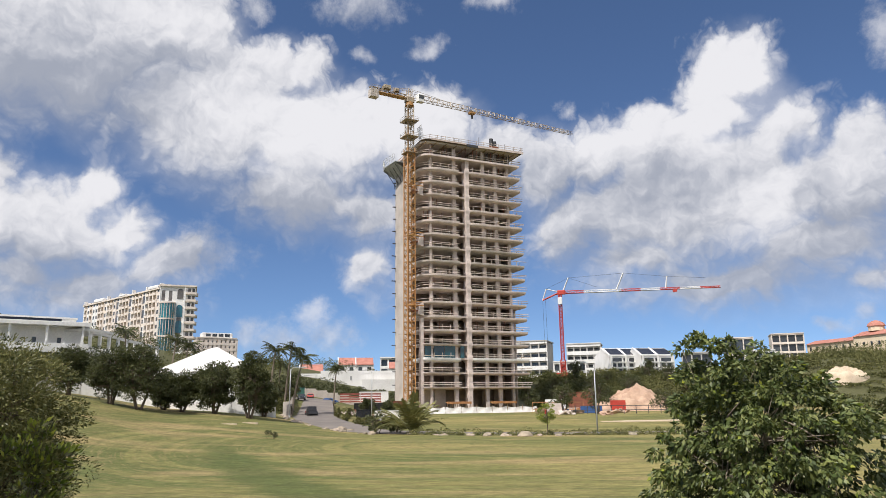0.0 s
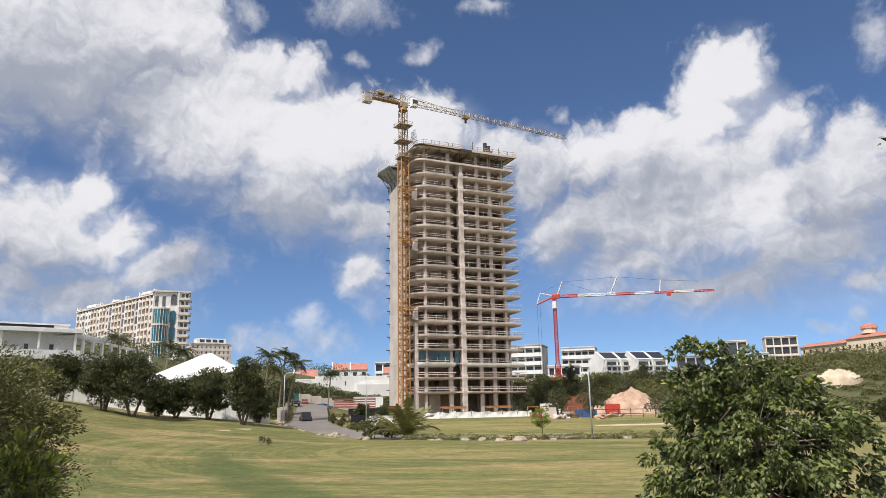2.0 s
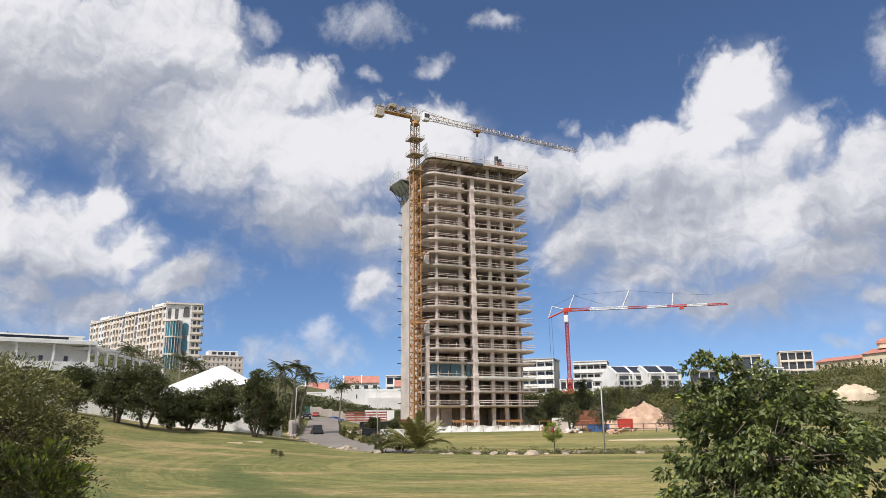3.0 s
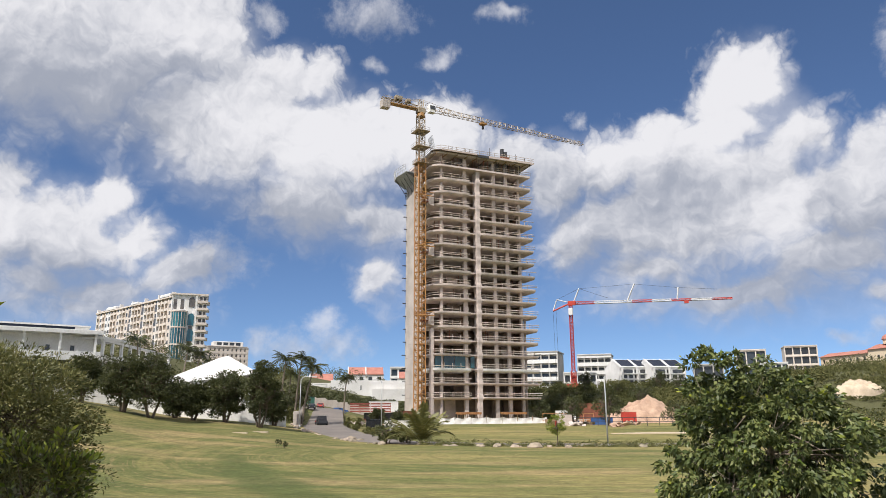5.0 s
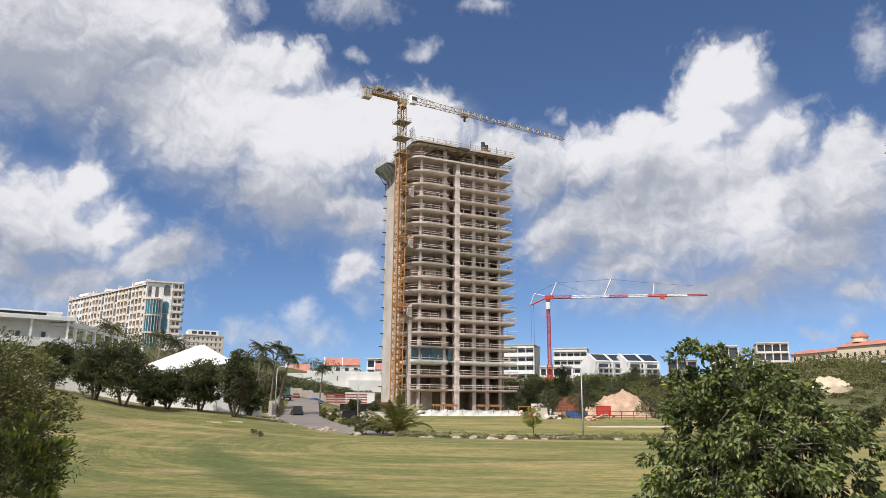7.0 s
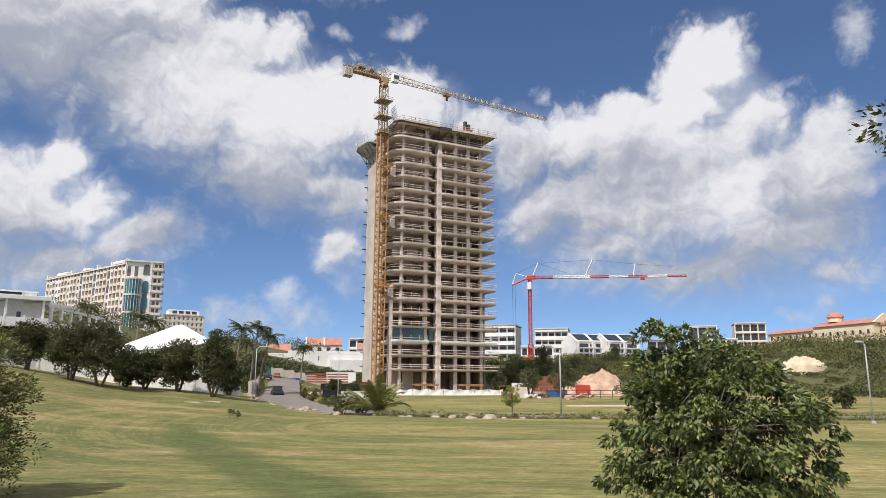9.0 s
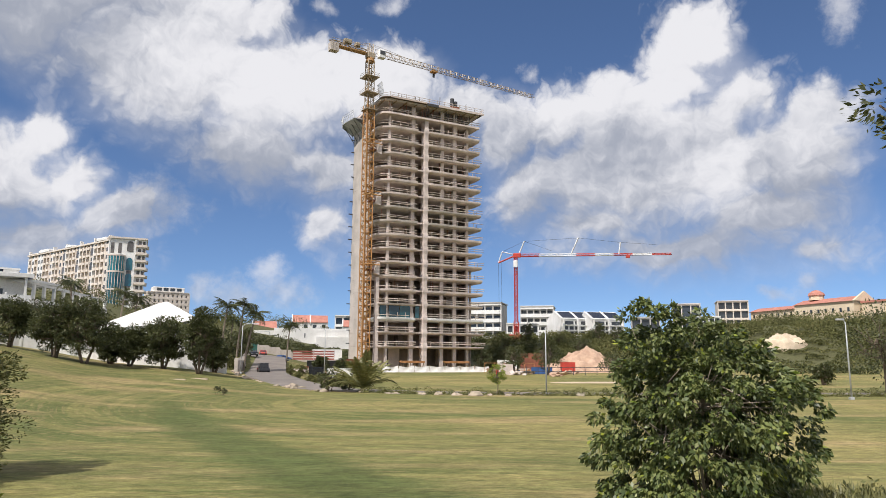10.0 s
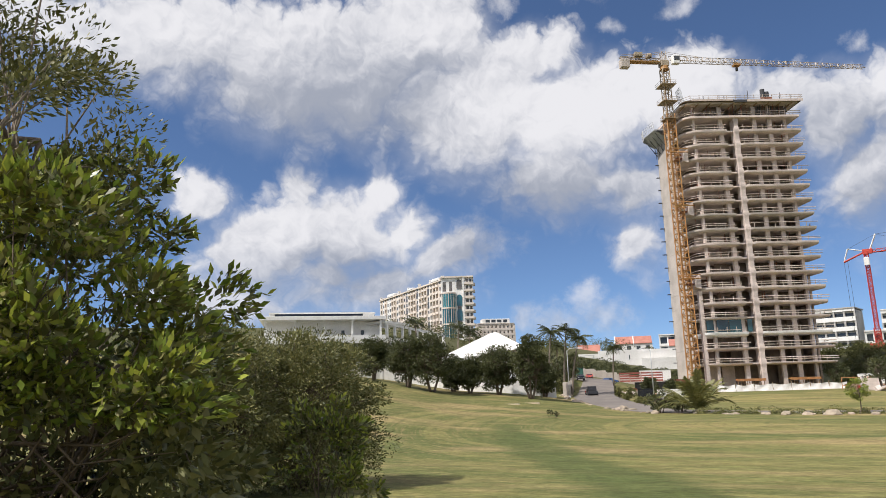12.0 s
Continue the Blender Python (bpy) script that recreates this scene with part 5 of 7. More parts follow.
def villa():
    """White flat-roofed two-storey villa with a colonnaded terrace."""
    x, y = polar(31.2, 150)
    z0 = 7.0
    top = thing("villa", pose(x, y, z0, 0, 0, 33), "white flat-roofed villa with colonnade and solar panels", "building")
    H = 12.2
    part("wall", Geo().box(-14, 10.6, 3.2, 14, 0, H - 0.4), WHITE_PAINT, top)
    part("roof_slab", Geo().bevel_box(-15, 11.4, -0.6, 15, H - 0.4, H + 0.35, 0.06), WHITE_PAINT, top)
    part("roof_upstand", Geo().bevel_box(-13, 9, 1.2, 12, H + 0.35, H + 1.0, 0.05), WHITE_PAINT, top)
    part("solar_panel", Geo().box(-12, 6.5, 1.0, 1.16, H + 0.38, H + 0.98), SOLAR, top, "dark strip of solar panels")
    part("roof_cap", Geo().box(-13.2, 9.2, 0.9, 12.2, H + 1.004, H + 1.3), WHITE_PAINT, top)
    part("terrace_slab", Geo().box(-15, 11.2, -0.4, 3.2, H - 5.4, H - 4.9), WHITE_PAINT, top)
    part("terrace_parapet", Geo().box(-15, 11.2, -0.4, -0.25, H - 4.9, H - 3.7), WHITE_PAINT, top)
    for i in range(5):
        part("post", Geo().box(-14 + 6.0 * i, -13.6 + 6.0 * i, -0.2, 0.2, H - 4.9, H - 0.4), WHITE_PAINT, top)
    for i in range(9):
        part("low_post", Geo().box(-14.6 + 3.1 * i, -14.35 + 3.1 * i, -0.45, -0.15, H - 4.9, H - 3.3), WHITE_PAINT, top)
    for xa in (-11.5, -6.0, 2.0, 6.2):
        part("window_pane", Geo().box(xa, xa + 0.7, 3.1, 3.18, H - 4.8, H - 2.4), GLASS_DARK, top)
    for xa in (-12, -4.5, 3):
        part("window_pane", Geo().box(xa, xa + 6, 3.08, 3.16, H - 9.6, H - 6.0), GLASS_DARK, top)
    part("lower_terrace", Geo().box(-15, 11, 0.2, 3.1, 0, H - 9.8), WHITE_PAINT, top)
    # colonnade stepping back on the right flank
    wing = part("side_wing", Geo().box(0, 26, 1.6, 9, 0, H - 5.2), WHITE_PAINT, top)
    wing.matrix_basis = pose(11.4, 0, 0, 0, 0, 50)
    part("wing_roof", Geo().box(-0.2, 9, -0.2, 9, H - 1.2, H - 0.7), WHITE_PAINT, wing)
    part("wing_beam", Geo().add([(0, 0, H - 1.5), (26, 0, H - 2.7), (26, 0.4, H - 2.7), (0, 0.4, H - 1.5), (0, 0, H - 1.0), (26, 0, H - 2.2), (26, 0.4, H - 2.2), (0, 0.4, H - 1.0)], [(3, 2, 1, 0), (4, 5, 6, 7), (0, 1, 5, 4), (1, 2, 6, 5), (2, 3, 7, 6), (3, 0, 4, 7)]), WHITE_PAINT, wing)
    for i in range(9):
        xx = 0.4 + 3.1 * i
        part("post", Geo().box(xx, xx + 0.5, 0, 0.5, 0, H - 1.4 - 0.14 * i), WHITE_PAINT, wing)
    part("wing_parapet", Geo().box(0, 26, -0.1, 0.1, H - 5.4, H - 4.2), WHITE_PAINT, wing)
    for i in range(7):
        part("window_pane", Geo().box(1.4 + 3.4 * i, 3.6 + 3.4 * i, 1.5, 1.58, H - 8.6, H - 6.2), GLASS_DARK, wing)


villa()


def boundary_wall():
    top = thing("boundary_wall", Matrix.Identity(4), "long white painted boundary wall with piers", "wall", kind="structure")
    az = 36.0
    prev = None
    while az > 12.4:
        d = 113 + 3.0 * math.sin(az * 0.3)
        x, y = polar(az, d)
        if prev is not None:
            px, py = prev
            z = min(ground_z(x, y), ground_z(px, py))
            zt = max(ground_z(x, y), ground_z(px, py)) + 2.35
            L, a = math.hypot(x - px, y - py), math.degrees(math.atan2(y - py, x - px))
            p = part("panel", Geo().box(0.15, L - 0.15, -0.1, 0.1, z - 0.2, zt), WHITE_PAINT, top)
            p.matrix_basis = pose(px, py, 0, 0, 0, a)
            q = part("pier", Geo().bevel_box(-0.18, 0.18, -0.18, 0.18, z - 0.2, zt + 0.12, 0.03), WHITE_PAINT, top)
            q.matrix_basis = pose(px, py, 0, 0, 0, a)
        prev = (x, y)
        az -= 1.75


boundary_wall()


def pavilion():
    """White marquee-like hall with a peaked roof."""
    x, y = polar(19.0, 140)
    z0 = ground_z(x, y)
    top = thing("white_hall", pose(x, y, z0, 0, 0, 22), "white hall with a tall peaked roof", "building")
    k = 140 * math.tan(radians(1))
    eave, apex = 3.4 + 140 * math.tan(radians(2.35)) - z0, 3.4 + 140 * math.tan(radians(4.75)) - z0
    part("wall", Geo().box(-8.5, 7.2, 0.6, 12, -2, eave - 0.45), WHITE_PAINT, top)
    roof = Geo().add([(-11.0, -0.4, eave - 0.4), (8.6, -0.4, eave + 2.2), (8.6, 13, eave + 2.2), (-11.0, 13, eave - 0.4), (3.0, 5.5, apex), (1.6, 6.6, apex - 0.3)], [(0, 1, 4), (1, 2, 4), (2, 5, 4), (2, 3, 5), (3, 0, 5), (0, 4, 5), (3, 2, 1, 0)])
    part("peaked_roof", roof, WHITE_PAINT, top, "white steep pyramid roof")
    part("lean_roof", Geo().add([(-11.0, -1.6, eave - 1.0), (1.6, -1.6, eave - 0.3), (1.6, 9, eave - 0.2), (-11.0, 9, eave - 1.0), (-5.0, 3.5, eave + 1.7), (-1.0, 3.8, eave + 2.3)], [(0, 1, 5, 4), (1, 2, 5), (2, 3, 4, 5), (3, 0, 4), (0, 3, 2, 1)]), WHITE_PAINT, top)
    for xa in (-6, -3.4, -0.6, 2.0, 4.6):
        part("window_pane", Geo().box(xa, xa + 1.5, 0.5, 0.58, eave - 1.6, eave - 0.6), GLASS_DARK, top)


pavilion()


def gable_house(name, m, w, d, h, rise, label, wall=WHITE_PAINT, roof=ROOF_RED, windows=3, gables=1, along=True):
    """A house with pitched roofs side by side; the eaves face front."""
    top = thing(name, m, label, "house")
    gw = w / gables
    for i in range(gables):
        x0 = i * gw
        part("wall", Geo().add([(x0, 0, -3), (x0 + gw, 0, -3), (x0 + gw, d, -3), (x0, d, -3), (x0, 0, h), (x0 + gw, 0, h), (x0 + gw, d, h), (x0, d, h), (x0, d / 2, h + rise), (x0 + gw, d / 2, h + rise)],
                               [(0, 1, 5, 4), (1, 2, 6, 9, 5), (2, 3, 7, 6), (3, 0, 4, 8, 7), (3, 2, 1, 0), (4, 5, 9, 8), (6, 7, 8, 9)]), wall, top)
        o = 0.35
        for s in (0, 1):
            ya, yb = (-o, d / 2) if s == 0 else (d + o, d / 2)
            za = h - o * rise / (d / 2)
            part("roof", Geo().add([(x0 + 0.05, ya, za + 0.1), (x0 + gw - 0.05, ya, za + 0.1), (x0 + gw - 0.05, yb, h + rise + 0.1), (x0 + 0.05, yb, h + rise + 0.1), (x0 + 0.05, ya, za + 0.3), (x0 + gw - 0.05, ya, za + 0.3), (x0 + gw - 0.05, yb, h + rise + 0.3), (x0 + 0.05, yb, h + rise + 0.3)],
                                   [(3, 2, 1, 0), (4, 5, 6, 7), (0, 1, 5, 4), (1, 2, 6, 5), (2, 3, 7, 6), (3, 0, 4, 7)]), roof, top)
        part("party_wall", Geo().add([(x0 - 0.15, -0.5, h - 0.6), (x0 + 0.2, -0.5, h - 0.6), (x0 + 0.2, d / 2, h + rise), (x0 - 0.15, d / 2, h + rise), (x0 - 0.15, -0.5, h + 0.25), (x0 + 0.2, -0.5, h + 0.25), (x0 + 0.2, d / 2, h + rise + 0.55), (x0 - 0.15, d / 2, h + rise + 0.55)],
                                     [(3, 2, 1, 0), (4, 5, 6, 7), (0, 1, 5, 4), (1, 2, 6, 5), (2, 3, 7, 6), (3, 0, 4, 7)]), wall, top)
        n = max(1, windows // gables)
        for k in range(n):
            xm = x0 + gw * (k + 0.5) / n
            part("window_pane", Geo().box(xm - 0.7, xm + 0.7, -0.06, -0.004, h - 2.4, h - 0.8), GLASS_DARK, top)
    return top


def at_el(az, d, el, turn=0.0):
    x, y = polar(az, d)
    return pose(x, y, 3.4 + d * math.tan(radians(el)), 0, 0, az + turn)


# white walls and red roofs beyond the site
def retail_building():
    top = thing("white_retail_building", at_el(9.2, 228, 1.25), "long plain white building with a railed roof terrace", "building")
    part("wall", Geo().box(-3.0, 21.5, 0, 14, -4, 6.0), WHITE_PAINT, top)
    part("wall", Geo().box(-10.0, -3.1, 1.2, 12, -4, 5.2), WHITE_PAINT, top)
    part("wall", Geo().box(10.0, 24.0, -2.4, -0.1, -4, 3.2), WHITE_PAINT, top)
    part("plinth_opening", Geo().box(-2.0, 9.5, -0.12, -0.004, -0.6, 0.5), DARK_STEEL, top)
    for i in range(17):
        part("baluster", Geo().box(10.2 + 0.82 * i, 10.34 + 0.82 * i, -2.3, -2.2, 3.2, 5.0), WHITE_PAINT, top)
    part("handrail", Geo().box(10.1, 24, -2.34, -2.18, 5.0, 5.15), WHITE_PAINT, top)
    part("small_window", Geo().box(6.4, 6.7, -0.06, -0.004, 3.0, 4.4), GLASS_DARK, top)
    part("frame_sign", Geo().bar((-9.4, 0.6, 0), (-8.2, 0.6, 4.6), 0.1).bar((-4.4, 0.6, 0), (-4.4, 0.6, 4.8), 0.1).bar((-8.2, 0.6, 4.6), (-4.4, 0.6, 4.8), 0.1), GREY_STEEL, top)


retail_building()
gable_house("red_roofed_house", at_el(8.6, 262, 2.35), 13, 10, 4.0, 2.6, "white house with twin red tile roofs", windows=4, gables=2)
gable_house("red_roofed_house", at_el(11.6, 245, 1.5), 8, 9, 4.5, 3.0, "white house with a red tile roof behind a wall", windows=2)
gable_house("red_roofed_house", at_el(4.6, 270, 2.2), 7, 9, 3.4, 2.4, "white house with red roof beside the tower", windows=2)
plain_block("white_block", 5.2, 3.4, 300, 3.7, "white flat-roofed block behind the tower", 4, 3, WHITE_PAINT)

# right of the tower
plain_block("grey_apartment_building", -5.6, -8.2, 290, 4.85, "grey apartment building with white balcony bands", 6, 4, GREY_RENDER, band_mat=WHITE_PAINT, band=1.4, turn=-12)
plain_block("white_apartment_building", -9.8, -12.4, 335, 4.55, "white apartment building with long balcony bands", 6, 5, GREY_RENDER, band_mat=WHITE_PAINT, band=1.7, turn=-5, glass=GLASS_DARK)
plain_block("white_apartment_building", -8.7, -11.2, 262, 3.15, "low white stepped apartment building", 3, 5, WHITE_PAINT)
for az, el, wide in ((-13.0, 2.45, 13.0), (-15.4, 2.4, 13.0)):
    ob = gable_house("terrace_house", at_el(az, 268, el, 26), wide, 12, 5.6, 2.9, "white three-storey terrace with solar panels on its roof", roof=WHITE_PAINT, windows=0, gables=2)
    for k in range(3):
        z = 0.1 + k * 1.95 - 0.5
        for i in range(5):
            part("window_pane", Geo().box(1.3 + i * 2.3, 2.9 + i * 2.3, -0.08, -0.004, z, z + 1.25), GLASS_DARK, ob)
        part("balcony", Geo().box(0.8, wide, -1.3, -0.1, z - 0.45, z - 0.2), WHITE_PAINT, ob)
    for i in range(3):
        part("balcony_pier", Geo().box(0.6 + i * wide / 2.2, 0.9 + i * wide / 2.2, -1.3, -0.1, -3, 5.4), WHITE_PAINT, ob)
    for i in range(2):
        x0 = 0.9 + i * wide / 2
        part("solar_panel", Geo().add([(x0, 0.2, 6.05), (x0 + wide / 2 - 1.2, 0.2, 6.05), (x0 + wide / 2 - 1.2, 5.4, 8.62), (x0, 5.4, 8.62), (x0, 0.2, 5.98), (x0 + wide / 2 - 1.2, 0.2, 5.98), (x0 + wide / 2 - 1.2, 5.4, 8.55), (x0, 5.4, 8.55)], [(0, 1, 2, 3), (7, 6, 5, 4), (0, 4, 5, 1), (1, 5, 6, 2), (2, 6, 7, 3), (3, 7, 4, 0)]), SOLAR, ob)
plain_block("grey_house", -18.5, -20.6, 300, 3.6, "grey house with a dark upper floor", 3, 3, GREY_RENDER)
plain_block("pink_apartment_building", -24.9, -27.0, 425, 4.75, "pale flat-roofed block on the hill", 5, 4, CREAM, turn=8)
plain_block("white_villa", -23.0, -25.0, 380, 3.6, "white villa with arches on the hillside", 3, 5, WHITE_PAINT)
plain_block("pale_house", -21.6, -23.6, 400, 4.6, "pale house on the hill", 3, 3, CREAM)


def long_building():
    """Ochre building with a red roof and a small dome on the hilltop."""
    x, y = polar(-27.1, 430)
    d = 430
    top = thing("ochre_long_building", pose(x, y, 24.0, 0, 0, -72), "long ochre building with red tile roof and small dome", "building")
    w, h = 64.0, 8.8
    part("wall", Geo().box(0, w, 0.4, 14, -5, h), SAND_RENDER, top)
    part("wall", Geo().box(w * 0.47, w + 0.1, 0.1, 14.2, -5, h + 1.6), SAND_RENDER, top)
    part("roof", Geo().add([(-0.5, -0.6, h), (w * 0.47, -0.6, h), (w * 0.47, 7, h + 2.4), (-0.5, 7, h + 2.4), (-0.5, 14.6, h), (w * 0.47, 14.6, h)], [(0, 1, 2, 3), (3, 2, 5, 4), (0, 3, 4), (1, 5, 2), (0, 4, 5, 1)]), ROOF_RED, top)
    part("roof", Geo().add([(w * 0.465, -0.8, h + 1.6), (w + 0.6, -0.8, h + 1.6), (w + 0.6, 7, h + 4.4), (w * 0.465, 7, h + 4.4), (w * 0.465, 14.8, h + 1.6), (w + 0.6, 14.8, h + 1.6)], [(0, 1, 2, 3), (3, 2, 5, 4), (0, 3, 4), (1, 5, 2), (0, 4, 5, 1)]), ROOF_RED, top)
    pane = Geo().box(-0.6, 0.6, 0, 0.06, 0, 2.0).mesh("window_pane", GLASS_DARK)
    for i in range(15):
        for z in (1.2, 5.4):
            if z < 2 and i % 3 == 0:
                continue
            p = part("window_pane", pane, None, top)
            p.location = (2.4 + i * 4.2, 0.02 if i > 6 else 0.32, z)
    part("lantern", Geo().tube([(38, 7, h + 4), (38, 7, h + 6.4)], 3.6, 12), SAND_RENDER, top)
    part("dome", Geo().tube([(38, 7, h + 6.4), (38, 7, h + 7.8), (38, 7, h + 8.9), (38, 7, h + 9.3)], [4.2, 3.5, 1.8, 0.3], 12), ROOF_RED, top, "low red dome")
    part("end_gable", Geo().add([(w, -0.8, h + 1.6), (w, 14.8, h + 1.6), (w, 7, h + 6.4), (w + 1.0, -0.8, h + 1.6), (w + 1.0, 14.8, h + 1.6), (w + 1.0, 7, h + 6.4)], [(0, 1, 2), (5, 4, 3), (0, 3, 4, 1), (1, 4, 5, 2), (2, 5, 3, 0)]), SAND_RENDER, top)
    part("wing", Geo().box(w + 1.1, w + 22, 4, 16, -5, h + 0.4), SAND_RENDER, top)
    part("wing_roof", Geo().box(w + 1.0, w + 23, 3.4, 16.6, h + 0.4, h + 1.4), ROOF_RED, top)


long_building()


# ---- the building site, road and verge ----
def stone(seed):
    rng = random.Random(seed)
    bm = bmesh.new()
    bmesh.ops.create_icosphere(bm, subdivisions=2, radius=1.0)
    for v in bm.verts:
        v.co *= 1 + 0.35 * noise.noise(v.co * 1.3 + Vector((seed * 3.1, 0, 0)))
        v.co.z = max(v.co.z * 0.75, -0.25)
        v.co.y *= rng.uniform(0.98, 1.02)
    me = bpy.data.meshes.new("boulder")
    bm.to_mesh(me)
    bm.free()
    me.materials.append(ROCK)
    return me


STONES = [stone(i) for i in range(5)]
rng = random.Random(9)


def boulder(x, y, s):
    ob = new("boulder", STONES[rng.randrange(5)])
    ob.matrix_world = pose(x, y, ground_z(x, y) + 0.05 * s, rng.uniform(-8, 8), rng.uniform(-8, 8), rng.uniform(0, 360)) @ Matrix.Diagonal((s * rng.uniform(0.9, 1.4), s, s * rng.uniform(0.7, 1.0), 1))
    return tagged(ob, "pale tan boulder lying along the road's edge", "boulder", "boulders along the road")


edge = [p for p in ROAD_LINE if p[1] < 125 and p[0] < 60]
for i in range(64):
    t = rng.random() ** 0.8
    x, y = edge[int(t * (len(edge) - 1))]
    nx = -1.0 if y > 100 else -0.3
    boulder(x + nx * 4.2 + rng.uniform(-1.0, 0.6), y - (4.4 if y < 100 else 1.5) + rng.uniform(-0.8, 0.8), rng.choice((0.14, 0.18, 0.22, 0.26, 0.32, 0.5)))
for az, d, s in ((-6.2, 79, 0.85), (-4.6, 80, 0.5), (-3.2, 80.5, 0.45), (8.2, 97, 0.7), (-8.8, 79, 0.4), (7.6, 96, 0.5)):
    boulder(*polar(az, d), s)

# far verge of the lane: grass bank plants, palm bush and shrubs
palm(polar(2.9, 86.5), "bushy young coconut palm with arching yellow-green fronds", 0.5, 5.6, 30, 51, lean=(0.1, 0), trunk_r=0.2, sag=0.62)
plant("verge_shrub", polar(5.4, 89), "dark rounded shrub beside the young palm", "shrub", 3.0, 3.6, 0.24, 2200, LEAF_DARK, 52, trunks=3, trunk_r=0.06, low=0.05, clumps=34, clump_r=0.3)
plant("verge_shrub", polar(4.0, 90), "dark rounded shrub beside the young palm", "shrub", 2.4, 3.0, 0.24, 1600, LEAF_DARK, 53, trunks=3, trunk_r=0.06, low=0.05, clumps=26, clump_r=0.3)
plant("young_tree", polar(-7.95, 83.5), "small light-green young tree on a thin stem", "tree", 3.7, 2.6, 0.17, 2600, LEAF_BRIGHT, 54, trunks=1, trunk_r=0.06, low=0.28, clumps=36, clump_r=0.26)
for az, d, tall, wide, mat, seed in ((7.9, 114, 1.8, 1.8, LEAF_PALM, 61), (6.9, 106, 1.5, 2.0, LEAF_PALM, 62), (8.5, 132, 2.4, 1.6, LEAF_PALM, 63), (6.2, 114, 1.2, 2.4, LEAF_PALM, 64), (7.6, 134, 2.0, 2.0, LEAF_OLIVE, 66), (14.4, 113, 3.6, 3.0, LEAF_DARK, 65)):
    plant("verge_shrub", polar(az, d), "straggling shrub on the rocky road bank", "shrub", tall, wide, 0.24, 1100, mat, seed, trunks=3, trunk_r=0.05, low=0.05, clumps=20, clump_r=0.32)
for az, d in ((13.4, 71), (13.9, 71.5)):
    plant("weed_tuft", polar(az, d), "dark weed tuft on the lawn", "weed", 0.9, 0.9, 0.14, 260, LEAF_DARK, 70 + int(az * 10), trunks=2, trunk_r=0.02, low=0.05, clumps=8, clump_r=0.4)


def scatter(name, label, category, spots, mat, leaf, seed, droop=0.3):
    """Undergrowth as one mass: spots are (x, y, radius, height, leaves)."""
    gen = np.random.default_rng(seed)
    cs, ns = [], []
    for x, y, r, h, n in spots:
        o = gen.normal(0, 1, (n, 3))
        o /= np.linalg.norm(o, axis=1)[:, None]
        o[:, 2] = np.abs(o[:, 2])
        q = o * gen.uniform(0.45, 1.0, (n, 1)) ** 0.5 * np.array([r, r, h])
        cs.append(q + np.array([x, y, ground_z(x, y)]))
        ns.append(o)
    cs, ns = np.concatenate(cs), np.concatenate(ns)
    ob = new(name, leaf_mesh(name, mat, cs, ns, leaf * gen.uniform(0.6, 1.3, len(cs)), gen, 0.6, droop))
    return tagged(ob, label, category, kind="stuff")


def edge_y(x):
    """The lane's middle, where it runs past the lawn."""
    return min(ROAD_LINE, key=lambda p: abs(p[0] - x))[1]


spots = []
for i in range(420):
    x = rng.uniform(-4, 62)
    spots.append((x, edge_y(x) + rng.choice((-4.5, -4.2, -3.9, 4.4)) + rng.uniform(-0.5, 0.5), rng.uniform(0.4, 1.3), rng.choice((0.15, 0.25, 0.35, 0.45, 0.65)), 70))
scatter("verge_plants", "low creeping green plants along the lane's verge", "undergrowth", spots, LEAF_OLIVE, 0.16, 81)
spots = []
for i in range(520):
    az, d = rng.uniform(-41, -7.5), rng.uniform(205, 330)
    h = rng.uniform(1.6, 5.2) * (0.5 if az > -22 else rng.choice((0.3, 0.45, 0.8)))
    spots.append((*polar(az, d), h * 1.1 + 0.5, h, int(40 + 18 * h)))
for i in range(60):
    az, d = rng.uniform(-41, -22), rng.uniform(185, 235)
    spots.append((*polar(az, d), rng.uniform(2, 4), rng.uniform(1.0, 3.2), 90))
for i in range(150):
    az, d = rng.uniform(3, 36), rng.uniform(165, 300)
    h = rng.uniform(3.0, 6.0)
    if az > 12.2 or d > 250:
        spots.append((*polar(az, d), h, h, 110))
for i in range(120):
    az, d = rng.uniform(-22, -6.5), rng.uniform(192, 225)
    spots.append((*polar(az, d), rng.uniform(2.0, 3.4), rng.uniform(1.2, 2.8), 100))
for i in range(90):
    az, d = rng.uniform(-24, -5.5), rng.uniform(215, 250)
    spots.append((*polar(az, d), rng.uniform(2.2, 3.8), rng.uniform(1.8, 3.6), 130))
for i in range(150):
    az, d = rng.uniform(9.5, 36), rng.uniform(124, 175)
    if az > 12.6:
        spots.append((*polar(az, d), rng.uniform(2, 3.5), rng.uniform(2.0, 4.2), 110))
for i in range(190):
    az, d = rng.uniform(-41, -23), rng.uniform(215, 340)
    h = rng.choice((0.8, 1.4, 2.2, 3.4, 5.2)) * rng.uniform(0.8, 1.2)
    spots.append((*polar(az, d), h * 1.2 + 0.6, h, int(40 + 22 * h)))
gap = lambda x, y: -31.8 < math.degrees(math.atan2(-x, y)) < -26.8 and y < 205
spots = [(x, y, r, min(h, 0.9) if gap(x, y) else h, int(n * 2.6)) for x, y, r, h, n in spots]
scatter("hillside_scrub", "dense dark green scrub and trees over the hillside", "scrub", spots, SCRUB, 0.50, 82)
spots = [(*polar(rng.uniform(3.6, 12.4), rng.uniform(201, 224)), rng.uniform(1.4, 3.0), rng.uniform(0.8, 2.4), 150) for i in range(110)]
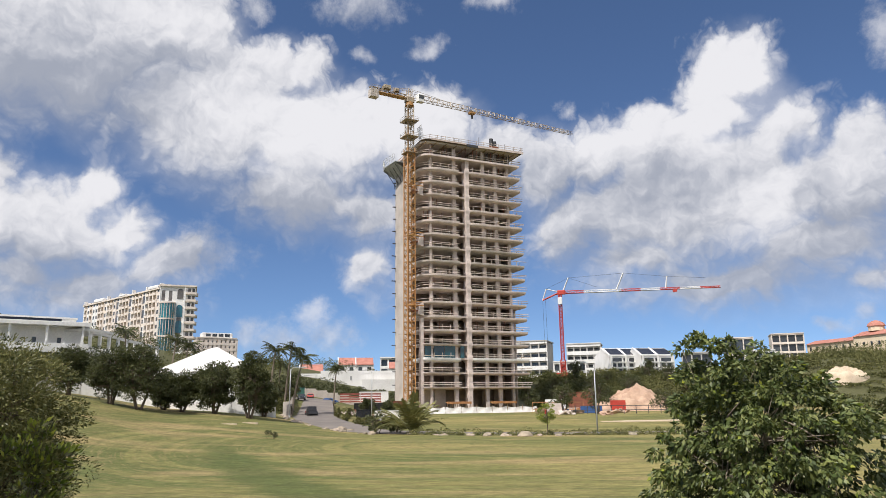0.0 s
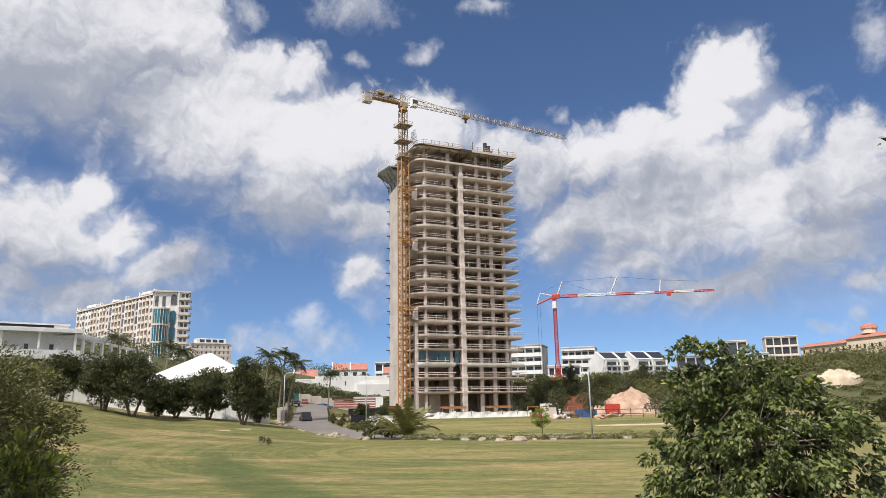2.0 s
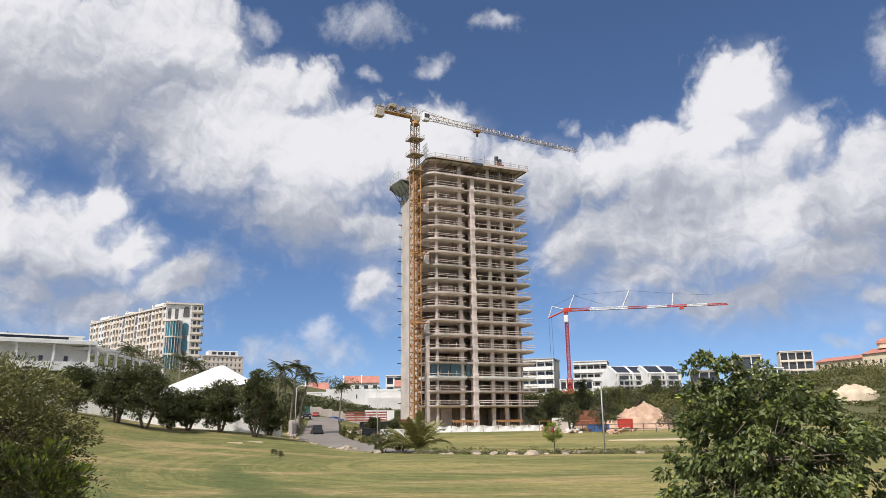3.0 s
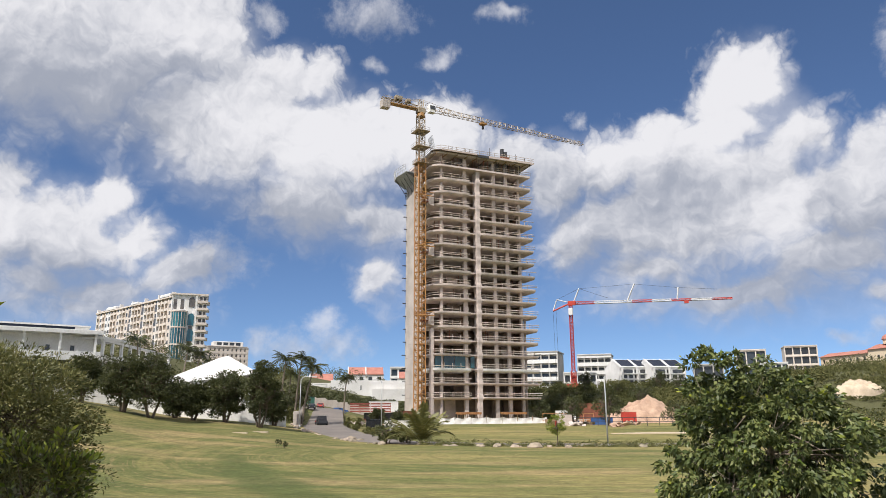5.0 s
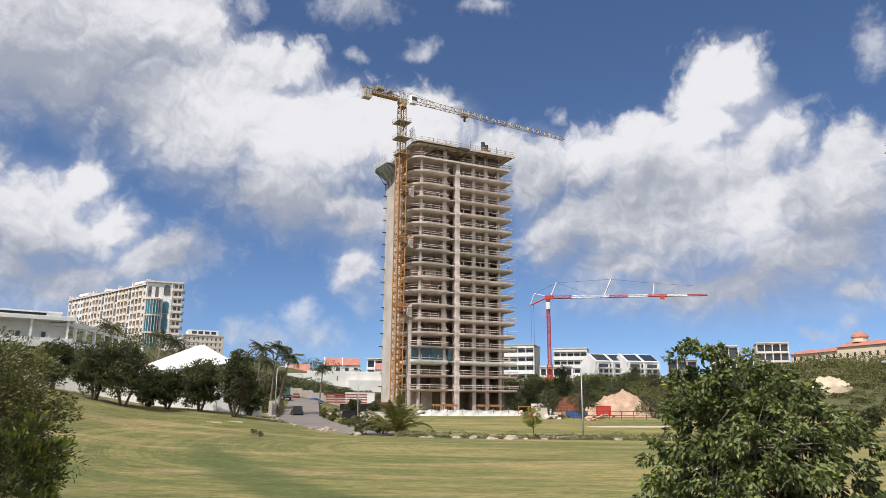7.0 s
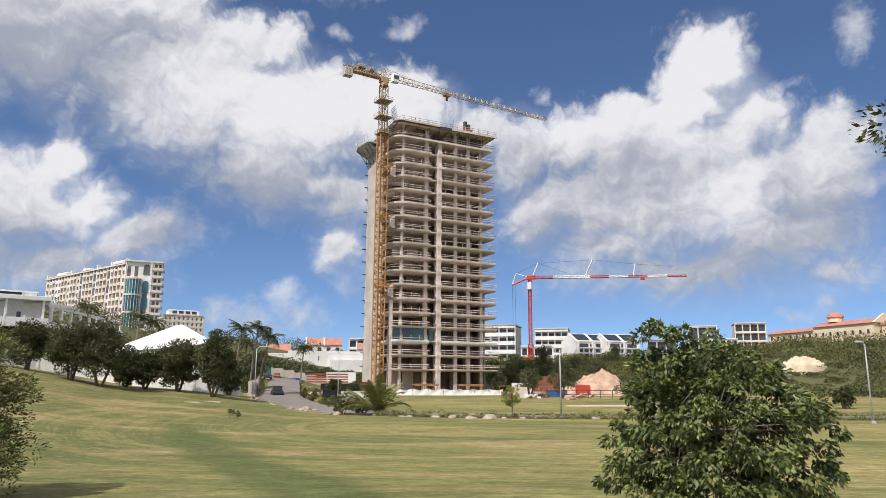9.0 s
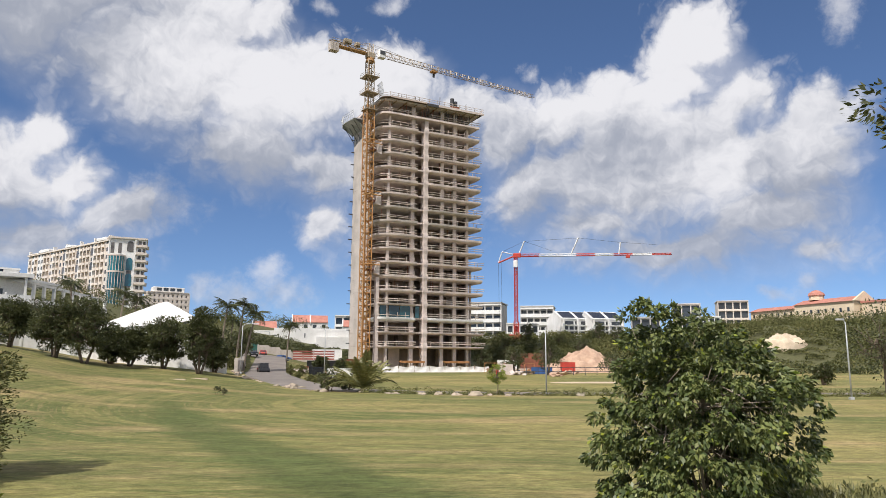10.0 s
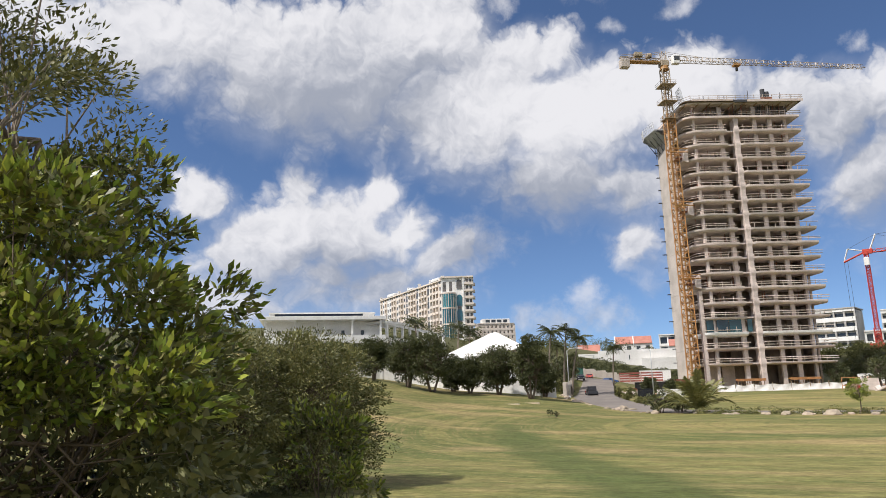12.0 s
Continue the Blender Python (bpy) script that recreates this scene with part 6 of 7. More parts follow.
scatter("bank_undergrowth", "dark undergrowth on the bank below the white building", "undergrowth", spots, LEAF_DARK, 0.45, 86)
spots = [(*polar(rng.uniform(3.4, 8.6), rng.uniform(140, 158)), rng.uniform(0.6, 1.6), rng.uniform(0.4, 1.3), 90) for i in range(46)]
scatter("site_weeds", "pale green weeds round the site yard", "weeds", spots, LEAF_OLIVE, 0.3, 87)
spots = []
for i in range(26):
    spots.append((*polar(rng.uniform(-36.5, -17), rng.uniform(176, 190)), rng.uniform(2, 4), rng.uniform(1.5, 3), 120))
scatter("field_hedge", "dark hedge along the far edge of the grass", "hedge", spots, LEAF_DARK, 0.6, 83)

# larger trees behind the site and on the right
for az, d, tall, wide, seed in ((-9.4, 152, 7.0, 6.0, 91), (-11.9, 150, 8.8, 7.4, 92), (-14.6, 215, 7.0, 8.0, 93), (-17.2, 168, 5.2, 9.0, 94), (-19.6, 172, 6.5, 8.0, 95), (-35.4, 98, 11.0, 12.5, 96), (-37.6, 95, 9.0, 8.5, 97), (-40.4, 97, 9.0, 9.0, 100), (-31.6, 120, 3.6, 3.2, 98), (-21.5, 180, 6.5, 9.0, 99), (26.4, 142, 6.5, 7.0, 101), (23.4, 136, 7.0, 7.5, 102), (15.2, 145, 8.0, 6.0, 103), (13.6, 140, 8.0, 6.0, 104), (12.6, 150, 7.0, 6.0, 105), (14.6, 128, 6.5, 5.0, 107), (11.9, 190, 7.0, 6.0, 108), (6.2, 150, 4.0, 4.0, 109), (4.4, 138, 3.4, 4.0, 110), (-6.6, 186, 7.0, 6.0, 119), (-8.4, 196, 7.5, 7.0, 120), (33.5, 118, 6.0, 7.0, 106)):
    plant("far_tree", polar(az, d), "dark green broad-crowned tree beyond the lawn", "tree", tall, wide, 0.42, 2200, LEAF_DARK, seed, trunks=2, trunk_r=0.2, low=0.08, clumps=40, clump_r=0.3, group="trees behind the site")
for az, d, tall, wide, mat, seed in ((-8.6, 214, 6.6, 5.4, LEAF_OLIVE, 131), (-10.4, 238, 7.5, 5.0, LEAF_DARK, 132), (-13.0, 228, 5.6, 6.4, LEAF_PALM, 133), (-15.9, 240, 7.2, 6.0, LEAF_DARK, 134), (-17.4, 232, 6.2, 7.0, LEAF_DARK, 135), (-18.8, 214, 6.0, 6.2, LEAF_OLIVE, 136), (-20.4, 226, 7.4, 7.0, LEAF_DARK, 137), (-11.4, 206, 4.2, 6.2, LEAF_OLIVE, 138), (-16.6, 206, 4.6, 5.4, LEAF_PALM, 139)):
    plant("hillside_tree", polar(az, d), "round-crowned tree standing out of the scrub behind the site", "tree", tall, wide, 0.38, 2600, mat, seed, trunks=2, trunk_r=0.16, low=0.1, clumps=44, clump_r=0.28, group="trees on the slope behind the site")
# tall palms, blown to one side
for az, d, tall, seed, lx in ((13.9, 128, 10.8, 111, 0.9), (12.7, 132, 11.6, 112, 1.0), (12.1, 130, 10.2, 113, 1.8), (8.9, 176, 9.0, 114, 0.6), (24.3, 146, 9.6, 115, -0.6), (21.2, 150, 9.6, 116, 0.8), (20.4, 152, 9.4, 117, 1.2), (13.2, 150, 8.6, 118, 0.3)):
    palm(polar(az, d), "tall wind-blown coconut palm with ragged dark fronds", tall, 3.3, 26, seed, lean=(lx, 0), trunk_r=0.17, sag=0.9, wind=14, group="tall palms")


def street_lamp(at, tall, arm, label, turn=0.0, name="street_lamp"):
    x, y = at
    top = thing(name, pose(x, y, ground_z(x, y), 0, 0, turn), label, "street lamp")
    part("base_plate", Geo().bevel_box(-0.22, 0.22, -0.22, 0.22, -0.05, 0.25, 0.03), GREY_STEEL, top)
    part("pole", Geo().tube([(0, 0, 0.2), (0, 0, tall * 0.6), (0, 0, tall)], [0.09, 0.075, 0.05], 8), GREY_STEEL, top, smooth=True)
    if arm:
        part("arm", Geo().tube(bezier([(0, 0, tall - 0.3), (arm * 0.25, 0, tall + 0.25), (arm, 0, tall + 0.3)], 4), 0.05, 6), GREY_STEEL, top)
        part("lantern", Geo().bevel_box(arm - 0.1, arm + 0.75, -0.17, 0.17, tall + 0.2, tall + 0.38, 0.05), GREY_STEEL, top)
    else:
        part("cap", Geo().tube([(0, 0, tall), (0, 0, tall + 0.25)], [0.13, 0.05], 8), GREY_STEEL, top)


street_lamp(polar(-11.8, 82), 7.4, 0, "plain tall grey lamp post on the verge")
street_lamp(polar(-33.2, 86), 8.0, -0.9, "tall grey lamp post beside the lane")
street_lamp(polar(12.3, 118), 7.6, 1.8, "grey lamp post with a curved arm by the bend")
street_lamp(polar(5.9, 122), 8.4, -1.6, "grey lamp post with a curved arm near the site")


def car(m, paint, label, kind="hatch", long=4.4, wide=1.75, tall=1.45):
    top = thing("car", m, label, "car")
    if kind == "pickup":
        prof = [(-2.4, 0.45), (-2.4, 1.0), (-0.7, 1.05), (-0.5, 1.1), (-0.2, 1.75), (1.0, 1.78), (1.45, 1.15), (2.3, 1.0), (2.4, 0.5)]
    else:
        prof = [(-2.1, 0.35), (-2.15, 0.85), (-1.75, 0.98), (-1.3, tall - 0.06), (-0.2, tall), (0.6, tall - 0.08), (1.25, 0.95), (2.0, 0.8), (2.15, 0.4)]
    h = wide / 2
    n = len(prof)
    verts = []
    for s in (-1, 1):
        verts += [(x, s * (h if z < 1.0 else h * 0.82), z) for x, z in prof]
    part("body", Geo().add(verts, [tuple(range(n)), tuple(range(2 * n - 1, n - 1, -1))] + [(i, n + i, n + (i + 1) % n, (i + 1) % n) for i in range(n)]), paint, top)
    for s in (-1, 1):
        part("side_window", Geo().add([(-1.1, s * (h * 0.92 + 0.01), 1.0), (0.9, s * (h * 0.92 + 0.01), 1.0), (0.5, s * (h * 0.84 + 0.01), tall - 0.14), (-1.0, s * (h * 0.84 + 0.01), tall - 0.14)], [(0, 1, 2, 3) if s < 0 else (3, 2, 1, 0)]), GLASS_DARK, top)
        part("headlight", Geo().bevel_box(2.02, 2.16, s * h * 0.72 - 0.18, s * h * 0.72 + 0.18, 0.62, 0.8, 0.02), CHROME, top)
        part("tail_light", Geo().box(-2.42 if kind == "pickup" else -2.18, -2.1, s * h * 0.8 - 0.12, s * h * 0.8 + 0.12, 0.7, 0.95), TAIL_LAMP, top)
        for x in (-1.35, 1.35):
            w = part("wheel", Geo().tube([(x, s * h - s * 0.2, 0.33), (x, s * h + s * 0.03, 0.33)], 0.33, 14), RUBBER, top)
            part("rim", Geo().tube([(x, s * h + s * 0.02, 0.33), (x, s * h + s * 0.04, 0.33)], 0.2, 10), CHROME, w)
    part("windscreen", Geo().add([(0.72, -h * 0.78, tall - 0.12), (0.72, h * 0.78, tall - 0.12), (1.24, h * 0.86, 1.0), (1.24, -h * 0.86, 1.0)], [(0, 3, 2, 1)]), GLASS_DARK, top)
    part("rear_window", Geo().add([(-1.38, -h * 0.75, tall - 0.14), (-1.38, h * 0.75, tall - 0.14), (-1.74, h * 0.85, 1.02), (-1.74, -h * 0.85, 1.02)], [(0, 1, 2, 3)]), GLASS_DARK, top)
    part("bumper", Geo().bevel_box(2.1, 2.26, -h * 0.9, h * 0.9, 0.32, 0.55, 0.04), RUBBER, top)


def on_road(az, d, turn):
    x, y = polar(az, d)
    return pose(x, y, ground_z(x, y) + 0.12, 0, 0, turn)


car(on_road(10.6, 128, -72), BLACK_PAINT, "black pickup coming down the lane", "pickup")
car(on_road(10.7, 188, -80), RED_PAINT, "red hatchback parked up the lane")
car(on_road(9.2, 182, 10), BLUE_PAINT, "small blue car at the road junction")
car(on_road(11.4, 176, -75), BLACK_PAINT, "dark car parked beside the wall")


# retaining wall beside the lane
def lane_wall():
    top = thing("retaining_wall", Matrix.Identity(4), "stepped grey concrete retaining wall along the lane", "wall", kind="structure")
    line = bezier([(-26.0, 116), (-29.2, 136), (-33.8, 158), (-38, 176)], 5)
    for (xa, ya), (xb, yb) in zip(line, line[1:]):
        L, a = math.hypot(xb - xa, yb - ya), math.degrees(math.atan2(yb - ya, xb - xa))
        z = ground_z(xa, ya)
        p = part("panel", Geo().bevel_box(0, L - 0.1, -0.2, 0.2, z - 0.4, z + 1.9, 0.03), CONCRETE_PALE, top)
        p.matrix_basis = pose(xa, ya, 0, 0, 0, a)
        q = part("pier", Geo().bevel_box(-0.3, 0.3, -0.3, 0.3, z - 0.4, z + 2.3, 0.04), CONCRETE_PALE, top)
        q.matrix_basis = pose(xa, ya, 0, 0, 0, a)


lane_wall()


def container(m, paint, label, long=6.0, wide=2.4, tall=2.6, name="site_container", category="container"):
    top = thing(name, m, label, category)
    g = Geo()
    n = int(long / 0.4)
    g.box(0.05, long - 0.05, 0.05, wide - 0.05, 0.1, tall - 0.05)
    part("shell", g, paint, top)
    for i in range(n):
        x = 0.1 + i * (long - 0.2) / n
        part("rib", Geo().box(x, x + 0.18, 0.0, 0.05, 0.2, tall - 0.15), paint, top)
    for x in (0, long - 0.12):
        part("corner_post", Geo().box(x, x + 0.12, -0.02, wide, 0, tall), paint, top)
    part("top_rail", Geo().box(0, long, -0.03, wide, tall - 0.12, tall), paint, top)
    part("bottom_rail", Geo().box(0.12, long - 0.12, -0.03, wide, 0, 0.14), paint, top)
    return top


def barrier(m, label, n=6, long=2.4, paint=RED_PAINT):
    """Red mesh site barrier: frame, rails and infill bars."""
    for k in range(n):
        top = thing("site_barrier", m @ Matrix.Translation((k * (long + 0.1), 0, 0)), label, "barrier", "red barriers round the site")
        for z in (0.15, 0.7, 1.25, 1.8):
            part("rail", Geo().box(0, long, -0.03, 0.03, z, z + 0.32), paint, top)
        for x in (0, long - 0.08):
            part("post", Geo().box(x, x + 0.08, -0.05, 0.05, 0, 2.2), paint, top)


container(place_at(7.3, 162, 0, -0.4), DARK_STEEL, "dark sheeted hoarding round the site yard", 9.0, 0.5, 2.4, "hoarding", "hoarding")
barrier(place_at(8.4, 161, 0, 1.6), "faded red slatted site barrier above the hoarding", 4, 2.2, FADED_RED)
container(place_at(4.6, 160, 0, 0.4), RUST, "rust-brown corrugated site container", 5.0, 2.4, 2.6)
container(place_at(6.9, 172, 0, 2.2), WHITE_PAINT, "white site cabin with a blue-grey roof", 7.0, 3.0, 2.4, "site_cabin", "cabin")
container(place_at(5.6, 128, 4, -0.3), WHITE_PAINT, "low white container beside the road bank", 5.2, 2.4, 2.0)
container(place_at(7.1, 130, 0, -0.2), BLACK_PAINT, "black skip beside the road bank", 2.6, 2.0, 2.0, "waste_skip", "skip")
container(place_at(12.6, 197, 0, -0.4), GREEN_SHEET, "short dark green hoarding along the upper road", 5.0, 0.6, 2.2, "hoarding", "hoarding")


def junction_wall():
    """Long low wall across the head of the lane, stepping with the slope."""
    top = thing("junction_wall", Matrix.Identity(4), "long pale grey concrete wall across the upper road", "wall", kind="structure")
    for i in range(9):
        (xa, ya), (xb, yb) = polar(11.1 - 0.86 * i, 197), polar(11.1 - 0.86 * (i + 1), 197)
        L, a = math.hypot(xb - xa, yb - ya), math.degrees(math.atan2(yb - ya, xb - xa))
        z = ground_z(xa, ya)
        part("panel", Geo().bevel_box(0.2, L - 0.2, -0.15, 0.15, z - 0.8, z + 1.9, 0.03), CONCRETE_PALE, top).matrix_basis = pose(xa, ya, 0, 0, 0, a)
        part("pier", Geo().bevel_box(-0.2, 0.196, -0.22, 0.22, z - 0.8, z + 2.1, 0.03), CONCRETE_PALE, top).matrix_basis = pose(xa, ya, 0, 0, 0, a)


junction_wall()
container(place_at(-7.9, 168, 0, 0.6), WHITE_PAINT, "white site cabin beside the tower", 4.6, 2.6, 2.4, "site_cabin", "cabin")
container(place_at(-8.0, 150, 0, 0), CONCRETE, "grey block of stacked formwork panels", 3.0, 2.0, 2.2, "formwork_stack", "formwork")
container(place_at(-9.7, 180, 0, 0.6), RUST, "red-brown stacked site containers", 6.0, 2.6, 4.2)
container(place_at(-10.6, 158, 0, -0.1), BLUE_PAINT, "stack covered with blue tarpaulin", 4.6, 3.0, 1.5, "covered_stack", "stack")
container(place_at(-12.9, 168, 0, 0), RED_PAINT, "bright red open site shelter", 3.4, 3.0, 2.6, "site_shelter", "shelter")


def yard_fence(az, d, n, label, paint, gap=2.4, tall=1.7):
    """Thin posts with two rails."""
    top = thing("yard_fence", place_at(az, d), label, "fence")
    for i in range(n + 1):
        part("post", Geo().box(i * gap - 0.06, i * gap + 0.06, -0.06, 0.06, -0.4, tall), paint, top)
    for z in (0.7, tall - 0.15):
        for i in range(n):
            part("rail", Geo().box(i * gap + 0.06, (i + 1) * gap - 0.06, -0.03, 0.03, z, z + 0.12), paint, top)


yard_fence(-9.3, 149, 13, "thin dark timber fence along the site yard", DARK_STEEL)
yard_fence(-6.9, 160, 5, "low orange timber site fence", ORANGE_WOOD, 2.2, 2.4)


def heap(name, at, rx, ry, h, mat, label, seed, steep=0.85):
    g = Geo()
    n, rings = 64, 20
    x, y = at
    for i in range(rings + 1):
        r = i / rings
        for k in range(n):
            a = 2 * math.pi * k / n
            wob = 1 + 0.22 * noise.noise(Vector((math.cos(a) * 1.6 + seed, math.sin(a) * 1.6, r)))
            z = h * max(0.0, (1 - r)) ** steep * (1 + 0.22 * noise.noise(Vector((math.cos(a) * r * 3 + seed, math.sin(a) * r * 3, 2.0)))) - 0.3 * r
            z += 0.22 * h * noise.noise(Vector((math.cos(a) * r * 5 + seed, math.sin(a) * r * 6, 5.0))) * (0.25 + r)
            z += 0.10 * h * noise.noise(Vector((math.cos(a) * r * 15 + seed, math.sin(a) * r * 15, 9.0)))
            if i == rings:
                z -= 2.5
            g.v.append((math.cos(a) * r * rx * wob, math.sin(a) * r * ry * wob, z))
    for i in range(rings):
        g.f += [(i * n + k, i * n + (k + 1) % n, (i + 1) * n + (k + 1) % n, (i + 1) * n + k) for k in range(n)]
    return solid(name, g, mat, label, "earth heap", m=pose(x, y, ground_z(x, y)), smooth=True)


heap("earth_mound", polar(-14.9, 186), 13.5, 6.0, 6.6, EARTH, "steep heap of tan excavated earth", 3.0, 1.05)
heap("earth_mound", polar(-13.0, 181), 6.5, 4.5, 3.4, EARTH, "low heap of pinkish excavated earth", 5.0)
heap("spoil_mound", polar(-29.3, 222), 6.2, 4.0, 3.9, SAND, "pale yellow spoil mound on the hillside", 7.0, 0.4)


def sand_strip():
    g = Geo()
    n = 40
    x0, y0 = polar(-15.9, 117)
    pts = [(x0 + 7.5 * math.cos(2 * math.pi * k / n) * (1 + 0.15 * math.sin(3 * k)), y0 + 1.5 * math.sin(2 * math.pi * k / n)) for k in range(n)]
    g.add([(x, y, ground_z(x, y) + 0.12) for x, y in pts] + [(x, y, ground_z(x, y) - 0.3) for x, y in pts], [tuple(range(n))] + [(i, n + i, n + (i + 1) % n, (i + 1) % n) for i in range(n)])
    solid("bunker_sand", g, SAND, "pale sand strip of a golf bunker", "sand", kind="structure")


sand_strip()


def sheeting():
    """White sheets hung in swags round the foot of the tower."""
    top = thing("white_sheeting", TOWER, "white plastic sheeting draped round the tower's foot", "sheeting")
    for i in range(7):
        u0, u1 = -0.5 + i * 4.2, -0.5 + (i + 1) * 4.2 - 0.05
        g, n = Geo(), 14
        for k in range(n + 1):
            t = k / n
            u = u0 + (u1 - u0) * t
            sag = 0.28 * math.sin(math.pi * t)
            for j in range(5):
                s = j / 4
                v = -4.0 + 0.10 * math.sin(9 * t + i + j) - 0.5 * s * s
                g.v.append((u, v, BASE_Z + 1.55 - sag * (1 - s) - 1.6 * s + 0.05 * math.sin(6 * t + i * 2)))
        for k in range(n):
            g.f += [(k * 5 + j, k * 5 + j + 1, (k + 1) * 5 + j + 1, (k + 1) * 5 + j) for j in range(4)]
        ob = part("sheet", g, TARP, top, smooth=True)
        part("stake", Geo().box(u0, u0 + 0.1, -4.1, -4.0, BASE_Z - 0.4, BASE_Z + 1.9), TIMBER, top)


sheeting()


def trestle(u, w):
    top = thing("timber_trestle", TOWER @ Matrix.Translation((u, -2.4, BASE_Z - 0.1)), "orange timber work trestle at the tower's foot", "trestle", "timber trestles")
    part("deck", Geo().box(0, w, -0.7, 0.7, 2.5, 2.8), ORANGE_WOOD, top)
    part("edge_board", Geo().box(-0.2, w + 0.2, -0.8, -0.7, 2.3, 2.85), ORANGE_WOOD, top)
    for i in range(5):
        x = 0.3 + i * (w - 0.8) / 4
        part("leg", Geo().bar((x, -0.5, 0), (x + 0.5, -0.5, 2.5), 0.09), TIMBER, top)
        part("leg", Geo().bar((x + 0.5, 0.5, 0), (x, 0.5, 2.5), 0.09), TIMBER, top)


trestle(5.0, 6.0)
trestle(17.0, 6.5)


# rough ground round the stems and below the viewpoint
def tufts(name, label, az0, az1, d0, d1, n, mat, seed, tall=0.5):
    """Loose upright grass blades and weeds."""
    gen = np.random.default_rng(seed)
    g = Geo()
    for i in range(n):
        x, y = polar(gen.uniform(az0, az1), gen.uniform(d0, d1))
        z = ground_z(x, y)
        for k in range(7):
            a, h = gen.uniform(0, 6.28), tall * gen.uniform(0.4, 1.2)
            dx, dy = math.cos(a), math.sin(a)
            w = 0.012 + 0.01 * gen.random()
            lean = h * gen.uniform(0.2, 0.9)
            g.add([(x - dy * w, y + dx * w, z), (x + dy * w, y - dx * w, z), (x + dx * lean * 0.5 + dy * w, y + dy * lean * 0.5 - dx * w, z + h * 0.65), (x + dx * lean * 0.5 - dy * w, y + dy * lean * 0.5 + dx * w, z + h * 0.65), (x + dx * lean, y + dy * lean, z + h)], [(0, 1, 2, 3), (3, 2, 4)])
    ob = solid(name, g, mat, label, "grass", kind="stuff")
    return ob


tufts("weedy_grass", "tall weedy grass at the foot of the tree", -37, -28, 14.0, 17.5, 420, LEAF_PALM, 201, 0.5)
tufts("weedy_grass", "tall weedy grass under the shrubs", 27, 58, 6.0, 8.5, 500, LEAF_PALM, 202, 0.6)
spots = [(*polar(rng.uniform(-37, -31), rng.uniform(15.5, 18.5)), rng.uniform(0.2, 0.55), rng.uniform(0.2, 0.6), 90) for i in range(26)]
scatter("ground_weeds", "low leafy weeds beside the tree", "weeds", spots, LEAF_OLIVE, 0.12, 203)
spots = [(*polar(rng.uniform(36, 58), rng.uniform(5.6, 7.0)), rng.uniform(0.3, 0.7), rng.uniform(0.3, 0.9), 120) for i in range(30)]
scatter("ground_weeds", "leafy undergrowth at the foot of the shrubs", "weeds", spots, LEAF_OLIVE, 0.13, 204)


def bare_patch(az, d, rx, ry, label, seed):
    x0, y0 = polar(az, d)
    n = 30
    pts = []
    for k in range(n):
        a = 2 * math.pi * k / n
        r = 1 + 0.35 * noise.noise(Vector((math.cos(a) * 2 + seed, math.sin(a) * 2, 0)))
        pts.append((x0 + rx * r * math.cos(a), y0 + ry * r * math.sin(a)))
    g = Geo().add([(x, y, ground_z(x, y) + 0.05) for x, y in pts] + [(x, y, ground_z(x, y) - 0.2) for x, y in pts], [tuple(range(n))] + [(i, n + i, n + (i + 1) % n, (i + 1) % n) for i in range(n)])
    solid("bare_soil", g, BARE, label, "soil", kind="structure")


BARE = material("bare_soil", (0.26, 0.18, 0.11), 0.95, second=(0.17, 0.13, 0.07), scale=1.2, fine=14, bump=0.7, bump_scale=14)
bare_patch(-22.5, 14.4, 3.6, 1.3, "bare brown soil and leaf litter under the tree", 1.0)
bare_patch(-32.0, 14.6, 1.6, 0.7, "bare brown soil beside the tree", 4.0)
for az, d, rx, ry in ((15.4, 92, 1.3, 0.35), (16.8, 88, 1.0, 0.3)):
    x0, y0 = polar(az, d)
    g = Geo().prism([(x0 + rx * math.cos(k / 3.0), y0 + ry * math.sin(k / 3.0)) for k in range(19)], ground_z(x0, y0) - 0.3, ground_z(x0, y0) + 0.07)
    solid("worn_patch", g, SAND, "pale worn sandy patch in the turf", "sand", kind="structure")


# ---- loose things about the site ----
def plank_stack(m, label, mat, n=7, long=4.0):
    top = thing("plank_stack", m, label, "timber", "stacked planks on the site")
    gen = random.Random(n * 7 + int(long * 10))
    for x in (0.5, long - 0.6):
        part("bearer", Geo().box(x, x + 0.12, 0, 1.1, 0, 0.12), TIMBER, top)
    for k in range(n):
        for j in range(4):
            dx = gen.uniform(-0.2, 0.2)
            part("plank", Geo().box(dx, long + dx, 0.28 * j, 0.28 * j + 0.25, 0.124 + k * 0.11, 0.224 + k * 0.11), mat, top)


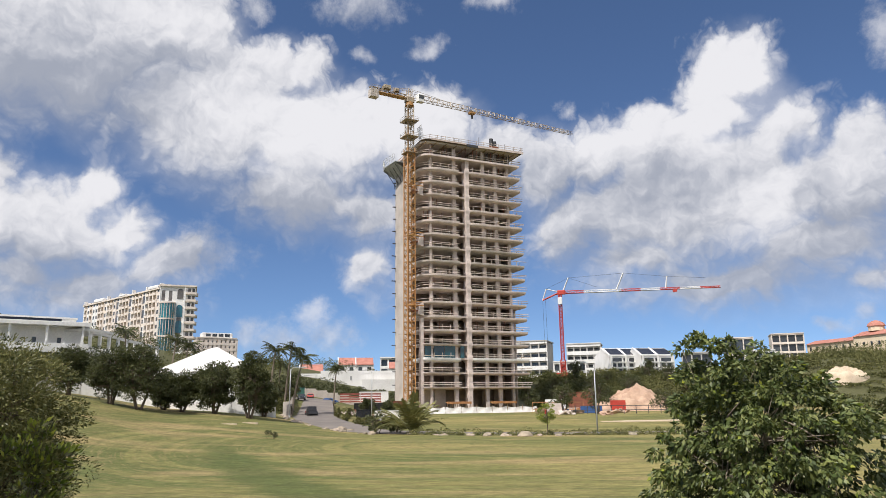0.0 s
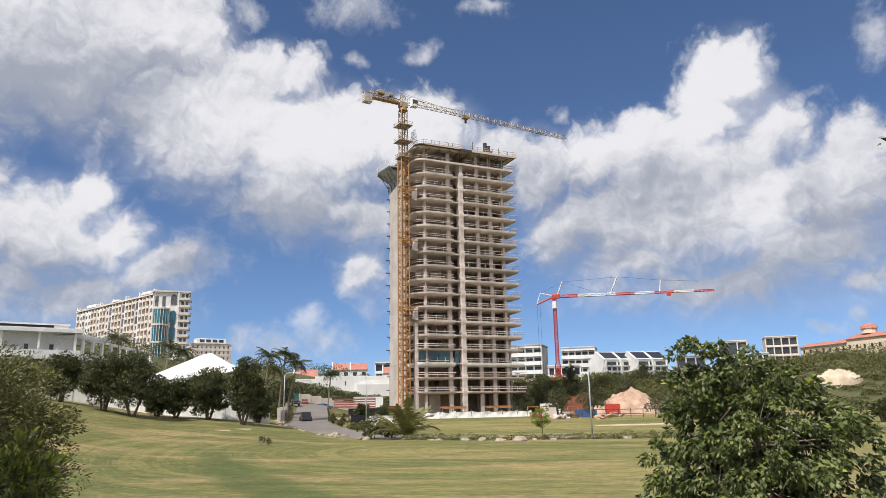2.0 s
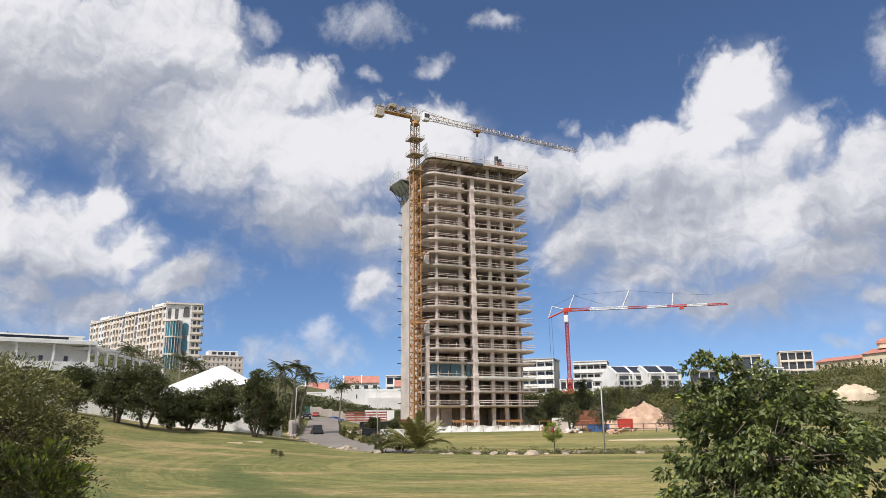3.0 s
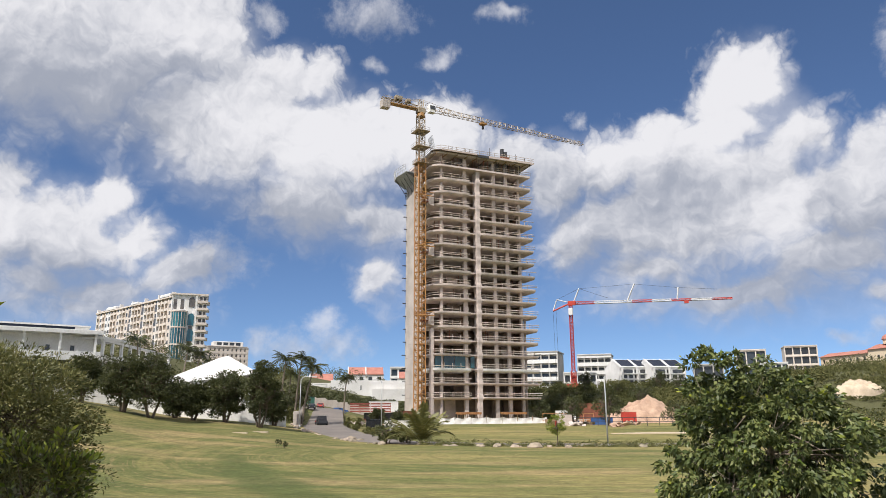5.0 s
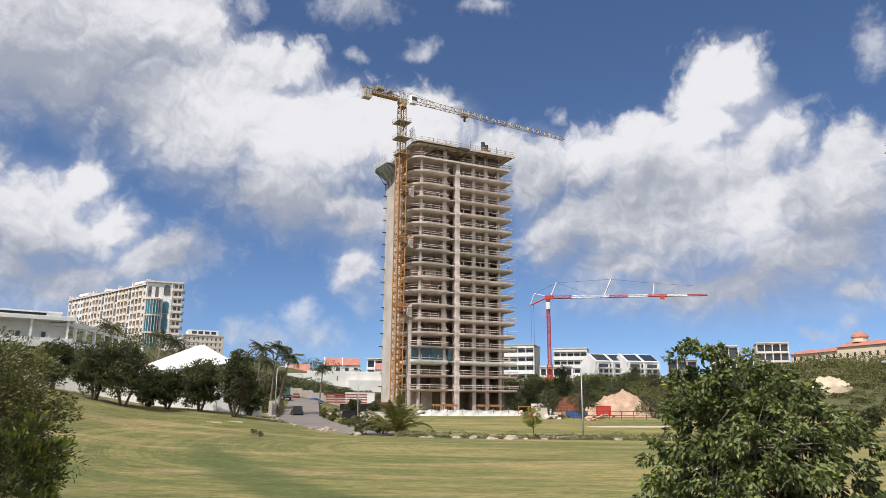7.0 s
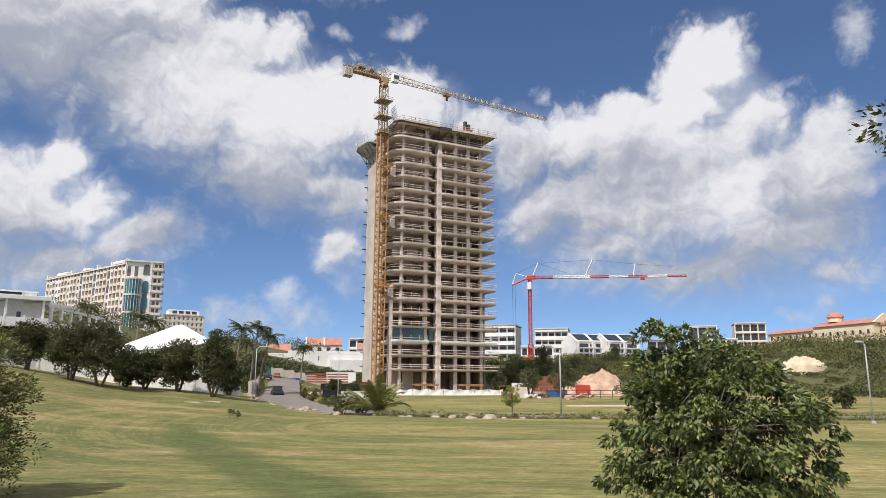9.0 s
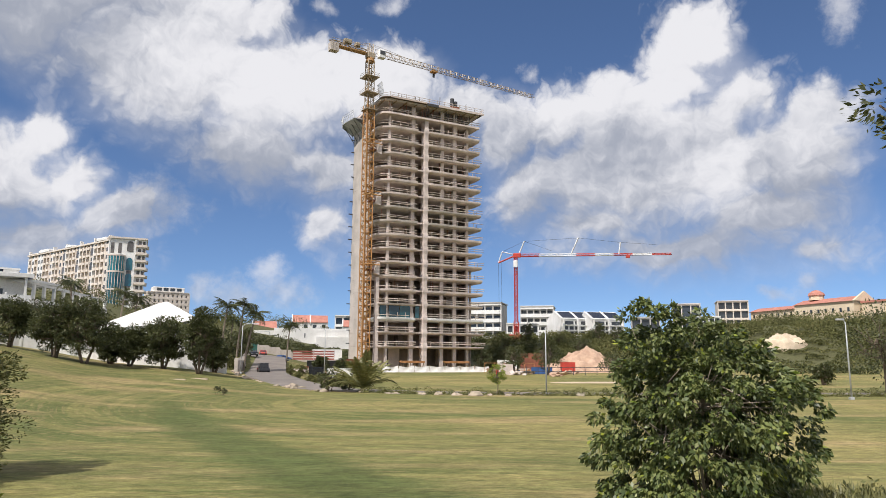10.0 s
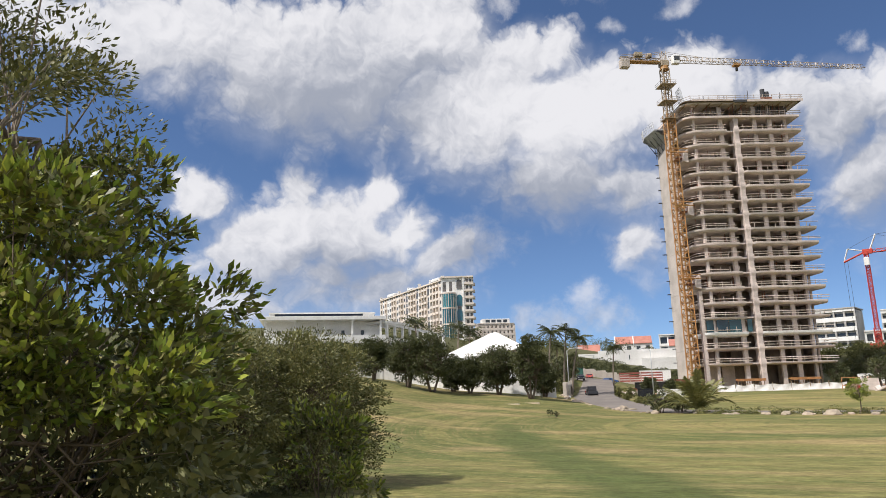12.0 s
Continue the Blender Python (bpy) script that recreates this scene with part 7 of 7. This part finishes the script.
def drum(m, label, paint):
    top = thing("steel_drum", m, label, "drum", "drums on the site")
    part("shell", Geo().tube([(0, 0, 0), (0, 0, 0.3), (0, 0, 0.31), (0, 0, 0.6), (0, 0, 0.61), (0, 0, 0.9)], [0.29, 0.29, 0.31, 0.31, 0.29, 0.29], 14), paint, top)
    part("lid", Geo().tube([(0, 0, 0.9), (0, 0, 0.94)], 0.3, 14), paint, top)


def rubbish(m, label, seed, mat):
    """A slumped pile of rubble with broken slabs."""
    gen = random.Random(seed)
    top = thing("rubble_pile", m, label, "rubble", "rubble on the site")
    for i in range(12):
        g = Geo().bevel_box(-0.5, 0.5, -0.35, 0.35, -0.12, 0.12, 0.06)
        p = part("broken_slab", g, mat, top)
        p.matrix_basis = pose(gen.uniform(-1.6, 1.6), gen.uniform(-0.8, 0.8), gen.uniform(0.05, 0.6), gen.uniform(-40, 40), gen.uniform(-40, 40), gen.uniform(0, 360)) @ Matrix.Scale(gen.uniform(0.5, 1.3), 4)


spot_rng = random.Random(77)
for i in range(9):
    plank_stack(place_at(spot_rng.uniform(-12.5, -6.5), spot_rng.uniform(150, 172), spot_rng.uniform(-30, 30)), "low stack of sawn planks on the site", spot_rng.choice((TIMBER, ORANGE_WOOD, RAIL_WOOD)), spot_rng.randint(4, 9), spot_rng.uniform(3, 4.6))
for i in range(7):
    plank_stack(place_at(spot_rng.uniform(2.9, 8.0), spot_rng.uniform(146, 166), spot_rng.uniform(-30, 30)), "low stack of sawn planks on the site", spot_rng.choice((TIMBER, ORANGE_WOOD, RAIL_WOOD)), spot_rng.randint(4, 9), spot_rng.uniform(3, 4.6))
for i in range(12):
    drum(place_at(spot_rng.choice((spot_rng.uniform(2.8, 8), spot_rng.uniform(-12, -7))), spot_rng.uniform(146, 160)), "dented site drum standing in the yard", spot_rng.choice((RUST, BLUE_PAINT, RED_PAINT)))
for i in range(12):
    rubbish(place_at(spot_rng.choice((spot_rng.uniform(3, 8), spot_rng.uniform(-15, -8))), spot_rng.uniform(140, 160)), "small pile of broken concrete and rubble", i, spot_rng.choice((CONCRETE, ROCK, EARTH)))
